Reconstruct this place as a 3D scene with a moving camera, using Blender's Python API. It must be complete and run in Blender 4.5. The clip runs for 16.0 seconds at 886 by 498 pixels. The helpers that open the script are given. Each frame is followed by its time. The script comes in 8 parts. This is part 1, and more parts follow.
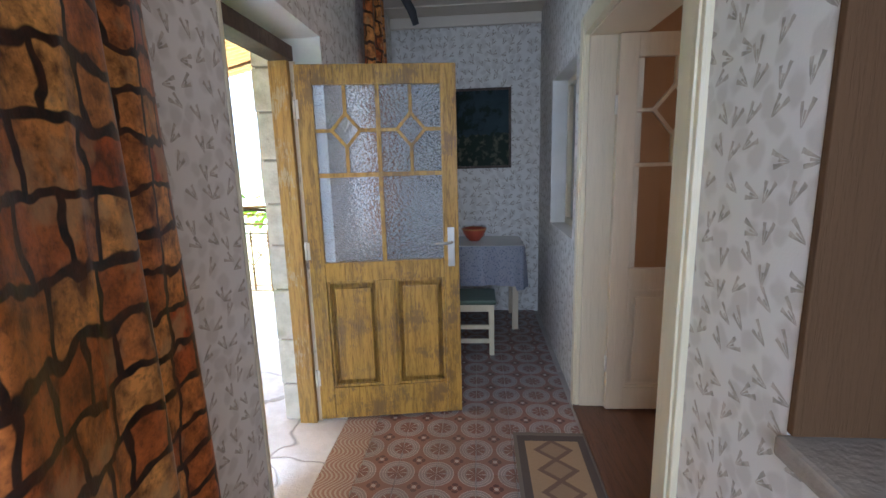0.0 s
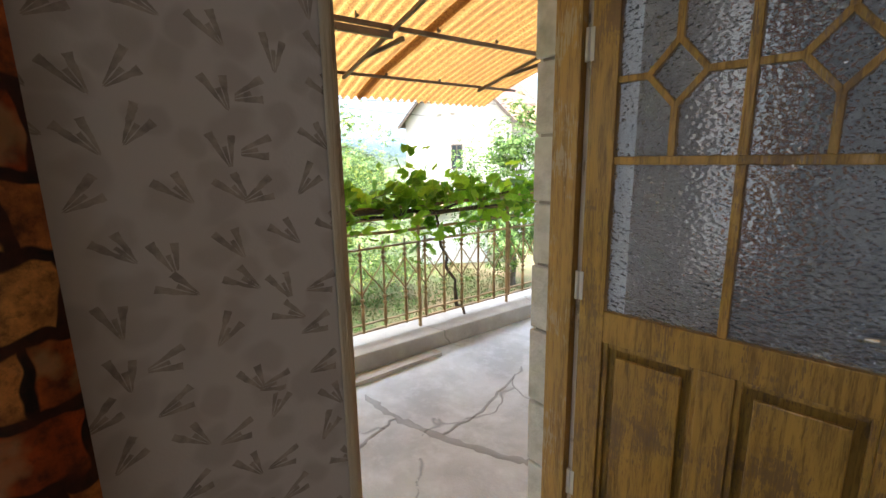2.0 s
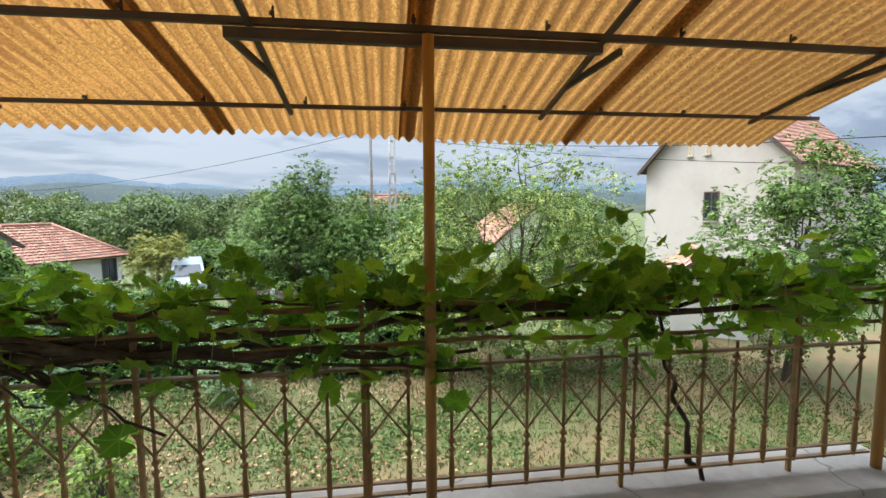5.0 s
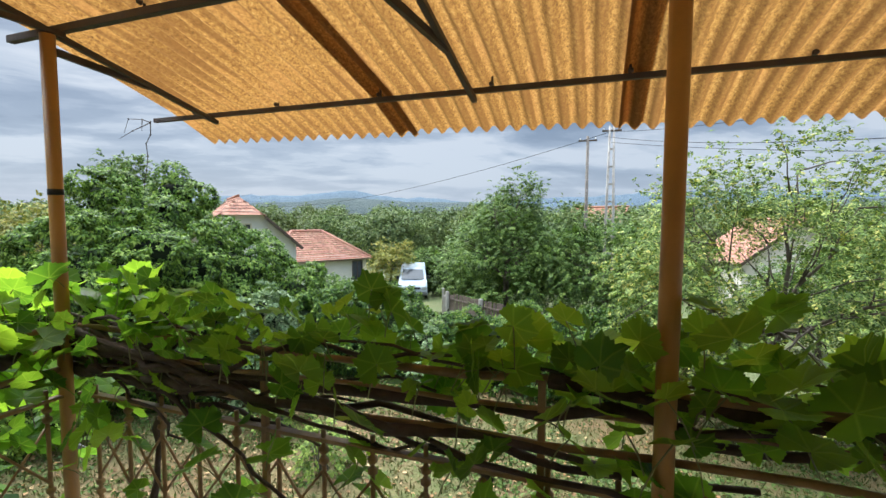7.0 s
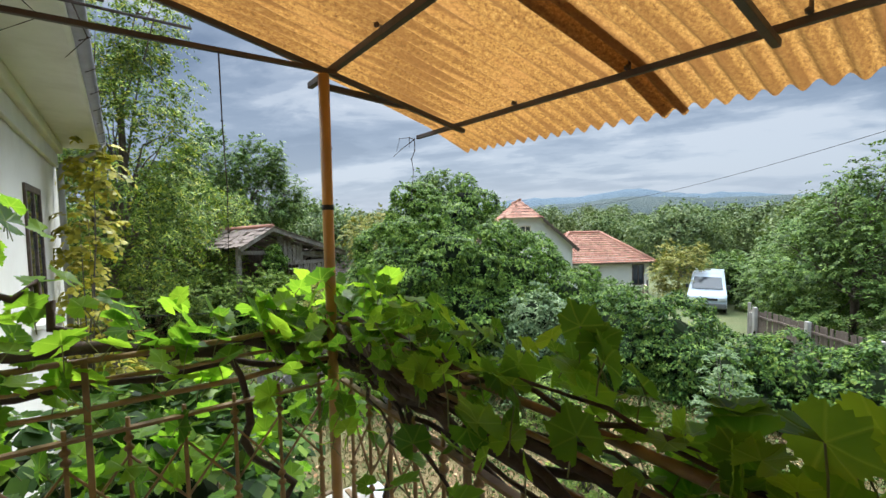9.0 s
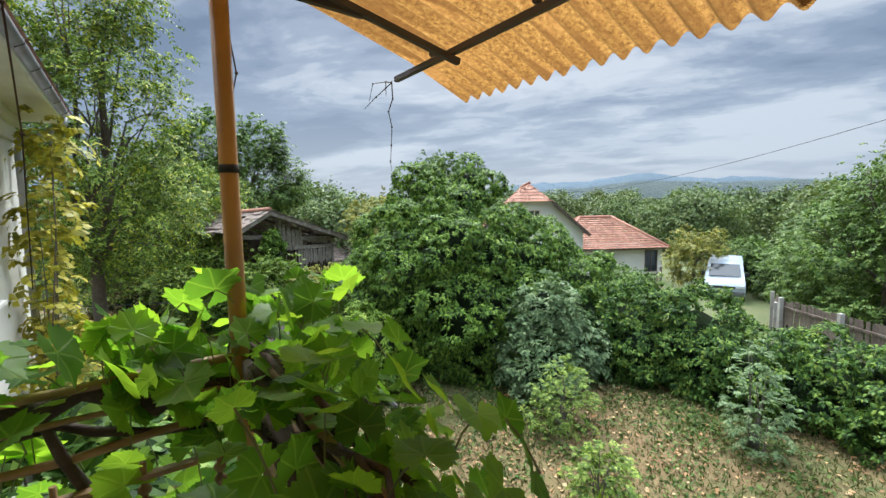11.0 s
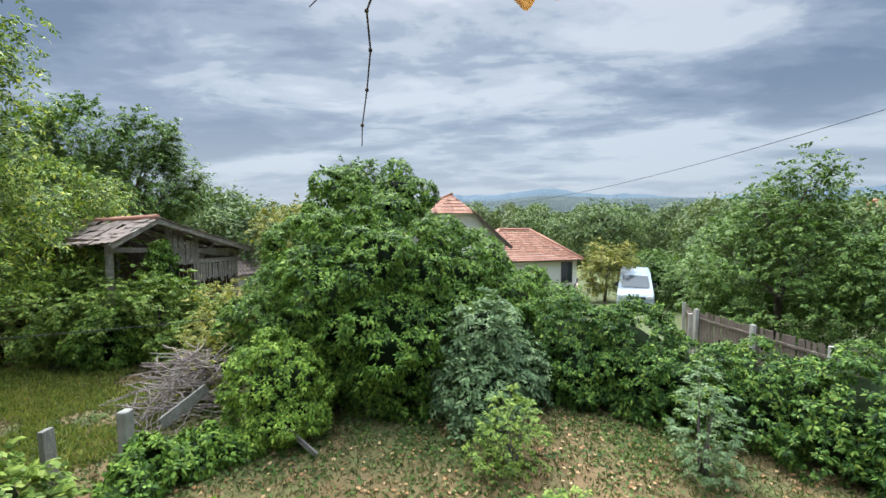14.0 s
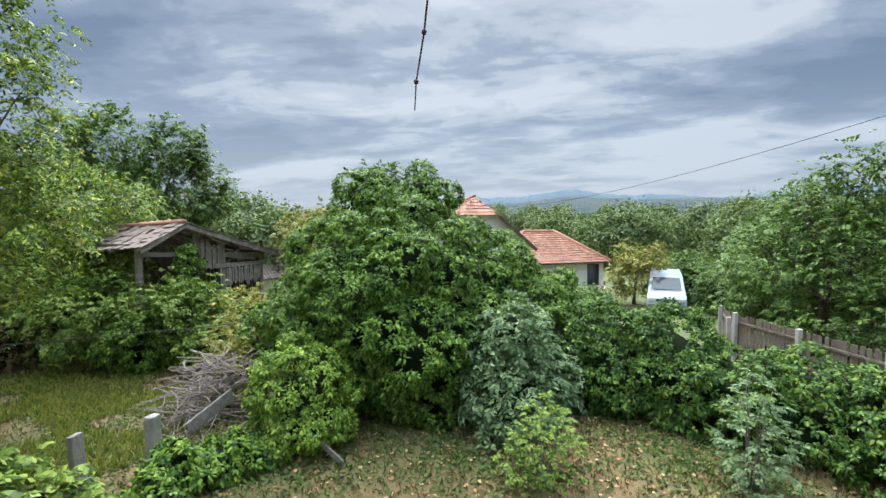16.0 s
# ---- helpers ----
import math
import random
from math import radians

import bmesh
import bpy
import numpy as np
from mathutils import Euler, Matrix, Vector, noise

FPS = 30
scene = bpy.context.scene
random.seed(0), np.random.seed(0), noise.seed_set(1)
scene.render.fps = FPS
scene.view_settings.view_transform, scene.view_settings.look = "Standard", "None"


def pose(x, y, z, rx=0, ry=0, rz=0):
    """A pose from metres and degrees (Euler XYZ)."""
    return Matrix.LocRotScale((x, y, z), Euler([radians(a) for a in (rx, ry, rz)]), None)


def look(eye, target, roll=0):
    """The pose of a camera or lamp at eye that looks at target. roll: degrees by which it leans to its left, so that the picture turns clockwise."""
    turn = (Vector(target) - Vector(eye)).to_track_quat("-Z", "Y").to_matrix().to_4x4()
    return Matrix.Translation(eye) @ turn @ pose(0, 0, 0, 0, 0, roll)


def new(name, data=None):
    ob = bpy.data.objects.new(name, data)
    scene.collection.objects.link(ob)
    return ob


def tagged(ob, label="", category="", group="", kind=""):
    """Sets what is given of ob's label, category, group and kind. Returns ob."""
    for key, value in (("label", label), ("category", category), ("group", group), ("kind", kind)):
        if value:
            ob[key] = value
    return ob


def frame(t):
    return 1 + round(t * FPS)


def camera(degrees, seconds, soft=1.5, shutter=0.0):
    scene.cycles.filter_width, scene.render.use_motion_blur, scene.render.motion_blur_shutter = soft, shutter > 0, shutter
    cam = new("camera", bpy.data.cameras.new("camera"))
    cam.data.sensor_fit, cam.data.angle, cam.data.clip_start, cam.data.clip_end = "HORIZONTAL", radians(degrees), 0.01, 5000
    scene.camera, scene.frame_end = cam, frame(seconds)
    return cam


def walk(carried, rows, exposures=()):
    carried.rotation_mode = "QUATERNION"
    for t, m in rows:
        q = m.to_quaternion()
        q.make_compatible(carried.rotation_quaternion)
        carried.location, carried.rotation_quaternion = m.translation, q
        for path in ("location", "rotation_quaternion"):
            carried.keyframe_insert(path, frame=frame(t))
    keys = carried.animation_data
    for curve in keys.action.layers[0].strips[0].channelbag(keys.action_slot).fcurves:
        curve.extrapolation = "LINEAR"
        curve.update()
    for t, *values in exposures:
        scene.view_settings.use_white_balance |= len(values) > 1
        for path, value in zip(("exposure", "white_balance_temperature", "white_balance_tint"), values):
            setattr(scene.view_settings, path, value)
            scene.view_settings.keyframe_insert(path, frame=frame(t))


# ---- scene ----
cam = camera(89.6, 16.0)
METRES, EYE, TILT, LEAN, TURN = 6.3, 1.53, 0.0, 0.0, 4.7
ROWS = [
    (0.0, 0.0, 0.0, 0.0, -0.28, -10.56, 1.52),
    (0.5, 0.0034, 0.0502, -0.0025, 5.82, -9.83, 1.04),
    (1.0, 0.0109, 0.0989, -0.0029, 17.86, -10.11, 0.93),
    (1.5, 0.0073, 0.1456, -0.0057, 29.4, -10.92, -0.77),
    (2.0, 0.0053, 0.1851, -0.003, 48.42, -11.58, 0.91),
    (2.5, 0.006, 0.2167, 0.0021, 60.31, -11.61, 0.35),
    (3.0, -0.0129, 0.2405, 0.0062, 62.58, -11.3, 0.06),
    (5.5, -0.1476, 0.3244, 0.0153, 83.88, -4.45, -0.1),
    (6.0, -0.1766, 0.3342, 0.0151, 90.69, -4.16, -0.5),
    (6.5, -0.2097, 0.3347, 0.0136, 97.57, -4.11, -0.44),
    (7.0, -0.2453, 0.3263, 0.0154, 104.47, -3.9, -0.22),
    (7.5, -0.2653, 0.3269, 0.0177, 117.59, -3.32, 0.54),
    (8.0, -0.2841, 0.3359, 0.0191, 130.81, -2.77, 0.19),
    (8.5, -0.2962, 0.3342, 0.0198, 138.16, -2.77, 0.75),
    (11.0, -0.4126, 0.2311, 0.0128, 140.27, -5.49, 0.92),
    (11.5, -0.4427, 0.1953, 0.0084, 135.8, -5.8, 0.56),
    (12.0, -0.4546, 0.1791, 0.0007, 134.17, -6.01, -0.23),
    (12.5, -0.4586, 0.1617, 0.0019, 133.77, -5.59, -1.81),
    (13.0, -0.4731, 0.1170, 0.0052, 131.59, -4.94, -1.34),
    (13.5, -0.4927, 0.0820, 0.0090, 129.54, -4.3, -0.63),
    (14.0, -0.5033, 0.0465, 0.0139, 129.38, -4.21, -0.02),
    (14.5, -0.5159, 0.0105, 0.0108, 130.2, -3.98, 0.24),
    (15.0, -0.5191, -0.0048, 0.0068, 131.52, -4.06, 0.79),
    (15.5, -0.5208, -0.0053, 0.0078, 133.38, -4.03, 0.95),
    (16.0, -0.5256, 0.0034, 0.0073, 132.09, -3.81, 0.6),
]
walk(cam, [(t, pose(0, 0, EYE, TILT, LEAN, TURN) @ pose(METRES * x, METRES * y, METRES * z, 90 + pitch, roll, yaw)) for t, x, y, z, yaw, pitch, roll in ROWS],
     [(0.0, 4.2, 5000, 10), (1.0, 3.5, 5450, 10), (2.0, 2.85, 5800, 10), (3.2, 2.55, 5750, 10), (5.3, 1.22, 5850, 9), (16.0, 1.18, 5900, 8)])

# ---- world, sun, exposure ----
world = bpy.data.worlds.new("world")
scene.world = world
world.use_nodes = True
SUN_ELEVATION, SUN_TURN = 50.0, 215.0


class Net:
    """A short hand for building node trees."""

    def __init__(self, tree):
        self.tree = tree

    def add(self, kind, ins=None, out=0):
        nd = self.tree.nodes.new(kind)
        for key, value in (ins or {}).items():
            self.feed(nd, key, value)
        return nd

    def feed(self, nd, key, value):
        if isinstance(value, bpy.types.Node):
            value = value.outputs[0]
        if isinstance(value, bpy.types.NodeSocket):
            self.tree.links.new(value, nd.inputs[key])
        else:
            nd.inputs[key].default_value = value

    def math(self, op, a, b=0.0, c=0.0):
        nd = self.tree.nodes.new("ShaderNodeMath")
        nd.operation = op
        self.feed(nd, 0, a)
        self.feed(nd, 1, b)
        self.feed(nd, 2, c)
        return nd.outputs[0]

    def vmath(self, op, a, b=(0, 0, 0)):
        nd = self.tree.nodes.new("ShaderNodeVectorMath")
        nd.operation = op
        self.feed(nd, 0, a)
        self.feed(nd, 1, b)
        return nd.outputs[0]

    def noise(self, vec, scale, detail=4.0, rough=0.55, dist=0.0):
        nd = self.add("ShaderNodeTexNoise", {"Scale": scale, "Detail": detail, "Roughness": rough, "Distortion": dist})
        if vec is not None:
            self.feed(nd, "Vector", vec)
        return nd.outputs["Fac"]

    def ramp(self, fac, stops, ease="LINEAR"):
        nd = self.tree.nodes.new("ShaderNodeValToRGB")
        nd.color_ramp.interpolation = ease
        els = nd.color_ramp.elements
        while len(els) < len(stops):
            els.new(0.5)
        for el, (p, c) in zip(els, stops):
            el.position = p
            el.color = (c, c, c, 1) if isinstance(c, (int, float)) else (*c, 1)
        self.feed(nd, 0, fac)
        return nd.outputs[0]

    def mix(self, fac, a, b, mode="MIX"):
        nd = self.tree.nodes.new("ShaderNodeMix")
        nd.data_type, nd.blend_type = "RGBA", mode
        for i, v in ((0, fac), (6, a), (7, b)):
            if isinstance(v, tuple) and len(v) == 3:
                v = (*v, 1)
            self.feed(nd, i, v)
        return nd.outputs[2]

    def split(self, vec):
        nd = self.add("ShaderNodeSeparateXYZ", {0: vec})
        return nd.outputs

    def join(self, x, y, z=0.0):
        return self.add("ShaderNodeCombineXYZ", {0: x, 1: y, 2: z}).outputs[0]


def build_world():
    """An overcast sky: layered grey-blue cloud over a Nishita sky, darkest in drifting bands."""
    w = Net(world.node_tree)
    w.tree.nodes.clear()
    sky = w.tree.nodes.new("ShaderNodeTexSky")
    sky.sky_type, sky.sun_disc = "NISHITA", False
    sky.sun_elevation, sky.sun_rotation = radians(SUN_ELEVATION), radians(SUN_TURN)
    sky.air_density, sky.dust_density = 1.2, 2.0
    vec = w.add("ShaderNodeTexCoord").outputs["Generated"]
    x, y, z = w.split(vec)[:3]
    flat = w.math("ADD", w.math("MAXIMUM", z, 0.0), 0.13)
    px, py = w.math("DIVIDE", x, flat), w.math("DIVIDE", y, flat)
    # the cloud deck drifts in long rolls
    a = radians(38)
    u = w.math("ADD", w.math("MULTIPLY", px, math.cos(a)), w.math("MULTIPLY", py, math.sin(a)))
    v = w.math("SUBTRACT", w.math("MULTIPLY", py, math.cos(a)), w.math("MULTIPLY", px, math.sin(a)))
    p = w.join(w.math("MULTIPLY", u, 0.62), w.math("MULTIPLY", v, 0.4), 3.7)
    n1 = w.noise(p, 1.25, 9.0, 0.52, 0.35)
    n2 = w.noise(p, 4.2, 7.0, 0.58, 0.3)
    n = w.math("ADD", w.math("MULTIPLY", n1, 0.72), w.math("MULTIPLY", n2, 0.28))
    cloud = w.ramp(n, [(0.40, (0.2, 0.26, 0.36)), (0.455, (0.31, 0.375, 0.475)), (0.49, (0.44, 0.5, 0.59)), (0.52, (0.66, 0.7, 0.755)), (0.565, (0.86, 0.87, 0.89))], "EASE")
    low = w.ramp(z, [(0.0, 1.0), (0.09, 0.5), (0.22, 0.1), (0.34, 0.0)])
    cloud = w.mix(low, cloud, (0.68, 0.76, 0.88))
    # an overcast sky is brightest overhead; raised fifteenfold here, unseen, to light the ground
    zenith = w.ramp(z, [(0.44, 0.0), (0.72, 0.5), (1.0, 1.0)], "EASE")
    cloud = w.mix(1.0, cloud, w.mix(zenith, (1, 1, 1), (15.2, 15.0, 14.2)), "MULTIPLY")
    cloud_bg = w.add("ShaderNodeBackground", {"Color": cloud, "Strength": 0.36})
    sky_bg = w.add("ShaderNodeBackground", {"Color": sky.outputs[0], "Strength": 0.06})
    mixed = w.add("ShaderNodeMixShader", {0: 0.12, 1: cloud_bg, 2: sky_bg})
    w.tree.links.new(mixed.outputs[0], w.add("ShaderNodeOutputWorld").inputs[0])


build_world()
sun_data = bpy.data.lights.new("sun", "SUN")
sun_data.energy, sun_data.angle, sun_data.color = 2.0, radians(22), (1.0, 0.96, 0.9)
sun = new("sun", sun_data)
# hall windows' daylight, the south one unseen; fill added in the windowless side room
for spot, aim, sx, sy, watts in (((-0.05, -1.66, 1.65), (-0.05, 0.9, 0.3), 0.96, 1.26, 3.6), ((-1.12, 3.18, 1.6), (0.0, 3.18, 1.5), 0.26, 1.1, 0.3), ((2.9, 2.2, 1.6), (1.0, 2.2, 1.3), 1.0, 1.2, 0.9)):
    lamp_data = bpy.data.lights.new("indoor_fill", "AREA")
    lamp_data.shape, lamp_data.size, lamp_data.size_y = "RECTANGLE", sx, sy
    # the warm tint stands for bounce off the side room's ochre walls
    lamp_data.energy, lamp_data.color = watts, (1.0, 0.62, 0.38) if spot[0] > 1 else (0.92, 0.96, 1.0)
    new("indoor_fill", lamp_data).matrix_world = look(spot, aim)
# the sky's rotation turns clockwise from +y
_sx, _sy = math.sin(radians(SUN_TURN)), math.cos(radians(SUN_TURN))
sun.matrix_world = look((0, 0, 30), (-_sx * math.cos(radians(SUN_ELEVATION)), -_sy * math.cos(radians(SUN_ELEVATION)), 30 - math.sin(radians(SUN_ELEVATION))))

# ---- materials ----


def material(name):
    m = bpy.data.materials.new(name)
    m.use_nodes = True
    m.node_tree.nodes.clear()
    return m, Net(m.node_tree)


def finish(w, color, rough=0.7, bump=None, strength=0.3, distance=0.01, metal=0.0, extra=None, through_light=None, amount=0.0):
    """A Principled surface with an optional bump and, for leaves and sheets, light passing through."""
    ins = {"Base Color": color if not isinstance(color, tuple) else (*color, 1), "Roughness": rough, "Metallic": metal}
    ins.update(extra or {})
    sh = w.add("ShaderNodeBsdfPrincipled", ins)
    normal = None
    if bump is not None:
        normal = w.add("ShaderNodeBump", {"Height": bump, "Strength": strength, "Distance": distance}).outputs[0]
        w.feed(sh, "Normal", normal)
    final = sh
    if through_light is not None:
        tr = w.add("ShaderNodeBsdfTranslucent", {"Color": through_light if not isinstance(through_light, tuple) else (*through_light, 1)})
        if normal is not None:
            w.feed(tr, "Normal", normal)
        final = w.add("ShaderNodeMixShader", {0: amount, 1: sh, 2: tr})
    w.tree.links.new(final.outputs[0], w.add("ShaderNodeOutputMaterial").inputs[0])


def coords(w, kind="Object"):
    return w.add("ShaderNodeTexCoord").outputs[kind]


def m_plain(name, color, rough=0.7, var=0.15, scale=6.0, bump=0.15, metal=0.0, fine=60.0, dirt=None, dirt_amount=0.3):
    """A painted or bare surface with grain at two scales."""
    m, w = material(name)
    c = coords(w)
    n1, n2 = w.noise(c, scale, 5), w.noise(c, fine, 3)
    dark = tuple(v * (1 - var) for v in color)
    light = tuple(min(1, v * (1 + var)) for v in color)
    col = w.mix(n1, dark, light)
    if dirt:
        col = w.mix(w.math("MULTIPLY", w.ramp(w.noise(c, scale * 0.6, 6, 0.65), [(0.45, 0.0), (0.7, 1.0)]), dirt_amount), col, dirt)
    finish(w, col, rough, w.math("ADD", n1, w.math("MULTIPLY", n2, 0.5)), bump, 0.01, metal)
    return m


def m_wallpaper(name):
    """White paper printed with scattered sprigs of two narrow grey-green leaves, and faint blots."""
    m, w = material(name)
    uv = coords(w, "UV")
    vor = w.tree.nodes.new("ShaderNodeTexVoronoi")
    vor.voronoi_dimensions = "2D"
    w.feed(vor, "Vector", uv)
    vor.inputs["Scale"].default_value, vor.inputs["Randomness"].default_value = 12.5, 0.6
    cell = w.split(vor.outputs["Color"])
    off = w.vmath("SUBTRACT", uv, w.vmath("DIVIDE", vor.outputs["Position"], (1, 1, 1)))
    ox, oy = w.split(off)[:2]
    ang = w.math("ADD", w.math("MULTIPLY", w.math("GREATER_THAN", cell[0], 0.5), 1.5), w.math("MULTIPLY", cell[1], 1.1))
    shape = None
    for turn, length, wide in ((0.26, 0.066, 0.0072), (-0.24, 0.056, 0.0068), (0.02, 0.04, 0.0042)):
        ca, sa = w.math("COSINE", ang), w.math("SINE", ang)
        bu = w.math("ADD", w.math("ADD", w.math("MULTIPLY", ox, ca), w.math("MULTIPLY", oy, sa)), 0.038)
        bv = w.math("SUBTRACT", w.math("MULTIPLY", oy, ca), w.math("MULTIPLY", ox, sa))
        u = w.math("ADD", w.math("MULTIPLY", bu, math.cos(turn)), w.math("MULTIPLY", bv, math.sin(turn)))
        v = w.math("ABSOLUTE", w.math("SUBTRACT", w.math("MULTIPLY", bv, math.cos(turn)), w.math("MULTIPLY", bu, math.sin(turn))))
        rel = w.math("DIVIDE", u, length)
        edge = w.math("MULTIPLY", w.math("MULTIPLY", rel, wide), w.math("ADD", w.math("MULTIPLY", w.noise(uv, 55, 4), 1.5), 0.15))
        inside = w.math("MULTIPLY", w.math("LESS_THAN", v, edge), w.math("MULTIPLY", w.math("GREATER_THAN", rel, 0.12), w.math("LESS_THAN", rel, 1.0)))
        shape = inside if shape is None else w.math("MAXIMUM", shape, inside)
    blots = w.tree.nodes.new("ShaderNodeTexVoronoi")
    blots.voronoi_dimensions = "2D"
    w.feed(blots, "Vector", w.vmath("ADD", w.vmath("MULTIPLY", w.add("ShaderNodeTexNoise", {"Scale": 11.0, "Vector": uv}).outputs["Color"], (0.09, 0.09, 0)), uv))
    blots.inputs["Scale"].default_value = 14.0
    blot = w.ramp(blots.outputs["Distance"], [(0.22, 0.0), (0.5, 1.0)], "EASE")
    base = w.mix(blot, (0.56, 0.53, 0.49), (0.66, 0.635, 0.595))
    stain = w.noise(coords(w), 1.7, 6, 0.6)
    base = w.mix(w.math("MULTIPLY", w.ramp(stain, [(0.45, 0), (0.75, 1)]), 0.35), base, (0.57, 0.525, 0.46))
    printed = w.mix(w.ramp(w.noise(uv, 40, 4), [(0.35, 0.0), (0.65, 1.0)]), (0.16, 0.135, 0.1), (0.46, 0.4, 0.32))
    col = w.mix(w.math("MULTIPLY", shape, 0.72), base, printed)
    finish(w, col, 0.75, w.math("ADD", w.noise(coords(w), 5, 4), w.math("MULTIPLY", w.noise(coords(w), 180, 2), 0.12)), 0.35, 0.012)
    return m


def m_wood(name, base, dark, worn=None, wear=0.5, rough=0.5, axis="Z", scale=1.0, cracks=0.6):
    """Painted or bare timber with grain along one axis and paint worn through in flecks."""
    m, w = material(name)
    c = coords(w)
    s = {"X": (1.2, 14, 14), "Y": (14, 1.2, 14), "Z": (14, 14, 1.2)}[axis]
    p = w.vmath("MULTIPLY", c, tuple(v * scale for v in s))
    g = w.noise(p, 3.0, 8, 0.65, 0.6)
    fine = w.noise(w.vmath("MULTIPLY", c, tuple(v * 5 * scale for v in s)), 3.0, 3, 0.6)
    col = w.mix(w.ramp(g, [(0.3, 0.0), (0.65, 1.0)]), tuple(v * (0.72 if cracks > 0.12 else 0.93) for v in base), base)
    fleck = w.ramp(w.math("ADD", w.math("MULTIPLY", g, 0.55), w.math("MULTIPLY", fine, 0.45)), [(0.38, 1.0), (0.53, 0.0)])
    col = w.mix(w.math("MULTIPLY", fleck, cracks), col, dark)
    if worn:
        patch = w.ramp(w.math("MULTIPLY", w.noise(c, 4.5, 7, 0.7), w.math("ADD", fine, 0.5)), [(0.54, 0.0), (0.6, 1.0)])
        col = w.mix(w.math("MULTIPLY", patch, wear), col, worn)
    finish(w, col, rough, w.math("SUBTRACT", w.math("MULTIPLY", g, 0.4), fleck), 0.4, 0.004)
    return m


def m_concrete(name, color, patch, rough=0.85):
    m, w = material(name)
    c = coords(w)
    big, mid, fine = w.noise(c, 1.6, 6, 0.6, 0.4), w.noise(c, 7, 6, 0.65), w.noise(c, 90, 3)
    col = w.mix(w.ramp(big, [(0.38, 0.0), (0.62, 1.0)]), patch, color)
    col = w.mix(w.math("MULTIPLY", w.ramp(mid, [(0.5, 0), (0.75, 1)]), 0.5), col, tuple(v * 1.25 for v in color))
    crack = w.tree.nodes.new("ShaderNodeTexVoronoi")
    crack.feature = "DISTANCE_TO_EDGE"
    w.feed(crack, "Vector", w.vmath("ADD", c, w.vmath("MULTIPLY", w.add("ShaderNodeTexNoise", {"Scale": 3.0, "Vector": c}).outputs["Color"], (0.35, 0.35, 0.35))))
    crack.inputs["Scale"].default_value = 0.75
    line = w.ramp(crack.outputs["Distance"], [(0.0, 1.0), (0.008, 0.0)])
    line = w.math("MULTIPLY", line, w.math("GREATER_THAN", big, 0.47))
    col = w.mix(w.math("MULTIPLY", line, 0.7), col, tuple(v * 0.35 for v in color))
    finish(w, col, rough, w.math("SUBTRACT", w.math("ADD", mid, w.math("MULTIPLY", fine, 0.4)), line), 0.45, 0.01)
    return m


def m_leaf(name, stops, rough=0.5, amount=0.16, gain=1.5, patch=(0, 0, 0), patch_scale=0.5, patch_amount=0.0):
    """Leaf colour varies from leaf to leaf, and slowly over the plant."""
    m, w = material(name)
    geo = w.add("ShaderNodeNewGeometry")
    rnd = geo.outputs["Random Per Island"]
    slow = w.noise(geo.outputs["Position"], 2.0, 4)
    k = w.math("ADD", w.math("MULTIPLY", rnd, 0.7), w.math("MULTIPLY", w.math("SUBTRACT", slow, 0.3), 0.75))
    k = w.math("ADD", w.math("MULTIPLY", w.math("SUBTRACT", k, 0.45), 1.4), 0.45)
    col = w.ramp(k, stops)
    if patch_amount:
        col = w.mix(w.math("MULTIPLY", w.ramp(w.noise(geo.outputs["Position"], patch_scale, 3), [(0.5, 0), (0.62, 1)]), patch_amount), col, patch)
    thin = w.mix(1.0, col, (gain, gain * 1.1, gain * 0.55), "MULTIPLY")
    finish(w, col, rough, None, through_light=thin, amount=amount, extra={"Specular IOR Level": 0.12})
    return m


def m_grape(name):
    """Vine leaves: fresh green with paler veins; each leaf its own shade; light shines through."""
    m, w = material(name)
    rnd = w.add("ShaderNodeObjectInfo").outputs["Random"]
    geo = w.add("ShaderNodeNewGeometry")
    c = coords(w)
    k = w.math("ADD", w.math("MULTIPLY", rnd, 0.55), w.math("ADD", w.math("MULTIPLY", geo.outputs["Random Per Island"], 0.45), w.math("MULTIPLY", w.math("SUBTRACT", w.noise(c, 9, 4), 0.5), 0.5)))
    col = w.ramp(k, [(0.0, (0.022, 0.058, 0.013)), (0.3, (0.065, 0.13, 0.022)), (0.65, (0.135, 0.22, 0.032)), (1.0, (0.23, 0.31, 0.045))])
    x, y = w.split(c)[:2]
    ang = w.math("ARCTAN2", x, y)
    nd = w.tree.nodes.new("ShaderNodeVectorMath")
    nd.operation = "LENGTH"
    w.feed(nd, 0, c)
    dist = None
    for a in (0.0, 0.85, -0.85, 1.75, -1.75):
        d = w.math("MULTIPLY", w.math("ABSOLUTE", w.math("SUBTRACT", ang, a)), nd.outputs["Value"])
        dist = d if dist is None else w.math("MINIMUM", dist, d)
    line = w.ramp(dist, [(0.0, 1.0), (0.0014, 0.0)])
    col = w.mix(w.math("MULTIPLY", line, 0.22), col, (0.24, 0.32, 0.09))
    thin = w.mix(1.0, col, (3.1, 3.1, 0.95), "MULTIPLY")
    finish(w, col, 0.45, w.math("SUBTRACT", w.noise(c, 60, 3), w.math("MULTIPLY", line, 1.5)), 0.35, 0.003, through_light=thin, amount=0.62, extra={"Specular IOR Level": 0.2})
    return m


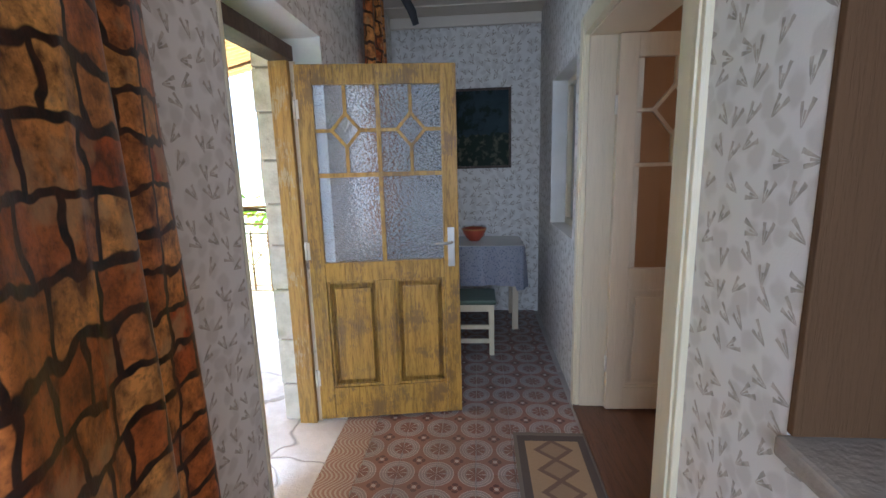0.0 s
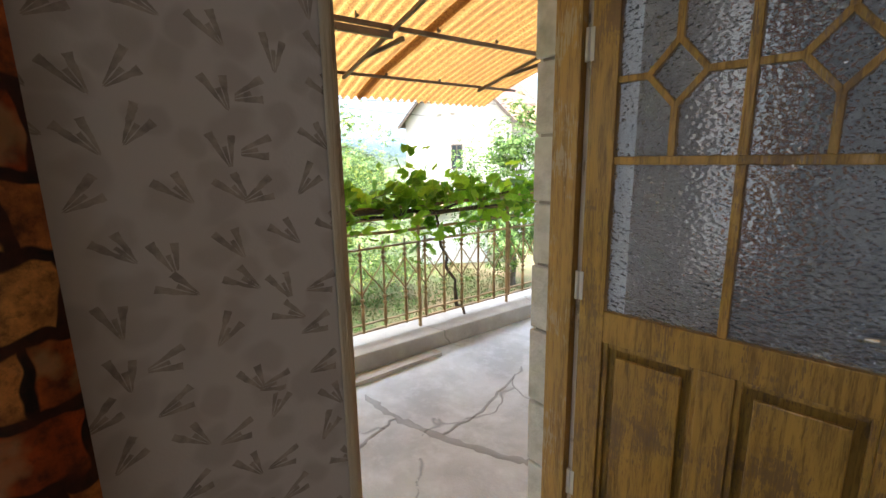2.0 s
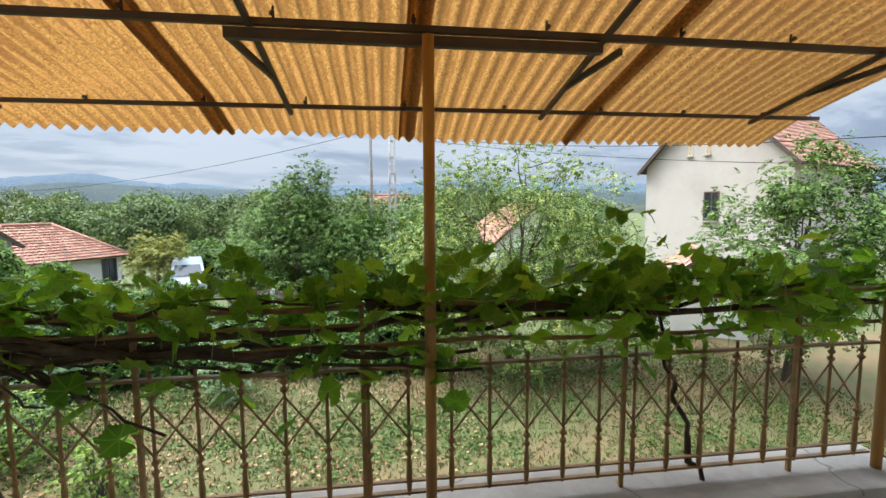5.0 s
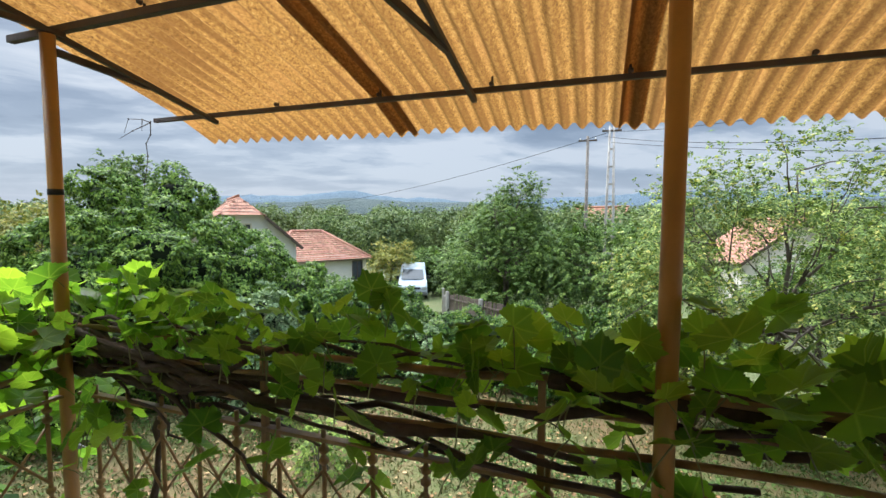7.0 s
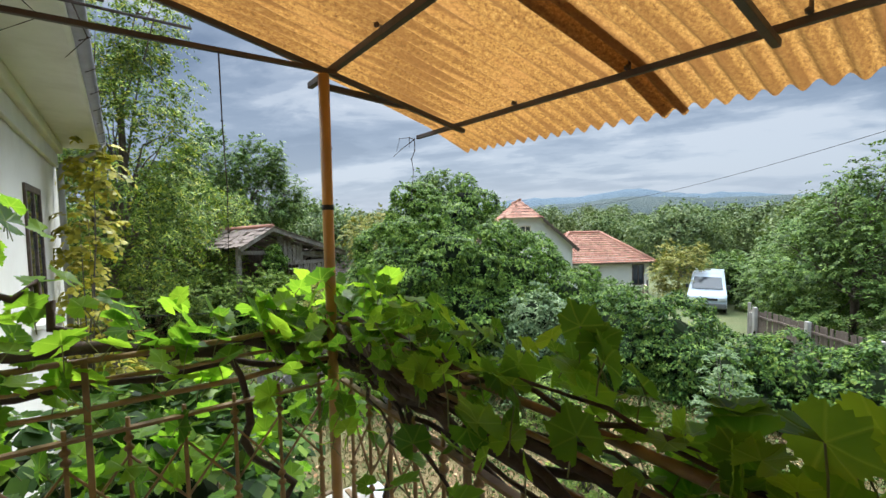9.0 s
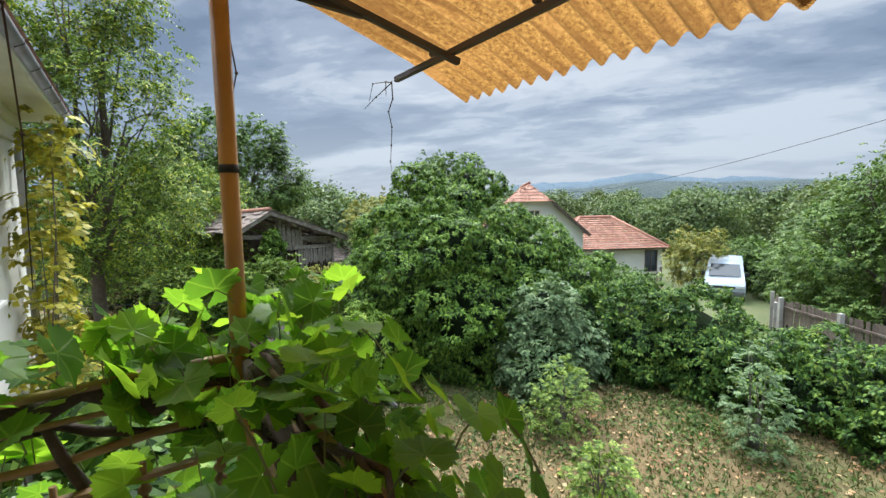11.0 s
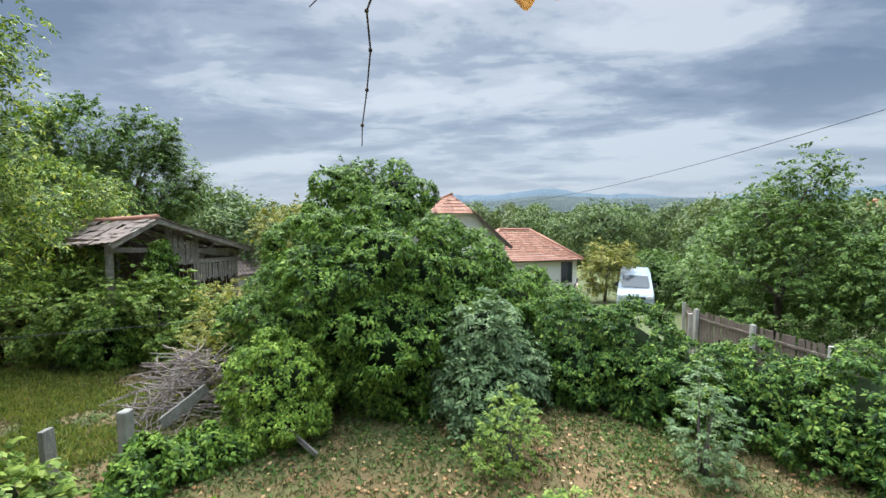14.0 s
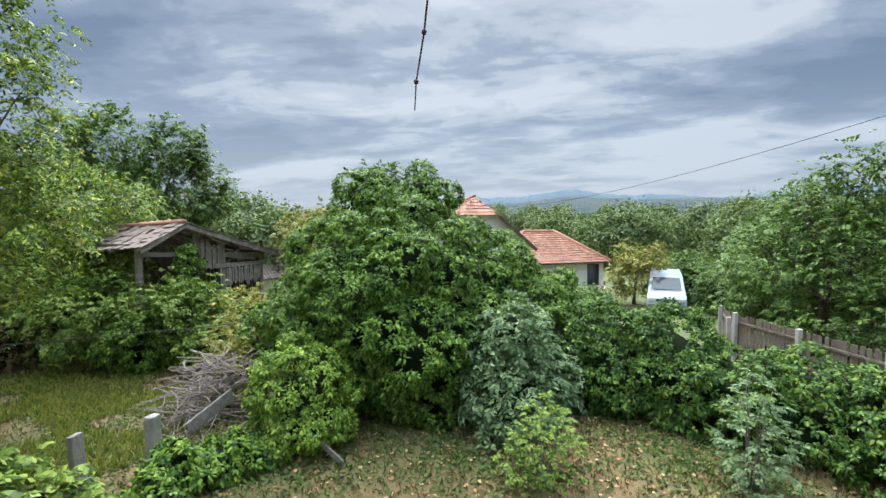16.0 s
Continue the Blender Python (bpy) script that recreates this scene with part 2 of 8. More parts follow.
def m_canopy(name):
    """Weathered translucent fibreglass, ochre, speckled with fibres and grime."""
    m, w = material(name)
    c = coords(w)
    speck = w.noise(w.vmath("MULTIPLY", c, (0.6, 1.0, 1.0)), 85, 5, 0.75)
    cloud = w.noise(w.vmath("MULTIPLY", c, (1.0, 5.0, 1.0)), 2.2, 6, 0.6)
    col = w.ramp(speck, [(0.32, (0.09, 0.042, 0.012)), (0.46, (0.23, 0.12, 0.032)), (0.6, (0.36, 0.21, 0.062)), (0.74, (0.5, 0.35, 0.15))])
    col = w.mix(w.math("MULTIPLY", w.ramp(cloud, [(0.5, 0.0), (0.72, 1.0)]), 0.55), col, (0.4, 0.21, 0.07))
    # grime lies in the troughs
    trough = w.ramp(w.math("SINE", w.math("MULTIPLY", w.split(c)[1], 2 * math.pi / 0.088)), [(0.0, 1.0), (0.45, 0.0)])
    col = w.mix(w.math("MULTIPLY", trough, w.ramp(cloud, [(0.35, 0.25), (0.6, 0.75)])), col, (0.13, 0.062, 0.018))
    finish(w, col, 0.6, speck, 0.3, 0.004, through_light=w.mix(1.0, col, (1.15, 1.05, 0.95), "MULTIPLY"), amount=0.5)
    return m


def m_brickprint(name):
    """Glossy curtain cloth printed with old bricks and blackened joints."""
    m, w = material(name)
    uv = coords(w, "UV")
    wob = w.vmath("ADD", uv, w.vmath("MULTIPLY", w.vmath("SUBTRACT", w.add("ShaderNodeTexNoise", {"Scale": 9.0, "Vector": uv}).outputs["Color"], (0.5, 0.5, 0.5)), (0.085, 0.085, 0.085)))
    br = w.tree.nodes.new("ShaderNodeTexBrick")
    w.feed(br, "Vector", wob)
    for key, value in (("Color1", (0.44, 0.06, 0.006, 1)), ("Color2", (0.88, 0.4, 0.09, 1)), ("Mortar", (0.012, 0.008, 0.006, 1)), ("Scale", 1.0), ("Mortar Size", 0.011), ("Mortar Smooth", 0.4), ("Brick Width", 0.165), ("Row Height", 0.1), ("Bias", 0.0)):
        br.inputs[key].default_value = value
    br.offset, br.squash = 0.5, 0.7
    n = w.noise(uv, 14, 6, 0.65)
    col = w.mix(w.ramp(n, [(0.4, 0.0), (0.64, 0.9)]), br.outputs["Color"], (0.085, 0.022, 0.008))
    col = w.mix(w.math("MULTIPLY", w.ramp(w.noise(uv, 60, 5, 0.7), [(0.5, 0.0), (0.68, 1.0)]), 0.6), col, (0.05, 0.018, 0.008))
    col = w.mix(w.math("MULTIPLY", w.ramp(w.noise(uv, 5, 4), [(0.56, 0), (0.62, 1)]), w.math("SUBTRACT", 0.6, w.math("MULTIPLY", br.outputs["Fac"], 0.6))), col, (0.5, 0.29, 0.12))
    finish(w, col, 0.32, n, 0.3, 0.006, extra={"Specular IOR Level": 0.3})
    return m


def m_floor_tile(name):
    """Encaustic cement tile: dusty red and grey rosettes, drawn in each tile's own square."""
    m, w = material(name)
    c = coords(w)
    x, y = w.split(c)[:2]
    ax, ay = w.math("ABSOLUTE", x), w.math("ABSOLUTE", y)
    r = w.math("SQRT", w.math("ADD", w.math("MULTIPLY", x, x), w.math("MULTIPLY", y, y)))
    dx, dy = w.math("SUBTRACT", ax, 0.1), w.math("SUBTRACT", ay, 0.1)
    rc = w.math("SQRT", w.math("ADD", w.math("MULTIPLY", dx, dx), w.math("MULTIPLY", dy, dy)))
    ang = w.math("ARCTAN2", y, x)
    ca = w.math("ARCTAN2", dy, dx)
    blue, brown, plum, pale = (0.24, 0.22, 0.21), (0.22, 0.11, 0.085), (0.17, 0.08, 0.065), (0.44, 0.41, 0.38)
    # a brown concave diamond between four quarter wheels
    col = w.mix(w.math("LESS_THAN", rc, 0.088), brown, blue)
    ring = w.math("MAXIMUM", w.math("LESS_THAN", w.math("ABSOLUTE", w.math("SUBTRACT", rc, 0.088)), 0.0025), w.math("LESS_THAN", w.math("ABSOLUTE", w.math("SUBTRACT", rc, 0.072)), 0.0022))
    ring = w.math("MAXIMUM", ring, w.math("LESS_THAN", w.math("ABSOLUTE", w.math("SUBTRACT", rc, 0.06)), 0.0018))
    col = w.mix(w.math("MULTIPLY", ring, 0.75), col, pale)
    spoke = w.math("LESS_THAN", w.math("ABSOLUTE", w.math("SINE", w.math("MULTIPLY", ca, 4.0))), 0.3)
    wheel = w.math("LESS_THAN", rc, 0.05)
    col = w.mix(wheel, col, plum)
    col = w.mix(w.math("MULTIPLY", w.math("MULTIPLY", wheel, spoke), 0.8), col, pale)
    lobe = w.math("LESS_THAN", w.math("ABSOLUTE", w.math("SUBTRACT", r, 0.024)), w.math("MULTIPLY", w.math("ABSOLUTE", w.math("COSINE", w.math("MULTIPLY", ang, 2.0))), 0.011))
    col = w.mix(lobe, col, (0.09, 0.035, 0.03))
    col = w.mix(w.math("LESS_THAN", r, 0.011), col, pale)
    rnd = w.add("ShaderNodeObjectInfo").outputs["Random"]
    geo = w.add("ShaderNodeNewGeometry").outputs["Position"]
    dirt = w.noise(geo, 3.0, 6, 0.65)
    col = w.mix(w.math("MULTIPLY", w.ramp(dirt, [(0.4, 0), (0.7, 1)]), 0.5), col, (0.16, 0.135, 0.115))
    col = w.mix(w.math("MULTIPLY", rnd, 0.18), col, (0.1, 0.08, 0.07))
    finish(w, col, w.ramp(dirt, [(0.3, 0.35), (0.7, 0.6)]), w.noise(geo, 40, 4), 0.12, 0.004)
    return m


def m_border_tile(name):
    """Border tile with interlaced pale scrolls on dusty red."""
    m, w = material(name)
    x, y = w.split(coords(w))[:2]
    wv = w.math("MULTIPLY", w.math("SINE", w.math("MULTIPLY", y, 31.4)), 0.035)
    d1 = w.math("ABSOLUTE", w.math("SINE", w.math("MULTIPLY", w.math("SUBTRACT", x, wv), 130.0)))
    band = w.math("GREATER_THAN", d1, 0.75)
    geo = w.add("ShaderNodeNewGeometry").outputs["Position"]
    dirt = w.noise(geo, 3.0, 6, 0.65)
    col = w.mix(band, (0.27, 0.15, 0.11), (0.38, 0.34, 0.29))
    col = w.mix(w.math("MULTIPLY", dirt, 0.45), col, (0.15, 0.12, 0.1))
    finish(w, col, 0.5, w.noise(geo, 40, 4), 0.12, 0.004)
    return m


def m_pebble_glass(name):
    m, w = material(name)
    c = coords(w)
    vor = w.tree.nodes.new("ShaderNodeTexVoronoi")
    vor.feature = "SMOOTH_F1"
    w.feed(vor, "Vector", w.vmath("MULTIPLY", c, (1, 1, 1.7)))
    vor.inputs["Scale"].default_value = 62
    finish(w, (0.86, 0.9, 0.95), 0.16, vor.outputs["Distance"], 1.0, 0.016, extra={"Transmission Weight": 0.9, "IOR": 1.45})
    return m


def m_clear_glass(name, rough=0.02, tint=(0.95, 0.97, 0.97)):
    m, w = material(name)
    finish(w, tint, rough, w.noise(coords(w), 3), 0.02, 0.01, extra={"Transmission Weight": 1.0, "IOR": 1.45})
    return m


def m_rooftile(name):
    m, w = material(name)
    geo = w.add("ShaderNodeNewGeometry")
    c = coords(w)
    col = w.ramp(w.math("ADD", w.math("MULTIPLY", geo.outputs["Random Per Island"], 0.6), w.math("MULTIPLY", w.noise(c, 1.3, 5), 0.4)), [(0.15, (0.22, 0.095, 0.06)), (0.5, (0.36, 0.16, 0.1)), (0.85, (0.46, 0.25, 0.165))])
    col = w.mix(w.math("MULTIPLY", w.ramp(w.noise(c, 4, 5), [(0.5, 0), (0.75, 1)]), 0.4), col, (0.2, 0.16, 0.13))
    finish(w, col, 0.85, w.noise(c, 25, 4), 0.3, 0.02)
    return m


def m_ground(name):
    """Dry mown grass, clover patches and bare dusty soil."""
    m, w = material(name)
    c = coords(w)
    big, mid, fine = w.noise(c, 0.35, 5, 0.6, 0.3), w.noise(c, 1.7, 7, 0.7), w.noise(c, 14, 6, 0.75)
    k = w.math("ADD", w.math("MULTIPLY", big, 0.6), w.math("ADD", w.math("MULTIPLY", mid, 0.5), w.math("MULTIPLY", fine, 0.25)))
    col = w.ramp(k, [(0.46, (0.05, 0.075, 0.016)), (0.58, (0.08, 0.09, 0.022)), (0.7, (0.13, 0.092, 0.034)), (0.84, (0.17, 0.096, 0.042))])
    col = w.mix(w.math("MULTIPLY", w.ramp(fine, [(0.45, 0), (0.7, 1)]), 0.4), col, (0.09, 0.08, 0.035))
    # beyond the garden hedge the grass is longer and greener
    lane = w.ramp(w.math("ADD", w.math("MULTIPLY", w.split(c)[0], -0.02), w.math("MULTIPLY", big, 0.06)), [(0.32, 0.0), (0.37, 1.0)])
    col = w.mix(w.math("MULTIPLY", lane, 0.75), col, w.mix(mid, (0.045, 0.075, 0.02), (0.11, 0.13, 0.045)))
    finish(w, col, 0.95, w.math("ADD", mid, fine), 0.6, 0.05)
    return m


def m_picture(name):
    """A dark landscape print: teal sky, black trees, a pale path."""
    m, w = material(name)
    uv = coords(w)
    x, y, z = w.split(uv)[:3]
    n = w.noise(uv, 9, 5)
    sky_col = w.mix(w.noise(uv, 5, 4), (0.012, 0.02, 0.022), (0.03, 0.05, 0.055))
    trees = w.ramp(w.math("ADD", n, w.math("MULTIPLY", x, 0.35)), [(0.45, 1.0), (0.55, 0.0)])
    col = w.mix(trees, sky_col, (0.008, 0.014, 0.01))
    low = w.math("LESS_THAN", w.math("ADD", z, w.math("MULTIPLY", n, 0.2)), 0.05)
    meadow = w.mix(w.ramp(w.noise(uv, 14, 5), [(0.5, 0), (0.65, 1)]), (0.012, 0.02, 0.012), (0.09, 0.085, 0.05))
    col = w.mix(low, col, meadow)
    finish(w, col, 0.55, n, 0.05, 0.003, extra={"Specular IOR Level": 0.12})
    return m


def m_cloth(name, base, spot, scale=60):
    """Cotton printed with small flowers."""
    m, w = material(name)
    c = coords(w)
    vor = w.tree.nodes.new("ShaderNodeTexVoronoi")
    w.feed(vor, "Vector", c)
    vor.inputs["Scale"].default_value = scale
    col = w.mix(w.ramp(vor.outputs["Distance"], [(0.28, 0.85), (0.36, 0.0)]), base, spot)
    finish(w, col, 0.9, w.noise(c, 300, 2), 0.2, 0.002)
    return m


WALLPAPER = m_wallpaper("wallpaper")
PLASTER = m_plain("plaster", (0.72, 0.70, 0.66), 0.9, 0.08, 3, 0.3, dirt=(0.45, 0.42, 0.36), dirt_amount=0.4)
FACADE = m_plain("facade", (0.7, 0.675, 0.61), 0.9, 0.06, 2, 0.3, dirt=(0.45, 0.41, 0.33), dirt_amount=0.35)
WHITE_HOUSE = m_plain("house_render", (0.72, 0.67, 0.60), 0.9, 0.06, 0.8, 0.2, dirt=(0.5, 0.45, 0.38), dirt_amount=0.35)
BLOCK = m_plain("cement_block", (0.62, 0.61, 0.58), 0.95, 0.2, 14, 0.8, fine=90, dirt=(0.25, 0.24, 0.2), dirt_amount=0.5)
CEILING_M = m_plain("ceiling_paint", (0.62, 0.55, 0.45), 0.8, 0.1, 3, 0.2)
YELLOW_WOOD = m_wood("yellow_wood", (0.45, 0.265, 0.045), (0.09, 0.045, 0.012), (0.15, 0.09, 0.04), 0.8, 0.4, cracks=0.7)
YELLOW_FRAME = m_wood("yellow_frame", (0.42, 0.245, 0.05), (0.1, 0.055, 0.025), (0.4, 0.33, 0.22), 0.75, 0.5)
CREAM_WOOD = m_wood("cream_wood", (0.62, 0.52, 0.37), (0.45, 0.36, 0.25), None, 0, 0.35, cracks=0.05)
CREAM_TRIM = m_wood("cream_trim", (0.68, 0.6, 0.42), (0.5, 0.42, 0.28), None, 0, 0.3, cracks=0.04)
PEEL_WOOD = m_wood("peeling_wood", (0.66, 0.56, 0.42), (0.3, 0.22, 0.14), (0.09, 0.06, 0.04), 0.75, 0.6, cracks=0.1)
DARK_WOOD = m_wood("dark_wood", (0.09, 0.06, 0.04), (0.03, 0.02, 0.015), (0.2, 0.16, 0.12), 0.4, 0.7)
BROWN_FLOOR = m_wood("brown_floor", (0.12, 0.06, 0.035), (0.05, 0.025, 0.015), None, 0, 0.4, "Y")
GREY_BOARD = m_wood("grey_board", (0.21, 0.18, 0.15), (0.08, 0.065, 0.055), (0.34, 0.31, 0.27), 0.6, 0.9)
FENCE_BOARD = m_wood("fence_board", (0.16, 0.12, 0.095), (0.06, 0.045, 0.035), (0.28, 0.25, 0.22), 0.5, 0.9)
PALE_PLANK = m_wood("pale_plank", (0.45, 0.42, 0.38), (0.25, 0.22, 0.19), None, 0, 0.9, "Y")
CONCRETE = m_concrete("concrete", (0.56, 0.58, 0.61), (0.38, 0.39, 0.41))
KERB = m_concrete("kerb", (0.4, 0.375, 0.34), (0.29, 0.265, 0.235))
RAIL_PAINT = m_plain("rail_paint", (0.29, 0.175, 0.062), 0.55, 0.3, 9, 0.4, dirt=(0.1, 0.055, 0.03), dirt_amount=0.8)
POST_PAINT = m_plain("post_paint", (0.4, 0.215, 0.05), 0.45, 0.15, 6, 0.3, dirt=(0.22, 0.13, 0.05), dirt_amount=0.5)
DARK_STEEL = m_plain("dark_steel", (0.06, 0.045, 0.04), 0.6, 0.3, 12, 0.3, dirt=(0.12, 0.06, 0.03), dirt_amount=0.5)
CHROME = m_plain("worn_chrome", (0.5, 0.5, 0.48), 0.3, 0.1, 20, 0.1, metal=0.9)
HINGE_M = m_plain("painted_hinge", (0.6, 0.57, 0.5), 0.5, 0.1, 20, 0.1)
CANOPY = m_canopy("fibreglass")
BRICKPRINT = m_brickprint("brick_print_cloth")
TILE = m_floor_tile("cement_tile")
BORDER_TILE = m_border_tile("border_tile")
PEBBLE = m_pebble_glass("pebbled_glass")
GLASS = m_clear_glass("glass")
VAN_GLASS = m_plain("van_glass", (0.03, 0.035, 0.04), 0.08, 0.1, 3, 0.0)
VAN_PAINT = m_plain("van_paint", (0.42, 0.47, 0.53), 0.3, 0.04, 2, 0.02)
RUBBER = m_plain("rubber", (0.02, 0.02, 0.02), 0.8)
ROOFTILE = m_rooftile("clay_tiles")
GROUND_M = m_ground("dry_grass")
PICTURE_M = m_picture("landscape_print")
BARK = m_plain("bark", (0.085, 0.065, 0.048), 0.95, 0.4, 14, 0.8, dirt=(0.16, 0.14, 0.11), dirt_amount=0.5)
VINE_BARK = m_plain("vine_bark", (0.055, 0.037, 0.027), 0.95, 0.4, 25, 0.9, dirt=(0.11, 0.085, 0.06), dirt_amount=0.5)
TWIG = m_plain("twig", (0.12, 0.1, 0.085), 0.95, 0.3, 20, 0.4)
GRAPE = m_grape("vine_leaf")
IVY = m_leaf("ivy", [(0.0, (0.012, 0.026, 0.004)), (0.4, (0.058, 0.112, 0.015)), (0.8, (0.14, 0.225, 0.03)), (1.0, (0.2, 0.28, 0.042))])
HEDGE_LEAF = m_leaf("hedge_leaf", [(0.0, (0.008, 0.019, 0.004)), (0.4, (0.036, 0.08, 0.014)), (0.8, (0.105, 0.18, 0.028)), (1.0, (0.19, 0.25, 0.042))])
GREY_LEAF = m_leaf("grey_leaf", [(0.0, (0.05, 0.085, 0.035)), (0.5, (0.11, 0.165, 0.07)), (1.0, (0.22, 0.28, 0.13))])
FRESH_LEAF = m_leaf("fresh_leaf", [(0.0, (0.032, 0.057, 0.009)), (0.5, (0.12, 0.185, 0.03)), (1.0, (0.24, 0.295, 0.056))])
WALNUT_LEAF = m_leaf("walnut_leaf", [(0.0, (0.027, 0.049, 0.009)), (0.5, (0.121, 0.186, 0.030)), (0.85, (0.243, 0.318, 0.048)), (1.0, (0.446, 0.437, 0.060))])
DEEP_LEAF = m_leaf("deep_leaf", [(0.0, (0.02, 0.042, 0.01)), (0.5, (0.085, 0.145, 0.03)), (1.0, (0.19, 0.26, 0.06))])
YELLOW_LEAF = m_leaf("yellow_leaf", [(0.0, (0.16, 0.16, 0.025)), (0.5, (0.32, 0.28, 0.03)), (1.0, (0.48, 0.42, 0.06))])
OLIVE_LEAF = m_leaf("olive_leaf", [(0.0, (0.082, 0.105, 0.021)), (0.5, (0.179, 0.187, 0.034)), (1.0, (0.324, 0.269, 0.057))])
PALE_LEAF = m_leaf("pale_leaf", [(0.0, (0.032, 0.057, 0.014)), (0.5, (0.132, 0.195, 0.048)), (0.85, (0.255, 0.321, 0.076)), (1.0, (0.474, 0.423, 0.113))])
# greens lifted and cooled, so distance haze is painted into the leaves
WOODS_LEAF = m_leaf("woods_leaf", [(0.0, (0.034, 0.056, 0.02)), (0.5, (0.1, 0.145, 0.05)), (1.0, (0.19, 0.23, 0.08))], patch=(0.12, 0.115, 0.04), patch_scale=0.05, patch_amount=0.4)
# near-black green for bush cores: the shade between leaves is in the colour
SHADE_CORE = m_leaf("shaded_core", [(0.0, (0.008, 0.014, 0.005)), (1.0, (0.02, 0.03, 0.01))], 1.0, 0.0)
STUFF_GRASS = m_leaf("grass_blade", [(0.0, (0.035, 0.065, 0.012)), (0.4, (0.07, 0.1, 0.018)), (0.7, (0.11, 0.1, 0.027)), (1.0, (0.14, 0.09, 0.036))], amount=0.1)

# ---- mesh helpers ----


def box(bm, x0, x1, y0, y1, z0, z1, bevel=0.0, m=None):
    """A box between two corners, its edges bevelled, turned by m."""
    vs = [bm.verts.new((x, y, z)) for x in (x0, x1) for y in (y0, y1) for z in (z0, z1)]
    fs = [bm.faces.new([vs[i] for i in f]) for f in ((0, 1, 3, 2), (4, 6, 7, 5), (0, 4, 5, 1), (2, 3, 7, 6), (0, 2, 6, 4), (1, 5, 7, 3))]
    made = vs
    if bevel:
        es = list({e for f in fs for e in f.edges})
        res = bmesh.ops.bevel(bm, geom=es, offset=bevel, segments=2, affect="EDGES", profile=0.6)
        made = list({v for f in res["faces"] for v in f.verts} | {v for v in vs if v.is_valid})
    if m is not None:
        bmesh.ops.transform(bm, matrix=m, verts=[v for v in made if v.is_valid])


def tube(bm, pts, radii, sides=8, cap=True):
    """A tube through points, with a radius at each."""
    pts = [Vector(p) for p in pts]
    if isinstance(radii, (int, float)):
        radii = [radii] * len(pts)
    rings, ref = [], None
    for i, p in enumerate(pts):
        d = (pts[min(i + 1, len(pts) - 1)] - pts[max(i - 1, 0)]).normalized()
        if ref is None:
            ref = d.orthogonal().normalized()
        ref = (ref - d * ref.dot(d)).normalized()
        side = d.cross(ref)
        rings.append([bm.verts.new(p + (ref * math.cos(2 * math.pi * k / sides) + side * math.sin(2 * math.pi * k / sides)) * radii[i]) for k in range(sides)])
    for a, b in zip(rings, rings[1:]):
        for k in range(sides):
            f = bm.faces.new((a[k], a[(k + 1) % sides], b[(k + 1) % sides], b[k]))
            f.smooth = True
    if cap:
        bm.faces.new(rings[0][::-1])
        bm.faces.new(rings[-1])


def lathe(bm, profile, sides=24, centre=(0, 0, 0)):
    rings = [[bm.verts.new((centre[0] + r * math.cos(2 * math.pi * k / sides), centre[1] + r * math.sin(2 * math.pi * k / sides), centre[2] + z)) for k in range(sides)] for r, z in profile]
    for a, b in zip(rings, rings[1:]):
        for k in range(sides):
            f = bm.faces.new((a[k], a[(k + 1) % sides], b[(k + 1) % sides], b[k]))
            f.smooth = True


def paper_uv(bm):
    """Metric box mapping."""
    layer = bm.loops.layers.uv.new("UVMap")
    for f in bm.faces:
        n = f.normal
        k = max(range(3), key=lambda i: abs(n[i]))
        for lp in f.loops:
            p = lp.vert.co
            lp[layer].uv = ((p.y, p.z), (p.x, p.z), (p.x, p.y))[k]


def part(name, bm, mats, parent=None, label="", pick=None, uv=False):
    """Links a bmesh as one mesh object, under a thing where one is given."""
    bm.normal_update()
    if uv:
        paper_uv(bm)
    me = bpy.data.meshes.new(name)
    mats = mats if isinstance(mats, (list, tuple)) else [mats]
    if pick:
        for f in bm.faces:
            f.material_index = pick(f)
    bm.to_mesh(me)
    bm.free()
    for m in mats:
        me.materials.append(m)
    ob = new(name, me)
    if parent is not None:
        ob.parent = parent
    if label:
        tagged(ob, label)
    return ob


def thing(name, at, label, category, group="", turn=0.0):
    ob = new(name)
    ob.empty_display_size = 0.1
    ob.matrix_world = pose(*at, 0, 0, turn)
    return tagged(ob, label, category, group)


def mesh_from(name, verts, faces, mat, parent=None, smooth=False):
    """A mesh from numpy arrays of corners and of triangles or quads."""
    me = bpy.data.meshes.new(name)
    n = faces.shape[1]
    me.vertices.add(len(verts))
    me.vertices.foreach_set("co", np.asarray(verts, np.float32).ravel())
    me.loops.add(faces.size)
    me.loops.foreach_set("vertex_index", faces.astype(np.int32).ravel())
    me.polygons.add(len(faces))
    me.polygons.foreach_set("loop_start", np.arange(0, faces.size, n, dtype=np.int32))
    me.update(calc_edges=True)
    me.materials.append(mat)
    ob = new(name, me)
    if parent is not None:
        ob.parent = parent
    return ob


def structure(ob, label, category):
    return tagged(ob, label, category, kind="structure")


# ---- foliage helpers ----
RNG = np.random.default_rng(7)


def unit(v):
    return v / np.maximum(np.linalg.norm(v, axis=1, keepdims=True), 1e-9)


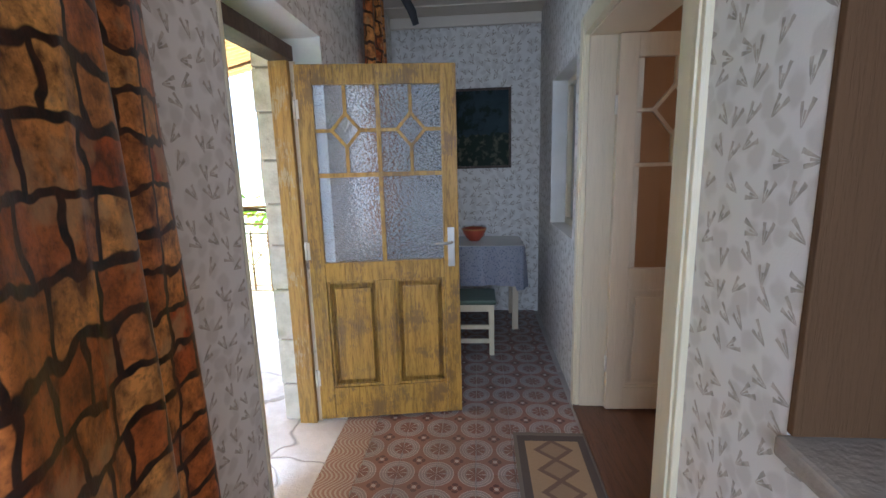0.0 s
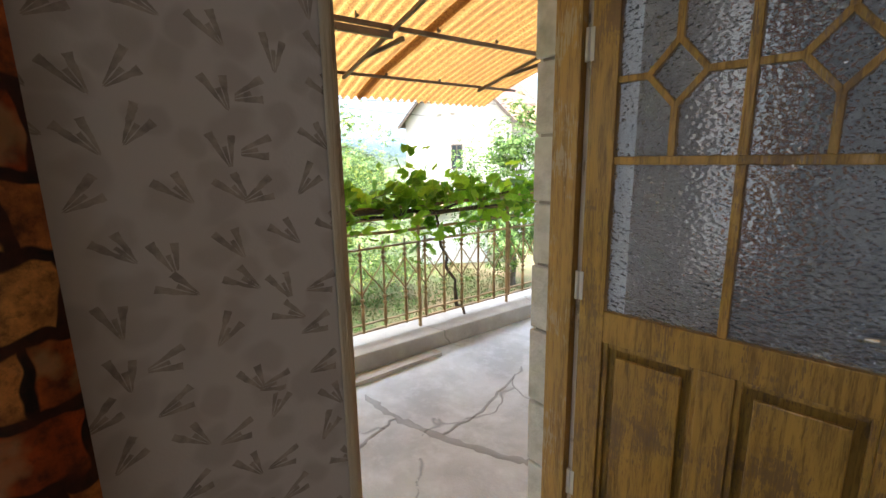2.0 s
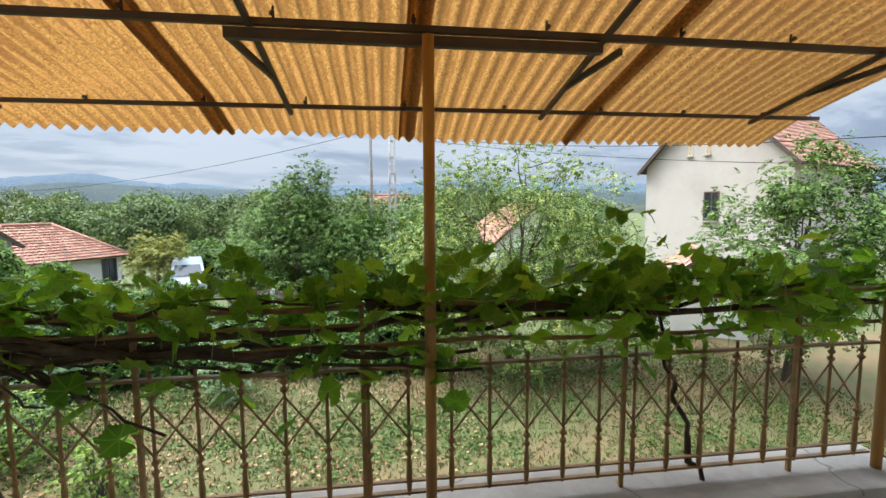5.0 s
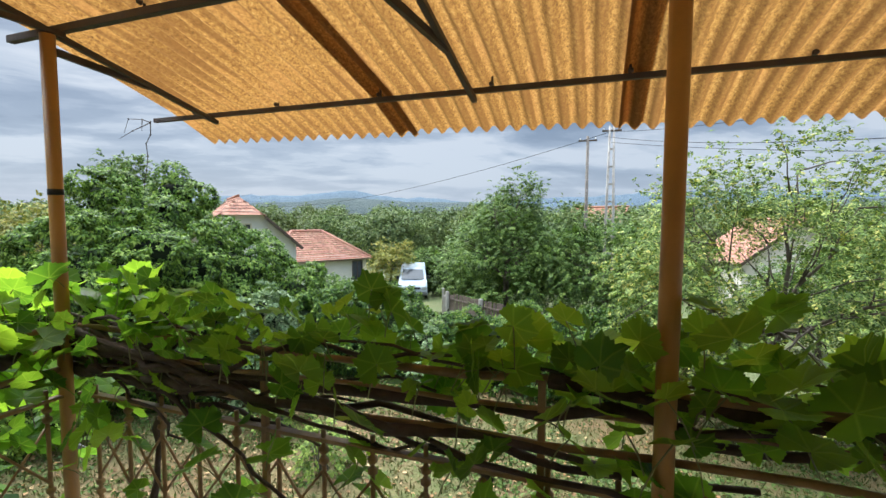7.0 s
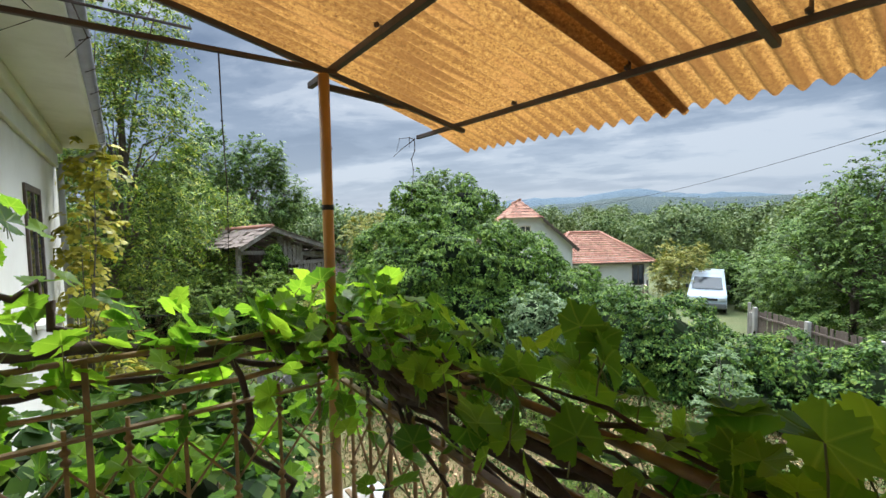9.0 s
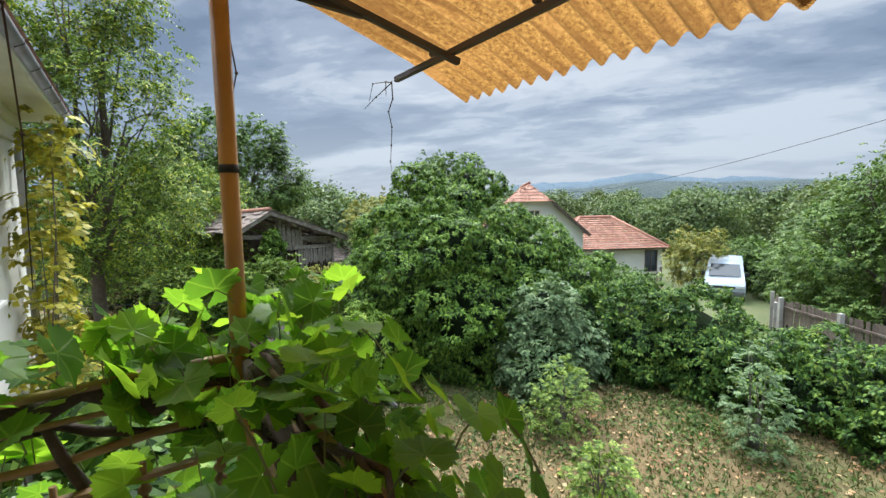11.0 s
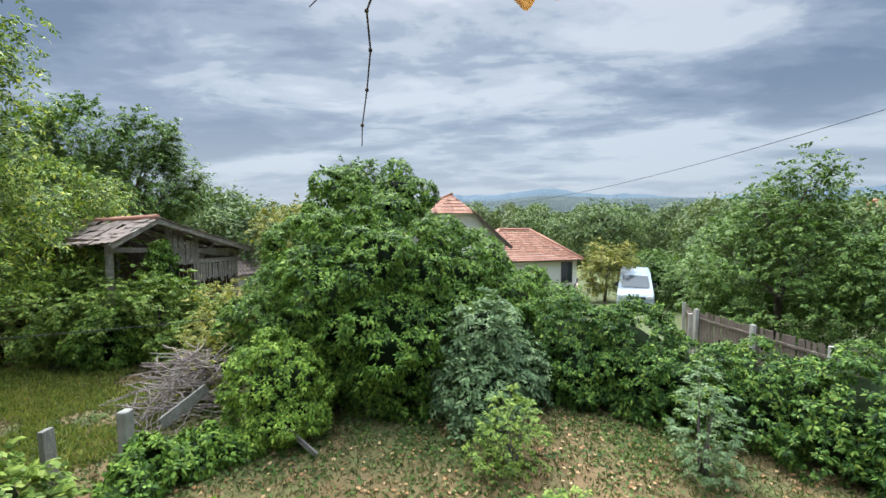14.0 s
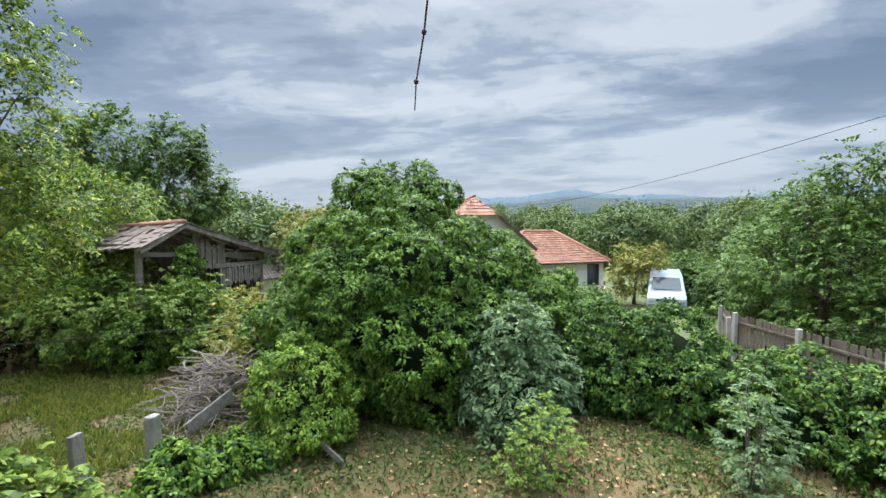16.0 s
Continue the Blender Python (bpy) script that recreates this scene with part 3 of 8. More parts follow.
def leaf_mesh(name, pts, nrm, size, mat, parent=None, wide=0.55, spread=0.7, hang=0.0, vary=0.4):
    """Folded four-cornered leaves at points, facing roughly along the normals."""
    n = len(pts)
    nn = unit(nrm + RNG.normal(0, spread, (n, 3)))
    a = unit(np.cross(nn, RNG.normal(0, 1, (n, 3))))
    a[:, 2] -= hang
    a = unit(a)
    b = unit(np.cross(nn, a))
    nn = np.cross(a, b)
    ln = size * (1 + RNG.uniform(-vary, vary, (n, 1)))
    wd = ln * wide * 0.5
    mid = pts + a * ln * 0.45
    v = np.stack([pts, mid + b * wd + nn * ln * 0.1, pts + a * ln - nn * ln * 0.08, mid - b * wd + nn * ln * 0.1], 1).reshape(-1, 3)
    i = np.arange(n)[:, None] * 4
    f = np.concatenate([i + [[0, 1, 2]], i + [[0, 2, 3]]])
    return mesh_from(name, v, f, mat, parent)


def shell_points(blobs, per_area, depth=0.35, low=-9.0, cut=0.45):
    """Points near the outer skin of a group of ellipsoids, with outward normals; those well inside another blob are dropped."""
    ps, ns = [], []
    for cx, cy, cz, rx, ry, rz in blobs:
        area = 4 * math.pi * ((rx * ry) ** 1.6 / 3 + (rx * rz) ** 1.6 / 3 + (ry * rz) ** 1.6 / 3) ** (1 / 1.6)
        k = max(4, int(area * per_area))
        d = unit(RNG.normal(0, 1, (k, 3)))
        r = 1 - depth * RNG.random((k, 1)) ** 2
        ps.append(np.array([cx, cy, cz]) + d * r * [rx, ry, rz])
        ns.append(unit(d / [rx, ry, rz]))
    p, nr = np.concatenate(ps), np.concatenate(ns)
    keep = p[:, 2] > low
    for cx, cy, cz, rx, ry, rz in blobs:
        q = (p - [cx, cy, cz]) / [rx, ry, rz]
        keep &= (q * q).sum(1) > cut
    return p[keep], nr[keep]


def clumped(p, nr, k, spread):
    """k leaves about each point."""
    pp = np.repeat(p, k, 0) + RNG.normal(0, spread, (len(p) * k, 3))
    return pp, np.repeat(nr, k, 0)


def lumps(blobs, count, size=(0.25, 0.5), off=0.9):
    """Smaller blobs on the skin of large ones, for an uneven outline."""
    out = []
    for cx, cy, cz, rx, ry, rz in blobs:
        for d in unit(RNG.normal(0, 1, (count, 3))):
            s = RNG.uniform(*size)
            out.append((cx + d[0] * rx * off, cy + d[1] * ry * off, cz + d[2] * rz * off, rx * s, ry * s, rz * s))
    return out


def bend(p0, p1, sag=0.0, wobble=0.0, n=6, seed=0):
    r = random.Random(seed)
    p0, p1 = Vector(p0), Vector(p1)
    return [p0.lerp(p1, i / (n - 1)) + Vector((0, 0, -sag * 4 * (i / (n - 1)) * (1 - i / (n - 1)))) + (Vector((r.uniform(-1, 1), r.uniform(-1, 1), r.uniform(-1, 1))) * wobble if 0 < i < n - 1 else Vector()) for i in range(n)]


def tree(name, at, height, blobs, mat, label, leaf=0.14, density=14, k=9, spread=0.22, trunk=0.16, category="tree", seed=1, hang=0.3, wide=0.5, kinds=12):
    """A tapered trunk with limbs to each part of a crown of many leaves. Blobs are given from the foot."""
    root = thing(name, at, label, category)
    r = random.Random(seed)
    bm = bmesh.new()
    fork = Vector((r.uniform(-0.2, 0.2), r.uniform(-0.2, 0.2), height * 0.32))
    tube(bm, bend((0, 0, -0.15), fork, 0, 0.05, 5, seed), [trunk * v for v in (1.35, 1.0, 0.9, 0.85, 0.8)], 10)
    part("trunk", bm, BARK, root)
    for i, (cx, cy, cz, rx, ry, rz) in enumerate(blobs[:kinds]):
        bm = bmesh.new()
        tip = Vector((cx, cy, cz + rz * 0.3))
        pts = bend(fork * r.uniform(0.75, 1.0), tip, -0.1, 0.14, 6, seed + i)
        tube(bm, pts, [trunk * v for v in (0.55, 0.45, 0.35, 0.26, 0.18, 0.08)], 6)
        for j in range(6):
            q = pts[2 + j % 4]
            e = Vector((cx, cy, cz)) + Vector((r.uniform(-1, 1) * rx, r.uniform(-1, 1) * ry, r.uniform(-0.7, 0.95) * rz))
            tube(bm, bend(q, e, -0.05, 0.08, 5, seed + i * 9 + j), [trunk * v for v in (0.2, 0.15, 0.11, 0.07, 0.03)], 5)
        part("limb", bm, BARK, root)
    full = list(blobs) + lumps(blobs, 7) + lumps(blobs, 9, (0.12, 0.24), 1.18)
    p, nr = shell_points(full, density, 0.6)
    gaps = np.array([noise.noise(Vector(q) * 1.0 + Vector((seed, 0, 0))) for q in p])
    p, nr = p[gaps > -0.1], nr[gaps > -0.1]
    p, nr = clumped(p, nr, 4, spread)
    tagged(sprays("crown", p, nr, leaf * 1.7, leaf * 0.62, mat, root, 4, wide, 0.3 + hang * 0.6), kind="stuff")
    return root


def bush(name, at, blobs, mat, label, leaf=0.09, density=60, k=4, spread=0.08, category="bush", core=True, hang=0.2, wide=0.6, twigs=8, seed=3, knobs=None, tuft=0.1):
    """A shrub: stems, solid cores coloured as dark as inner shade, and an outer skin of leaves."""
    root = thing(name, at, label, category)
    r = random.Random(seed)
    if twigs:
        bm = bmesh.new()
        for i in range(twigs):
            cx, cy, cz, rx, ry, rz = blobs[i % len(blobs)]
            e = (cx + r.uniform(-0.6, 0.6) * rx, cy + r.uniform(-0.6, 0.6) * ry, cz + r.uniform(0.2, 1.0) * rz)
            tube(bm, bend((r.uniform(-0.1, 0.1), r.uniform(-0.1, 0.1), -0.05), e, 0, 0.05, 5, seed + i), [0.02, 0.017, 0.013, 0.009, 0.004], 5)
        part("stems", bm, TWIG, root)
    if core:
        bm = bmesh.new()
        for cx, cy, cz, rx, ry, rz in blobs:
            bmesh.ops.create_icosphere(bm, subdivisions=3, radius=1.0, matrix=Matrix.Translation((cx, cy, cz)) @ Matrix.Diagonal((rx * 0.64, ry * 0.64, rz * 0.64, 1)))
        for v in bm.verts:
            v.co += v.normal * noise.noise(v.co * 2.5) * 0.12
        part("thicket", bm, SHADE_CORE, root)
    full = list(blobs) + lumps(blobs, 14, (0.17, 0.33))
    if knobs:
        # rounded tufts all over the skin
        q, _ = shell_points(blobs, knobs[0], 0.05, 0.15, 0.85)
        full = list(blobs)
        for a in q:
            s = r.uniform(knobs[1], knobs[2])
            full.append((a[0], a[1], a[2], s, s, s * r.uniform(0.75, 1.1)))
    if knobs:
        p, nr = shell_points(full, density * k * tuft, 0.08, 0.0, 0.8)
        ob = rosettes("leaves", p, nr, leaf * 1.0, mat, root, 15, wide)
    else:
        p, nr = shell_points(full, density, 0.14, 0.0, 0.72)
        p, nr = clumped(p, nr, max(1, k // 4), spread)
        ob = sprays("leaves", p, nr, leaf * 2.2, leaf * 0.8, mat, root, 4, wide, 0.25 + hang, 0.5)
    tagged(ob, kind="stuff")
    return root


def rosettes(name, pts, nrm, size, mat, parent=None, count=13, wide=0.5, lift=0.55, droop=0.35):
    """Tufts of leaves that spread from a point like a drooping umbrella and overlap their neighbours."""
    n = len(pts)
    axis = unit(nrm + [0, 0, lift] + RNG.normal(0, 0.16, (n, 3)))
    e1 = unit(np.cross(axis, RNG.normal(0, 1, (n, 3))))
    e2 = np.cross(axis, e1)
    k = np.arange(count)
    az = (k * 2.39996)[None, :] + RNG.uniform(0, 6.28, (n, 1)) + RNG.normal(0, 0.2, (n, count))
    th = np.radians(18 + 88 * np.sqrt((k + 0.5) / count))[None, :] + RNG.normal(0, 0.14, (n, count))
    rad = e1[:, None] * np.cos(az)[..., None] + e2[:, None] * np.sin(az)[..., None]
    d = axis[:, None] * np.cos(th)[..., None] + rad * np.sin(th)[..., None]
    d[..., 2] -= droop * np.sin(th)
    d = unit(d.reshape(-1, 3))
    ax = np.repeat(axis, count, 0)
    side = unit(np.cross(d, ax) + RNG.normal(0, 0.22, d.shape))
    up = unit(np.cross(side, d))
    scale = np.repeat(RNG.uniform(0.75, 1.25, (n, 1)), count, 0)
    ln = size * scale * RNG.uniform(0.75, 1.2, (len(d), 1))
    start = np.repeat(pts, count, 0) + d * ln * 0.25
    tip = start + d * ln
    tip[:, 2] -= (ln * 0.22)[:, 0]
    mid = start + d * ln * 0.45
    wd = ln * wide * 0.5
    v = np.stack([start, mid + side * wd - up * ln * 0.05, tip, mid - side * wd - up * ln * 0.05, mid + up * ln * 0.06], 1).reshape(-1, 3)
    i = np.arange(len(d))[:, None] * 5
    f = np.concatenate([i + [[0, 1, 4]], i + [[1, 2, 4]], i + [[2, 3, 4]], i + [[3, 0, 4]]])
    return mesh_from(name, v, f, mat, parent)


def sprays(name, pts, nrm, length, leaf, mat, parent=None, pairs=5, wide=0.4, droop=0.5, up=0.25):
    """Feathered leaves: two rows of leaflets and an end leaflet along an arching stalk."""
    n = len(pts)
    d0 = unit(nrm + [0, 0, up] + RNG.normal(0, 0.45, (n, 3)))
    ln = length * RNG.uniform(0.65, 1.25, (n, 1))
    side = unit(np.cross(d0, [0.0, 0.0, 1.0]) + RNG.normal(0, 0.12, (n, 3)))
    quads = []
    for j in range(pairs + 1):
        f = (j + 0.6) / (pairs + 0.6)
        c = pts + d0 * ln * f
        c[:, 2] -= (droop * ln * f * f)[:, 0]
        t = d0.copy()
        t[:, 2] -= 2 * droop * f
        t = unit(t)
        top = unit(np.cross(side, t))
        for s in ((-1, 1) if j < pairs else (0,)):
            a = unit(side * s + t * (0.55 if s else 1.0) - top * RNG.uniform(0.0, 0.35, (n, 1)) + RNG.normal(0, 0.1, (n, 3)))
            b = unit(np.cross(top, a))
            sz = leaf * (0.7 + 0.5 * math.sin(math.pi * min(1, f * 0.85))) * RNG.uniform(0.8, 1.2, (n, 1))
            m = c + a * sz * 0.45
            quads.append(np.stack([c, m + b * sz * wide * 0.5 - top * sz * 0.04, c + a * sz - top * sz * 0.12, m - b * sz * wide * 0.5 - top * sz * 0.04], 1))
    v = np.concatenate(quads).reshape(-1, 3)
    i = np.arange(len(v) // 4)[:, None] * 4
    return mesh_from(name, v, np.concatenate([i + [[0, 1, 2]], i + [[0, 2, 3]]]), mat, parent)


def ground_z(x, y):
    """The garden lies three metres below the veranda and falls gently away."""
    return -3.0 - 0.035 * min(max(-x - 12, 0), 25) + 0.05 * math.sin(x * 0.7) * math.sin(y * 0.6 + 1)


# ---- the hall ----
WEST, EAST, NORTH, SOUTH, TOP = -0.83, 0.61, 4.6, -1.6, 2.93
OUT = -1.22
DOOR_Y0, DOOR_Y1, DOOR_TOP = 1.49, 2.48, 2.16


def wall(name, boxes, mats, pick, label):
    bm = bmesh.new()
    for x0, x1, y0, y1, z0, z1 in boxes:
        box(bm, x0, x1, y0, y1, -0.2 if z0 == 0 else z0, z1)
    return structure(part(name, bm, mats, None, "", pick, True), label, "wall")


# west wall: pier between the curtained opening and the house door, then the part with the small window
WIN_Y0, WIN_Y1, WIN_Z0, WIN_Z1 = 3.0, 3.36, 1.0, 2.2
wall("wall_west", [
    (OUT, WEST, SOUTH, 0.05, 0, TOP), (OUT, WEST, 0.05, 1.06, 2.3, TOP), (OUT, WEST, 1.06, DOOR_Y0, 0, TOP),
    (OUT, WEST, DOOR_Y0, DOOR_Y1, DOOR_TOP + 0.06, TOP), (OUT, WEST, DOOR_Y1, WIN_Y0, 0, TOP),
    (OUT, WEST, WIN_Y0, WIN_Y1, 0, WIN_Z0), (OUT, WEST, WIN_Y0, WIN_Y1, WIN_Z1, TOP), (OUT, WEST, WIN_Y1, NORTH + 0.3, 0, TOP),
], [WALLPAPER, PLASTER, FACADE], lambda f: 0 if f.normal.x > 0.5 else (2 if f.normal.x < -0.5 else 1), "white wallpapered wall with grey sprig print")
wall("wall_closet", [(OUT - 0.06, OUT, 0.0, 1.1, 0, 2.4)], [PLASTER], None, "plain plastered back of a curtained recess")
wall("wall_north", [(WEST, EAST + 0.3, NORTH, NORTH + 0.3, 0, TOP)], [WALLPAPER], None, "white wallpapered end wall with sprig print")
NICHE = (2.95, 3.85, 1.03, 2.18)
EDOOR = (1.42, 2.66, 2.22)
EWIN = (-0.2, 0.86, 0.95, 2.45)
wall("wall_east", [
    (EAST, EAST + 0.3, SOUTH, EWIN[0], 0, TOP), (EAST, EAST + 0.3, EWIN[0], EWIN[1], 0, EWIN[2]), (EAST, EAST + 0.3, EWIN[0], EWIN[1], EWIN[3], TOP),
    (EAST, EAST + 0.3, EWIN[1], EDOOR[0], 0, TOP), (EAST, EAST + 0.3, EDOOR[0], EDOOR[1], EDOOR[2], TOP), (EAST, EAST + 0.3, EDOOR[1], NICHE[0], 0, TOP),
    (EAST, EAST + 0.3, NICHE[0], NICHE[1], 0, NICHE[2]), (EAST, EAST + 0.3, NICHE[0], NICHE[1], NICHE[3], TOP), (EAST, EAST + 0.3, NICHE[1], NORTH, 0, TOP),
    (EAST + 0.2, EAST + 0.3, NICHE[0], NICHE[1], NICHE[2], NICHE[3]),
], [WALLPAPER, PLASTER], lambda f: 0 if f.normal.x < -0.5 else 1, "white wallpapered wall with grey sprig print")
wall("wall_south", [(OUT, -0.6, SOUTH - 0.3, SOUTH, 0, TOP), (0.5, 3.2, SOUTH - 0.3, SOUTH, 0, TOP), (-0.6, 0.5, SOUTH - 0.3, SOUTH, 0, 0.95), (-0.6, 0.5, SOUTH - 0.3, SOUTH, 2.35, TOP)], [WALLPAPER], None, "white wallpapered wall behind the entrance hall")
# the side room
wall("wall_room", [(3.0, 3.2, SOUTH, NORTH, 0, TOP), (EAST + 0.3, 3.0, 4.3, NORTH, 0, TOP)], [m_plain("room_paint", (0.42, 0.27, 0.15), 0.8)], None, "ochre painted wall of the side room")
bm = bmesh.new()
box(bm, OUT - 0.1, 3.2, SOUTH - 0.3, NORTH + 0.3, TOP, TOP + 0.15)
for i in range(9):
    box(bm, WEST, 3.0, SOUTH + 0.1 + i * 0.72, SOUTH + 0.12 + i * 0.72, TOP - 0.012, TOP + 0.01)
box(bm, WEST, EAST, NORTH - 0.05, NORTH - 0.003, TOP - 0.1, TOP - 0.002, 0.01)
structure(part("ceiling", bm, CEILING_M), "cream painted board ceiling", "ceiling")
bm = bmesh.new()
box(bm, WEST, EAST, SOUTH, NORTH, -0.2, -0.008)
structure(part("floor", bm, KERB), "grey mortar bed of the tiled hall floor", "floor")
bm = bmesh.new()
for i in range(16):
    box(bm, EAST + 0.004 + i * 0.15, EAST + 0.15 + i * 0.15, SOUTH, 4.3, -0.1, -0.004, 0.003)
structure(part("floor_boards", bm, BROWN_FLOOR), "dark brown painted board floor", "floor")
bm = bmesh.new()
box(bm, OUT, WEST, DOOR_Y0, DOOR_Y1, -0.15, 0.0)
box(bm, OUT, WEST, 0.05, 1.06, -0.15, 0.0)
structure(part("threshold", bm, CONCRETE), "cracked grey concrete doorstep", "threshold")

# ---- the veranda ----
RAIL_X, SIDE_Y, END_Y = -2.985, -0.25, 4.63
bm = bmesh.new()
box(bm, -3.38, OUT, -0.6, 4.8, -0.22, 0.0)
structure(part("veranda_floor", bm, CONCRETE), "grey concrete veranda floor with patched cracks", "floor")
bm = bmesh.new()
box(bm, -3.2, -2.8, -0.45, 4.8, 0.0, 0.14, 0.015)
box(bm, -2.8, OUT, -0.45, -0.18, 0.0, 0.14, 0.015)
structure(part("kerb", bm, KERB), "low weathered concrete kerb under the railing", "kerb")
bm = bmesh.new()
box(bm, -3.1, -2.85, -0.4, 4.75, -3.4, -0.22)
box(bm, -3.0, OUT, -0.4, -0.15, -3.4, -0.22)
structure(part("veranda_base", bm, FACADE), "rendered base wall under the veranda", "wall")
# the house front goes on beyond the veranda, up to its corner
bm = bmesh.new()
box(bm, OUT, WEST, -8.9, SOUTH - 0.3, -3.5, 3.25)
box(bm, OUT, WEST, SOUTH - 0.3, NORTH + 0.3, -3.5, -0.22)
box(bm, OUT, WEST, NORTH + 0.3, 9.5, -3.5, 3.25)
box(bm, OUT, WEST, SOUTH - 0.3, NORTH + 0.3, TOP + 0.15, 3.25)
box(bm, OUT, 4.5, -9.2, -8.9, -3.5, 3.25)
box(bm, OUT - 0.06, OUT, -8.9, -0.6, 2.75, 3.0, 0.02)
box(bm, OUT - 0.14, OUT, -8.9, -0.6, 3.0, 3.16, 0.03)
structure(part("wall_front", bm, FACADE), "cream rendered house front with a moulded cornice", "wall")

# the garden, one sheet to the horizon


def build_ground():
    bm = bmesh.new()
    rings = [3, 6, 9, 12, 15, 18, 22, 27, 33, 42, 60, 90, 150, 300, 700, 1800]
    n = 64
    cx, cy = -4.0, 0.0
    prev = None
    for r in [0.5, *rings]:
        ring = []
        for k in range(n):
            a = 2 * math.pi * k / n
            x, y = cx + r * math.cos(a), cy + r * math.sin(a)
            ring.append(bm.verts.new((x, y, ground_z(x, y))))
        if prev is None:
            bm.faces.new(ring)
        else:
            for k in range(n):
                f = bm.faces.new((prev[k], prev[(k + 1) % n], ring[(k + 1) % n], ring[k]))
                f.smooth = True
        prev = ring
    return structure(part("ground", bm, GROUND_M), "dry mown grass with bare earth and clover", "ground")


build_ground()


def roof_z(x):
    return 2.285 + (x + 3.85) * 0.235


def build_canopy():
    """Four overlapping corrugated sheets on a light steel frame, held by three pipe posts."""
    root = thing("veranda_canopy", (-2.6, 2.2, 2.2), "weathered ochre translucent corrugated canopy on rusty steel frame", "canopy")
    inv = root.matrix_world.inverted()
    x0, x1 = -4.185, OUT - 0.005
    edges = [(-0.675, 0.88), (0.76, 2.13), (2.01, 3.38), (3.26, 4.98)]
    for k, (a, b) in enumerate(edges):
        n = int((b - a) / 0.0095)
        ys = np.linspace(a, b, n)
        us = np.linspace(0.0, 1.0, 9)
        v = []
        for u in us:
            for y in ys:
                x = x1 + (x0 - 0.045 * min(y + 0.67, 3.0) + (0.012 if k % 2 else 0.0) - x1) * (1 - u)
                ya = y + (0.13 * (x + 4.18) * (b - y) / (b - a) if k == 0 else 0.0)
                v.append((x, ya, roof_z(x) + 0.018 * math.sin(y * 2 * math.pi / 0.088) + (0.006 if k % 2 else 0.0) + 0.006 * math.sin(x * 3 + y) - 0.04 * (max(0.0, -3.85 - x) / 0.33) ** 1.5))
        v = np.array(v)
        i = np.arange(len(us) - 1)[:, None] * n + np.arange(n - 1)[None, :]
        f = np.stack([i, i + 1, i + n + 1, i + n], -1).reshape(-1, 4)
        ob = mesh_from("sheet", v, f, CANOPY, root)
        ob.data.polygons.foreach_set("use_smooth", np.ones(len(f), bool))
        ob.matrix_parent_inverse = inv
    def bar(name, p, q, w=0.016, h=0.016, mat=DARK_STEEL):
        p, q = Vector(p), Vector(q)
        bm = bmesh.new()
        ln = (q - p).length
        box(bm, 0, ln, -w, w, -h, h, 0.003)
        d = (q - p).normalized()
        up = Vector((0, 0, 1))
        side = up.cross(d).normalized()
        m = Matrix((d, side, d.cross(side))).transposed().to_4x4()
        bmesh.ops.transform(bm, matrix=Matrix.Translation(p) @ m, verts=bm.verts)
        ob = part(name, bm, mat, root)
        ob.matrix_parent_inverse = inv
    bar("purlin", (-3.85, -0.78, roof_z(-3.85) - 0.04), (-3.85, 5.05, roof_z(-3.85) - 0.04), 0.013, 0.013)
    bar("purlin", (-3.03, -0.62, roof_z(-3.03) - 0.05), (-3.03, 4.98, roof_z(-3.03) - 0.05), 0.015, 0.016)
    bar("purlin", (-2.1, -0.62, roof_z(-2.1) - 0.04), (-2.1, 4.98, roof_z(-2.1) - 0.04), 0.015, 0.016)
    bar("beam", (-3.03, 1.22, 2.375), (-3.03, 2.95, 2.375), 0.02, 0.024)
    for y in (-0.3, 1.33, 2.95, 4.52):
        bar("rafter", (OUT, y, roof_z(OUT) - 0.075), (-3.88, y, roof_z(-3.88) - 0.07), 0.013, 0.013)
        bar("strut", (-3.03, y + (-0.1 if y < 2 else 0.1), 2.37), (-3.45, y, roof_z(-3.45) - 0.075), 0.012, 0.016)
    bar("tie_rod", (-3.03, SIDE_Y, 2.40), (OUT, SIDE_Y, 2.40), 0.011, 0.011)
    bar("tie_rod", (-2.45, -0.6, 2.60), (OUT, -0.6, 2.62), 0.006, 0.006)
    r = random.Random(4)
    for x in (-3.85, -3.03, -2.1):
        for y in np.arange(-0.4, 4.9, 0.62):
            bm = bmesh.new()
            yy = y + r.uniform(-0.05, 0.05)
            tube(bm, [(x, yy, roof_z(x) - 0.03), (x, yy, roof_z(x) + 0.02)], 0.006, 6)
            bmesh.ops.create_icosphere(bm, subdivisions=1, radius=0.014, matrix=Matrix.Translation((x + 0.02, yy, roof_z(x) - 0.018)))
            part("screw", bm, DARK_STEEL, root).matrix_parent_inverse = inv
    for y in (SIDE_Y, 2.1, 4.63):
        bm = bmesh.new()
        tube(bm, [(RAIL_X + 0.02, y, 0.08), (RAIL_X + 0.02, y, 1.2), (RAIL_X + 0.02, y, 2.38)], 0.027, 16)
        pole = part("post", bm, POST_PAINT, root, "yellow painted pipe post")
        pole.matrix_parent_inverse = inv
        if y < 0:
            bm = bmesh.new()
            tube(bm, [(RAIL_X + 0.02, y, 1.72), (RAIL_X + 0.02, y, 1.745)], 0.0285, 16)
            band = part("tape_band", bm, RUBBER, pole, "black tape band")
            band.matrix_parent_inverse = Matrix.Identity(4)


build_canopy()


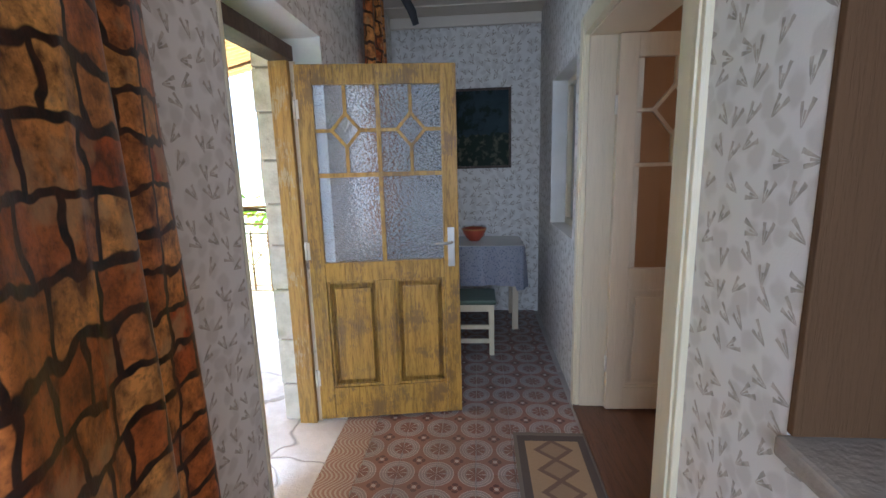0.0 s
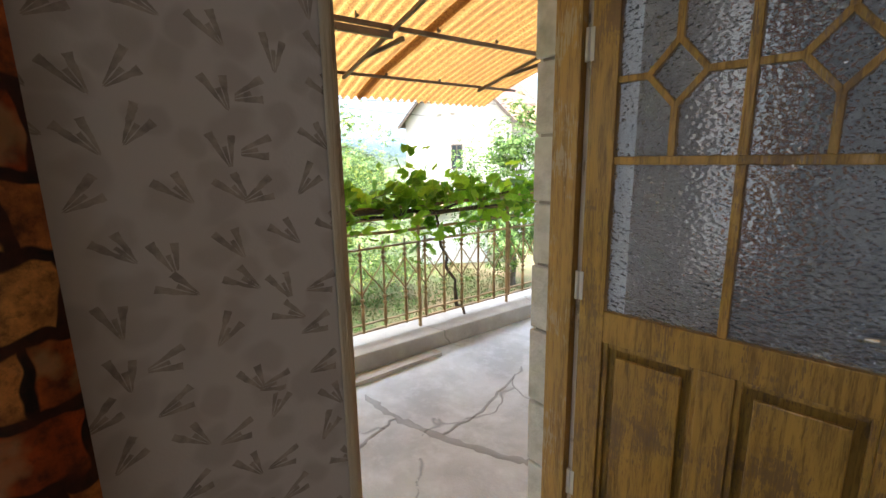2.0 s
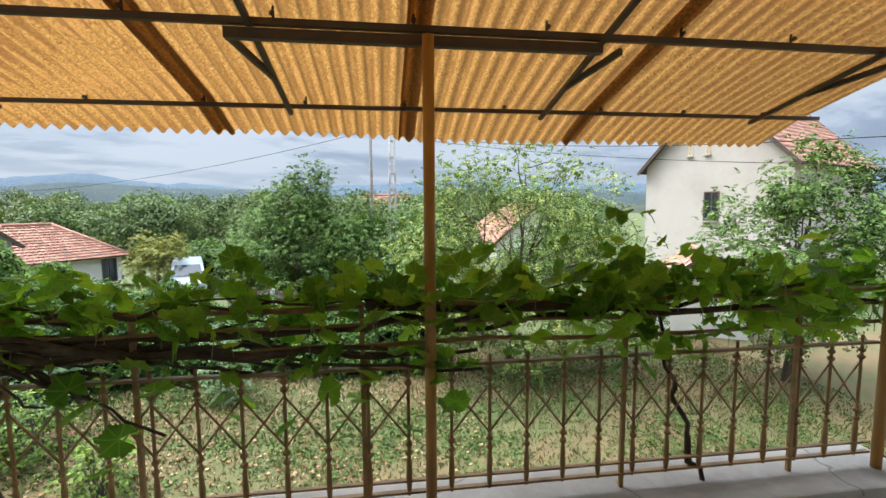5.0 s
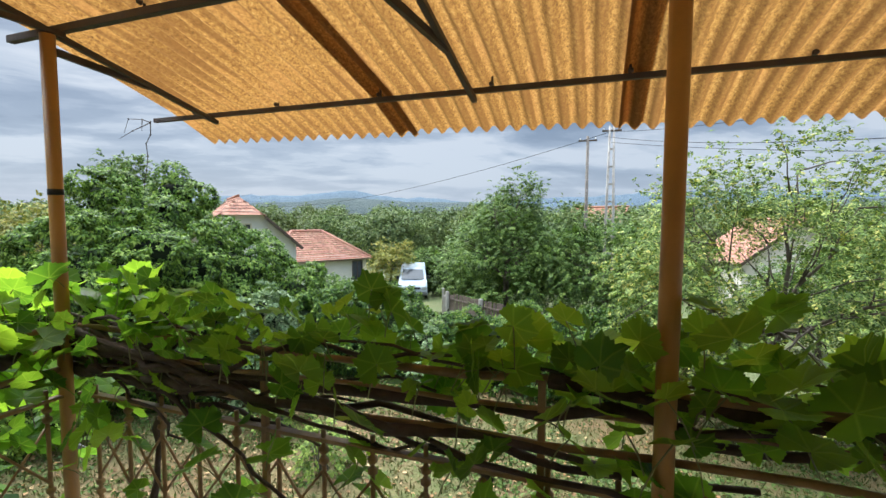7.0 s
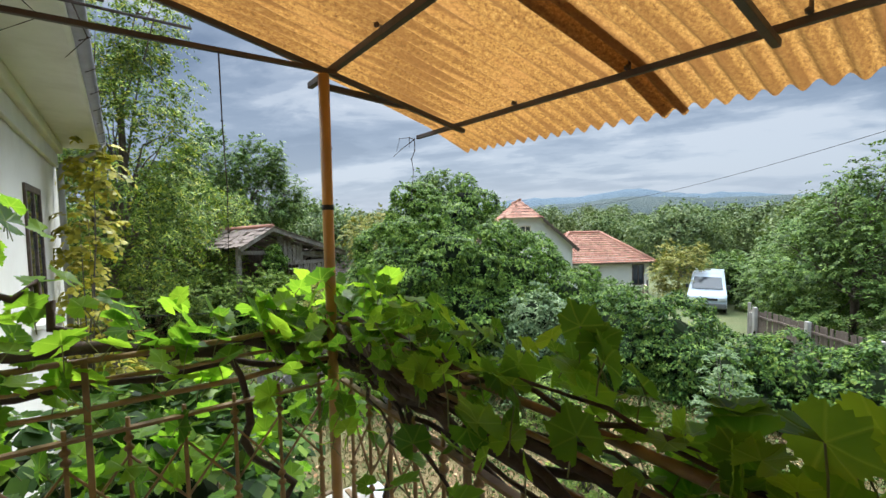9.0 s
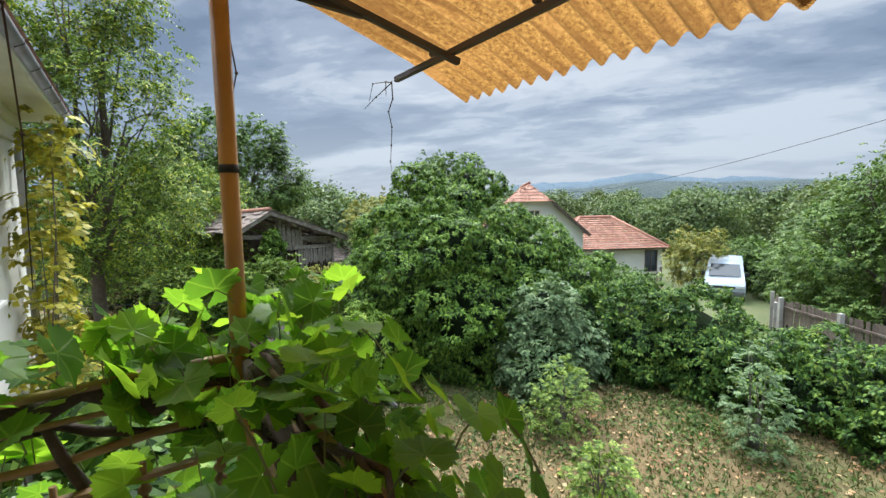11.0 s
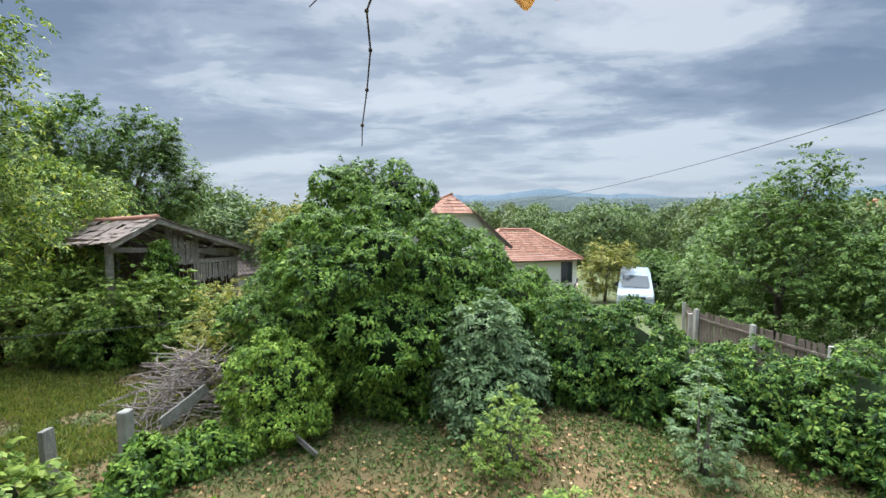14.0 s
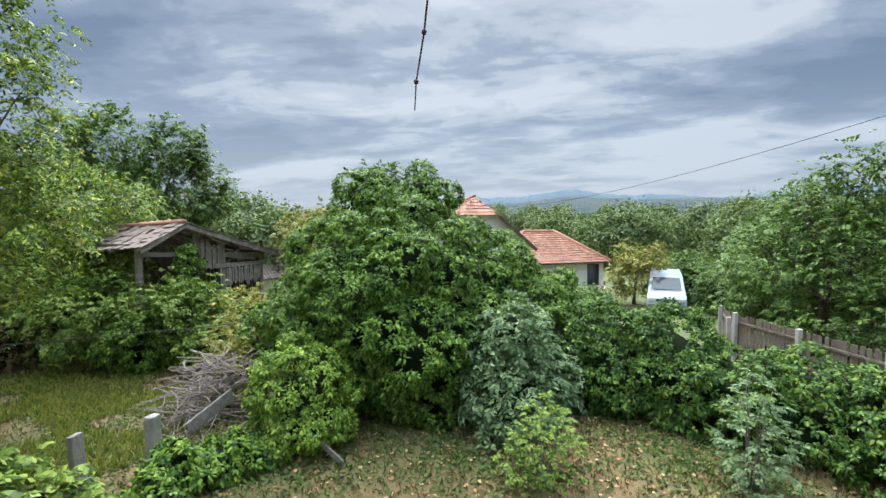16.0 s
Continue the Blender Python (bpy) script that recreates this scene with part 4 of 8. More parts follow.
def railing(name, p, q, label):
    """Wrought iron railing: collared bars with crossed diagonals between them, and lath rails above for the vine."""
    p, q = Vector((*p, 0)), Vector((*q, 0))
    ln = (q - p).length
    turn = math.degrees(math.atan2(q.y - p.y, q.x - p.x))
    root = thing(name, (p.x, p.y, 0.14), label, "railing", "veranda railings", turn)
    z0 = -0.14
    for z, w, h in ((0.215, 0.014, 0.006), (0.275, 0.012, 0.005), (0.855, 0.016, 0.007)):
        bm = bmesh.new()
        box(bm, 0, ln, -w, w, z0 + z - h, z0 + z + h, 0.002)
        part("rail", bm, RAIL_PAINT, root)
    r = random.Random(5)
    for z, rad in ((0.965, 0.011), (1.055, 0.009), (1.145, 0.014)):
        bm = bmesh.new()
        tube(bm, bend((0, 0.0, z0 + z + 0.01), (ln, 0.0, z0 + z + r.uniform(-0.02, 0.03)), 0.01, 0.008, 9, int(z * 99)), [rad * r.uniform(0.85, 1.15) for _ in range(9)], 7)
        part("lath", bm, RAIL_PAINT, root, "rusty upper rail carrying the vine")
    n = max(2, round(ln / 0.2))
    step = ln / n
    bm = bmesh.new()
    tube(bm, [(0, 0, z0 + 0.2), (0, 0, z0 + 0.9)], 0.0085, 8)
    for z in (0.42, 0.465, 0.775, 0.815):
        lathe(bm, [(0.009, -0.014), (0.018, -0.006), (0.018, 0.006), (0.009, 0.014)], 8, (0, 0, z0 + z))
    lathe(bm, [(0.009, 0.0), (0.015, 0.06), (0.013, 0.16), (0.009, 0.2)], 8, (0, 0, z0 + 0.205))
    first = part("baluster", bm, RAIL_PAINT, root)
    first.location = (step * 0.5, 0, 0)
    bm = bmesh.new()
    for s in (-1, 1):
        tube(bm, [(-step / 2, 0.004 * s, z0 + 0.62 - s * 0.125), (0, 0.004 * s, z0 + 0.62), (step / 2, 0.004 * s, z0 + 0.62 + s * 0.125)], 0.0055, 6)
    bmesh.ops.create_icosphere(bm, subdivisions=1, radius=0.011, matrix=Matrix.Translation((0, 0, z0 + 0.62)))
    cross = part("cross_bar", bm, RAIL_PAINT, root)
    cross.location = (step, 0, 0)
    for i in range(1, n):
        for src, off in ((first, 0.5), (cross, 1.0)):
            if src is cross and i == n - 1:
                continue
            ob = src.copy()
            scene.collection.objects.link(ob)
            ob.location = (step * (i + off), 0, 0)
    for i in range(1, int(ln / 1.0) + 1):
        u = min(i * 1.0, ln - 0.02)
        bm = bmesh.new()
        box(bm, u - 0.011, u + 0.011, -0.011, 0.011, z0 + 0.13, z0 + 1.16, 0.003)
        part("support_post", bm, RAIL_PAINT, root)
    return root


railing("railing", (RAIL_X - 0.02, SIDE_Y + 0.03), (RAIL_X - 0.02, 2.09), "rusty yellow iron railing with crossed bars")
railing("railing", (RAIL_X - 0.02, 2.11), (RAIL_X - 0.02, 4.62), "rusty yellow iron railing with crossed bars")
railing("railing", (RAIL_X, SIDE_Y), (OUT - 0.01, SIDE_Y), "rusty yellow iron railing overgrown with vine")
railing("railing", (RAIL_X, END_Y + 0.03), (OUT - 0.01, END_Y + 0.03), "rusty yellow iron railing at the veranda end")

for y0, y1, x, z, t in ((1.62, 3.08, -2.665, 0.0, 2.0),):
    bm = bmesh.new()
    box(bm, -0.05, 0.05, 0, y1 - y0, 0, 0.03, 0.004)
    ob = part("plank", bm, PALE_PLANK)
    ob.matrix_world = pose(x, y0, z + 0.001, 0, 0, t)
    tagged(ob, "pale weathered plank lying on the veranda floor", "plank")



def mortar_patch(path, width, seed):
    """Dark mortar smeared along a crack in the veranda floor."""
    r = random.Random(seed)
    pts = []
    for (x0, y0), (x1, y1) in zip(path, path[1:]):
        for i in range(8):
            f = i / 8
            pts.append(Vector((x0 + (x1 - x0) * f + r.uniform(-0.012, 0.012), y0 + (y1 - y0) * f + r.uniform(-0.012, 0.012), 0.0)))
    pts.append(Vector((*path[-1], 0)))
    bm = bmesh.new()
    prev = None
    for i, p in enumerate(pts):
        d = (pts[min(i + 1, len(pts) - 1)] - pts[max(i - 1, 0)]).normalized()
        n = Vector((-d.y, d.x, 0)) * width * r.uniform(0.5, 1.2) * (0.25 if i in (0, len(pts) - 1) else 1)
        row = [bm.verts.new(p + n + Vector((0, 0, 0.0005))), bm.verts.new(p + n * 0.6 + Vector((0, 0, 0.005))), bm.verts.new(p - n * 0.6 + Vector((0, 0, 0.005))), bm.verts.new(p - n + Vector((0, 0, 0.0005)))]
        if prev:
            for k in range(3):
                bm.faces.new((prev[k], prev[k + 1], row[k + 1], row[k])).smooth = True
        prev = row
    structure(part("mortar_patch", bm, PATCH), "dark mortar patch along a floor crack", "floor")


PATCH = m_concrete("patch_mortar", (0.34, 0.345, 0.355), (0.26, 0.265, 0.275))
mortar_patch([(-2.5, 2.33), (-2.16, 2.36), (-1.85, 2.46), (-1.5, 2.62), (-1.3, 2.75)], 0.026, 1)
mortar_patch([(-2.16, 2.36), (-2.05, 2.05), (-1.95, 1.7), (-1.9, 1.2)], 0.011, 2)
mortar_patch([(-1.85, 2.46), (-1.9, 2.8), (-2.1, 3.3)], 0.011, 3)

# ---- the house door ----


def build_door():
    root = thing("door_1", (-0.975, 2.455, 0.02), "open yellow glazed wooden door, paint worn and flaking", "door", turn=8.6)
    root["kind"] = "structure"
    W, H, T = 0.865, 2.06, 0.021

    def wood(name, u0, u1, z0, z1, t=T, bevel=0.004, parent=root, mat=YELLOW_WOOD):
        bm = bmesh.new()
        box(bm, u0, u1, -t, t, z0, z1, bevel)
        return part(name, bm, mat, parent)
    wood("stile", 0, 0.088, 0, H)
    wood("stile", W - 0.088, W, 0, H)
    wood("top_rail", 0.088, W - 0.088, H - 0.105, H)
    wood("lock_rail", 0.088, W - 0.088, 0.865, 0.975)
    wood("bottom_rail", 0.088, W - 0.088, 0, 0.2)
    wood("centre_stile", 0.385, 0.48, 0.2, 0.865)
    wood("glazing_bar", 0.088, W - 0.088, 1.46, 1.485, 0.015, 0.003)
    wood("glazing_bar", 0.42, 0.445, 0.975, 1.46, 0.015, 0.003)
    wood("glazing_bar", 0.42, 0.445, 1.485, H - 0.105, 0.015, 0.003)
    zc = 1.715
    for c in (0.254, 0.611):
        wood("glazing_bar", c - 0.01, c + 0.01, 1.485, zc - 0.088, 0.013, 0.003)
        wood("glazing_bar", c - 0.01, c + 0.01, zc + 0.088, H - 0.105, 0.013, 0.003)
        lo, hi = (0.088, 0.42) if c < 0.4 else (0.445, W - 0.088)
        wood("glazing_bar", lo, c - 0.078, zc - 0.01, zc + 0.01, 0.013, 0.003)
        wood("glazing_bar", c + 0.078, hi, zc - 0.01, zc + 0.01, 0.013, 0.003)
        for s1, s2 in ((1, 1), (1, -1), (-1, 1), (-1, -1)):
            bm = bmesh.new()
            p, q = Vector((c + s1 * 0.078, 0, zc)), Vector((c, 0, zc + s2 * 0.09))
            d = q - p
            box(bm, -0.006, d.length + 0.006, -0.0125, 0.0125, -0.009, 0.009, 0.003, Matrix.Translation(p) @ Matrix.Rotation(-math.atan2(d.z, d.x), 4, "Y"))
            part("glazing_bar", bm, YELLOW_WOOD, root)
    for u0, u1, z0, z1 in ((0.08, 0.425, 0.97, 1.465), (0.44, W - 0.08, 0.97, 1.465), (0.08, 0.425, 1.48, H - 0.1), (0.44, W - 0.08, 1.48, H - 0.1)):
        bm = bmesh.new()
        box(bm, u0, u1, -0.0022, 0.0022, z0, z1)
        part("pane", bm, PEBBLE, root, "pebbled glass pane").visible_shadow = False
    for u0, u1 in ((0.088, 0.385), (0.48, W - 0.088)):
        for s in (-1, 1):
            bm = bmesh.new()
            # a raised field with a chamfered margin inside a moulded frame
            box(bm, u0 + 0.0, u1 - 0.0, -0.002, 0.002, 0.2, 0.865)
            box(bm, u0 + 0.045, u1 - 0.045, 0.001, 0.014, 0.245, 0.82, 0.0062)
            for a0, a1, b0, b1 in ((u0, u0 + 0.018, 0.2, 0.865), (u1 - 0.018, u1, 0.2, 0.865), (u0 + 0.018, u1 - 0.018, 0.2, 0.218), (u0 + 0.018, u1 - 0.018, 0.847, 0.865)):
                box(bm, a0, a1, 0.001, 0.012, b0, b1, 0.005)
            if s < 0:
                bmesh.ops.transform(bm, matrix=Matrix.Diagonal((1, -1, 1, 1)), verts=bm.verts)
                bmesh.ops.reverse_faces(bm, faces=bm.faces)
            part("panel", bm, YELLOW_WOOD, root)
    for s in (-1, 1):
        bm = bmesh.new()
        box(bm, W - 0.066, W - 0.026, min(s * T, s * (T + 0.006)), max(s * T, s * (T + 0.006)), 0.93, 1.16, 0.002)
        plate = part("handle_plate", bm, CHROME, root, "worn pale metal handle plate")
        bm = bmesh.new()
        y = s * (T + 0.006)
        tube(bm, [(W - 0.046, y, 1.075), (W - 0.046, y + s * 0.035, 1.075), (W - 0.056, y + s * 0.045, 1.075), (W - 0.1, y + s * 0.046, 1.075), (W - 0.145, y + s * 0.044, 1.072)], [0.008, 0.008, 0.008, 0.0075, 0.006], 10)
        part("lever", bm, CHROME, plate)
    for z in (0.22, 1.0, 1.78):
        bm = bmesh.new()
        tube(bm, [(-0.012, -0.02, z), (-0.012, -0.02, z + 0.1)], 0.009, 10)
        box(bm, -0.012, 0.01, -0.0235, -0.0215, z, z + 0.1)
        part("hinge", bm, HINGE_M, root, "painted steel hinge")


build_door()


def build_door_frame():
    bm = bmesh.new()
    box(bm, -1.105, -1.0, DOOR_Y1 - 0.06, DOOR_Y1 - 0.002, 0.0, 2.1, 0.004)
    far = part("door_frame", bm, YELLOW_FRAME)
    structure(far, "yellow door jamb with flaking paint", "door frame")
    bm = bmesh.new()
    box(bm, -1.0, -0.975, DOOR_Y1 - 0.03, DOOR_Y1 - 0.004, 0.0, 2.1, 0.003)
    part("stop", bm, PEEL_WOOD, far, "pale stop strip with dark gap")
    bm = bmesh.new()
    box(bm, -1.105, -0.985, DOOR_Y0 + 0.002, DOOR_Y0 + 0.095, 0.0, 2.1, 0.004)
    near = part("door_frame", bm, m_wood("jamb_wood", (0.7, 0.58, 0.42), (0.45, 0.34, 0.22), (0.1, 0.065, 0.04), 0.45, 0.5, cracks=0.05))
    structure(near, "pale door jamb with dark peeled patches", "door frame")
    bm = bmesh.new()
    box(bm, -0.985, -0.83, DOOR_Y0 + 0.001, DOOR_Y0 + 0.012, 0.0, 2.2, 0.003)
    part("reveal_strip", bm, CREAM_TRIM, near)
    bm = bmesh.new()
    box(bm, WEST + 0.001, WEST + 0.01, DOOR_Y0 - 0.006, DOOR_Y0 + 0.012, 0.0, 2.24, 0.004)
    part("corner_bead", bm, CREAM_TRIM, near)
    bm = bmesh.new()
    box(bm, -1.105, -0.985, DOOR_Y0 + 0.002, DOOR_Y1 - 0.002, 2.102, 2.18, 0.004)
    structure(part("door_frame", bm, DARK_WOOD), "dark weathered head of the door frame", "door frame")
    # bare cement blocks in the outer reveal
    back = bmesh.new()
    box(back, -1.2, -1.11, DOOR_Y1 - 0.008, DOOR_Y1 - 0.002, 0, 2.2)
    root = structure(part("door_reveal", back, KERB), "bare pitted cement block reveal", "wall")
    r = random.Random(8)
    z = 0.005
    while z < 2.15:
        h = r.uniform(0.21, 0.3)
        bm = bmesh.new()
        box(bm, -1.216 + r.uniform(0, 0.006), -1.112, DOOR_Y1 - 0.024 - r.uniform(0, 0.008), DOOR_Y1 - 0.006, z, min(z + h, 2.2), 0.007)
        part("block", bm, BLOCK, root)
        z += h + 0.012


build_door_frame()

# ---- the garden ----
def foot(x, y):
    return (x, y, ground_z(x, y))


def build_ivy_mound():
    """A ruined outhouse buried under ivy: a tall uneven cone of leaves."""
    base = foot(-11.3, -10.7)
    blobs = [(-0.2, 0, 1.6, 3.4, 3.4, 2.2), (0.3, 0.3, 3.0, 2.7, 2.6, 1.9), (0.2, -0.1, 4.3, 1.35, 1.35, 1.3), (0.75, -0.6, 5.15, 0.62, 0.62, 0.6), (-0.55, 0.5, 5.25, 0.75, 0.75, 0.7),
             (-2.5, 1.6, 1.3, 1.7, 1.6, 1.9), (2.3, -1.3, 1.2, 1.3, 1.3, 1.7), (0.9, 2.2, 1.3, 1.8, 1.6, 1.9), (-1.4, 1.7, 2.6, 1.5, 1.4, 1.5), (1.7, 1.2, 2.4, 1.5, 1.4, 1.6), (-3.0, 2.6, 1.5, 1.5, 1.5, 1.6), (-2.0, 1.4, 2.3, 1.2, 1.2, 1.2), (-1.5, 0.9, 3.2, 1.3, 1.2, 1.2), (-2.3, 1.7, 2.7, 1.2, 1.1, 1.1)]
    return bush("ivy_mound", base, blobs, IVY, "tall mound of ivy burying an old shed", 0.115, 26, 11, 0.075, "ivy", True, 0.45, 0.5, 0, knobs=(1.3, 0.3, 0.62))


build_ivy_mound()
bush("round_bush", foot(-7.45, -8.9), [(0, 0, 0.9, 1.0, 1.0, 1.1), (0.2, 0.2, 0.5, 0.9, 0.9, 0.6)], m_leaf("privet_leaf", [(0.0, (0.03, 0.055, 0.008)), (0.4, (0.1, 0.17, 0.02)), (0.8, (0.2, 0.29, 0.035)), (1.0, (0.3, 0.38, 0.06))]), "dense rounded green bush", 0.085, 45, 10, 0.05, "bush", True, 0.4, 0.5, 0, knobs=(3.0, 0.15, 0.28))
tree("elder_tree", foot(-7.0, -16.6), 3.2, [(0, 0, 1.6, 1.1, 1.0, 1.0), (-0.9, 0.3, 1.2, 0.9, 0.9, 0.9), (0.9, 0.0, 1.6, 1.0, 0.9, 1.1)], FRESH_LEAF, "leafy elder before the barn", 0.16, 16, 9, 0.18, 0.08, seed=16)
HEDGE = [(-14.4, 2.2), (-14.5, 1.2), (-14.6, 0.1), (-14.7, -1.4), (-14.6, -2.9), (-14.4, -4.3), (-13.9, -5.6), (-13.2, -6.8)]
for k, (x, y) in enumerate(HEDGE):
    r = random.Random(k)
    h = 0.95 + r.uniform(-0.07, 0.07) + (0.25 if k > 4 else 0)
    bush("hedge", foot(x, y), [(0, 0, h * 0.95, 1.15, 1.25, h), (r.uniform(-0.3, 0.3), 0.5, h * 0.7, 1.2, 0.9, h * 0.8), (0.35, -0.4, h * 0.5, 1.1, 0.9, h * 0.65)], HEDGE_LEAF, "dense overgrown green hedge", 0.1, 26, 10, 0.07, "hedge", True, 0.35, 0.55, 0, seed=k, knobs=(1.6, 0.22, 0.42))
bush("grey_shrub", foot(-11.3, -6.7), [(0, 0, 1.0, 0.95, 0.9, 1.2), (0.1, 0.3, 2.0, 0.6, 0.6, 0.7), (0.6, 0.6, 0.7, 0.7, 0.7, 0.8), (-0.7, 0.5, 0.8, 0.7, 0.7, 0.8)], GREY_LEAF, "silvery green elder shrub", 0.15, 30, 9, 0.11, "shrub", True, 0.35, 0.4, 6)
bush("sapling", foot(-11.9, -1.95), [(0, 0, 0.85, 0.42, 0.42, 0.75), (0.05, 0, 1.45, 0.26, 0.26, 0.55), (0, 0.1, 0.4, 0.35, 0.35, 0.4)], GREY_LEAF, "slender grey-green sapling in the grass", 0.08, 45, 5, 0.09, "shrub", False, 0.2, 0.6, 9)
bush("shrub", foot(-9.7, -4.5), [(0, 0, 0.55, 0.5, 0.5, 0.5), (0.1, 0.05, 1.0, 0.35, 0.35, 0.4), (0.25, -0.2, 0.35, 0.4, 0.4, 0.35)], FRESH_LEAF, "light green garden shrub", 0.08, 50, 5, 0.08, "shrub", False, 0.2, 0.6, 9)
bush("shrub", foot(-8.4, -2.75), [(0, 0, 0.35, 0.4, 0.4, 0.4), (0.1, 0.1, 0.6, 0.25, 0.25, 0.3)], FRESH_LEAF, "small leafy green shrub", 0.09, 50, 5, 0.08, "shrub", False, 0.2, 0.6, 7)

# trees, each given as a foot, a height and the parts of its crown
tree("plum_tree", foot(-13.8, 5.6), 6.6, [(0, 0, 3.6, 2.3, 2.4, 1.9), (0.5, -1.6, 4.3, 1.4, 1.4, 1.3), (0.3, 1.5, 4.5, 1.6, 1.6, 1.5), (0.8, 0.2, 5.4, 1.3, 1.4, 1.1), (1.4, 0.4, 2.2, 1.5, 1.8, 1.2), (0.9, -2.0, 2.6, 1.4, 1.4, 1.4), (1.0, 2.6, 2.8, 1.4, 1.6, 1.6)], PALE_LEAF, "light green plum tree with thin twigs", 0.12, 14, 9, 0.24, 0.13, seed=2, wide=0.45)
tree("fruit_tree", foot(-24.6, -2.6), 7.4, [(0, 0, 2.8, 2.4, 2.4, 1.8), (0.5, -1.4, 3.0, 1.6, 1.6, 1.4), (0.2, 1.6, 3.2, 1.7, 1.8, 1.5), (0.3, 0.3, 4.8, 1.4, 1.4, 1.4), (0.9, 0.4, 1.7, 2.0, 2.0, 1.2), (0.4, 0.9, 6.2, 0.8, 0.8, 0.9), (0.4, -0.5, 5.8, 0.7, 0.7, 0.8)], DEEP_LEAF, "broad dark green fruit tree", 0.2, 9, 9, 0.25, 0.16, seed=5)
tree("fruit_tree", foot(-28.0, -4.4), 5.6, [(0, 0, 2.9, 2.0, 2.0, 1.9), (0.4, 1.0, 4.4, 1.2, 1.2, 1.3), (0.2, 0.6, 5.4, 0.8, 0.8, 0.9)], DEEP_LEAF, "tall dark green fruit tree", 0.2, 9, 9, 0.25, 0.16, seed=77)
tree("fruit_tree", foot(-23.5, 2.2), 5.4, [(0, 0, 2.7, 2.3, 2.4, 1.7), (0.4, -1.5, 3.0, 1.6, 1.6, 1.3), (0.5, 1.7, 2.6, 1.6, 1.7, 1.4), (0.8, 0.3, 1.5, 2.0, 2.2, 1.1)], DEEP_LEAF, "broad dark green fruit tree", 0.2, 9, 9, 0.25, 0.16, seed=6)
tree("walnut_tree", foot(-1.9, -14.2), 11.0, [(0, 0, 5.4, 1.9, 1.9, 1.7), (-0.9, 0.3, 6.6, 1.3, 1.3, 1.2), (0.9, 0.4, 7.0, 1.7, 1.6, 1.5), (-0.5, 0.4, 8.2, 1.3, 1.3, 1.2), (0.4, 0.6, 9.6, 1.3, 1.2, 1.1), (-0.9, 0.3, 4.2, 1.1, 1.1, 1.0), (-0.9, 0.8, 10.3, 0.8, 0.8, 0.8)], WALNUT_LEAF, "tall walnut tree with drooping yellow-green leaves", 0.19, 11, 9, 0.24, 0.19, seed=9, hang=0.6, wide=0.38)
tree("walnut_tree", foot(-3.2, -21.5), 7.0, [(0, 0, 3.4, 2.6, 2.2, 2.0), (-1.9, 0.3, 3.6, 1.8, 1.7, 1.7), (0.6, 0.4, 5.0, 2.0, 1.8, 1.6), (-1.4, 0.4, 5.4, 1.6, 1.5, 1.3), (1.6, 0.5, 2.0, 1.8, 1.6, 1.6), (-2.6, 0.6, 5.0, 1.2, 1.1, 1.0)], WALNUT_LEAF, "tall walnut tree with drooping yellow-green leaves", 0.2, 9, 9, 0.26, 0.2, seed=10, hang=0.6, wide=0.38)
tree("locust_tree", foot(-8.2, -29.0), 10.6, [(0, 0, 5.6, 2.6, 2.4, 2.4), (2.6, 0.2, 5.4, 2.2, 2.0, 2.2), (-1.8, 0.2, 6.2, 1.8, 1.8, 2.0), (1.2, 0.2, 8.4, 1.7, 1.6, 1.7), (-1.6, 0.3, 8.6, 1.2, 1.2, 1.3), (-3.1, 0.2, 6.4, 1.0, 1.0, 1.2), (3.6, 0.3, 7.2, 1.3, 1.2, 1.4)], DEEP_LEAF, "tall dark green locust tree", 0.26, 8, 9, 0.3, 0.22, seed=12)
tree("elder_tree", foot(-5.6, -18.6), 4.0, [(0, 0, 1.7, 1.5, 1.4, 1.2), (-1.3, 0.3, 1.2, 1.2, 1.2, 0.9), (1.2, 0.3, 1.6, 1.2, 1.2, 1.1)], FRESH_LEAF, "leafy elder by the barn", 0.16, 14, 9, 0.18, 0.08, seed=14)
tree("elder_tree", foot(-8.9, -14.2), 3.6, [(0, 0, 1.4, 1.3, 1.3, 1.0), (-1.0, 0.3, 1.4, 1.1, 1.1, 0.9), (1.0, 0.6, 1.0, 1.0, 1.0, 0.8)], OLIVE_LEAF, "yellowing elder thicket by the barn", 0.13, 16, 9, 0.16, 0.07, seed=15)


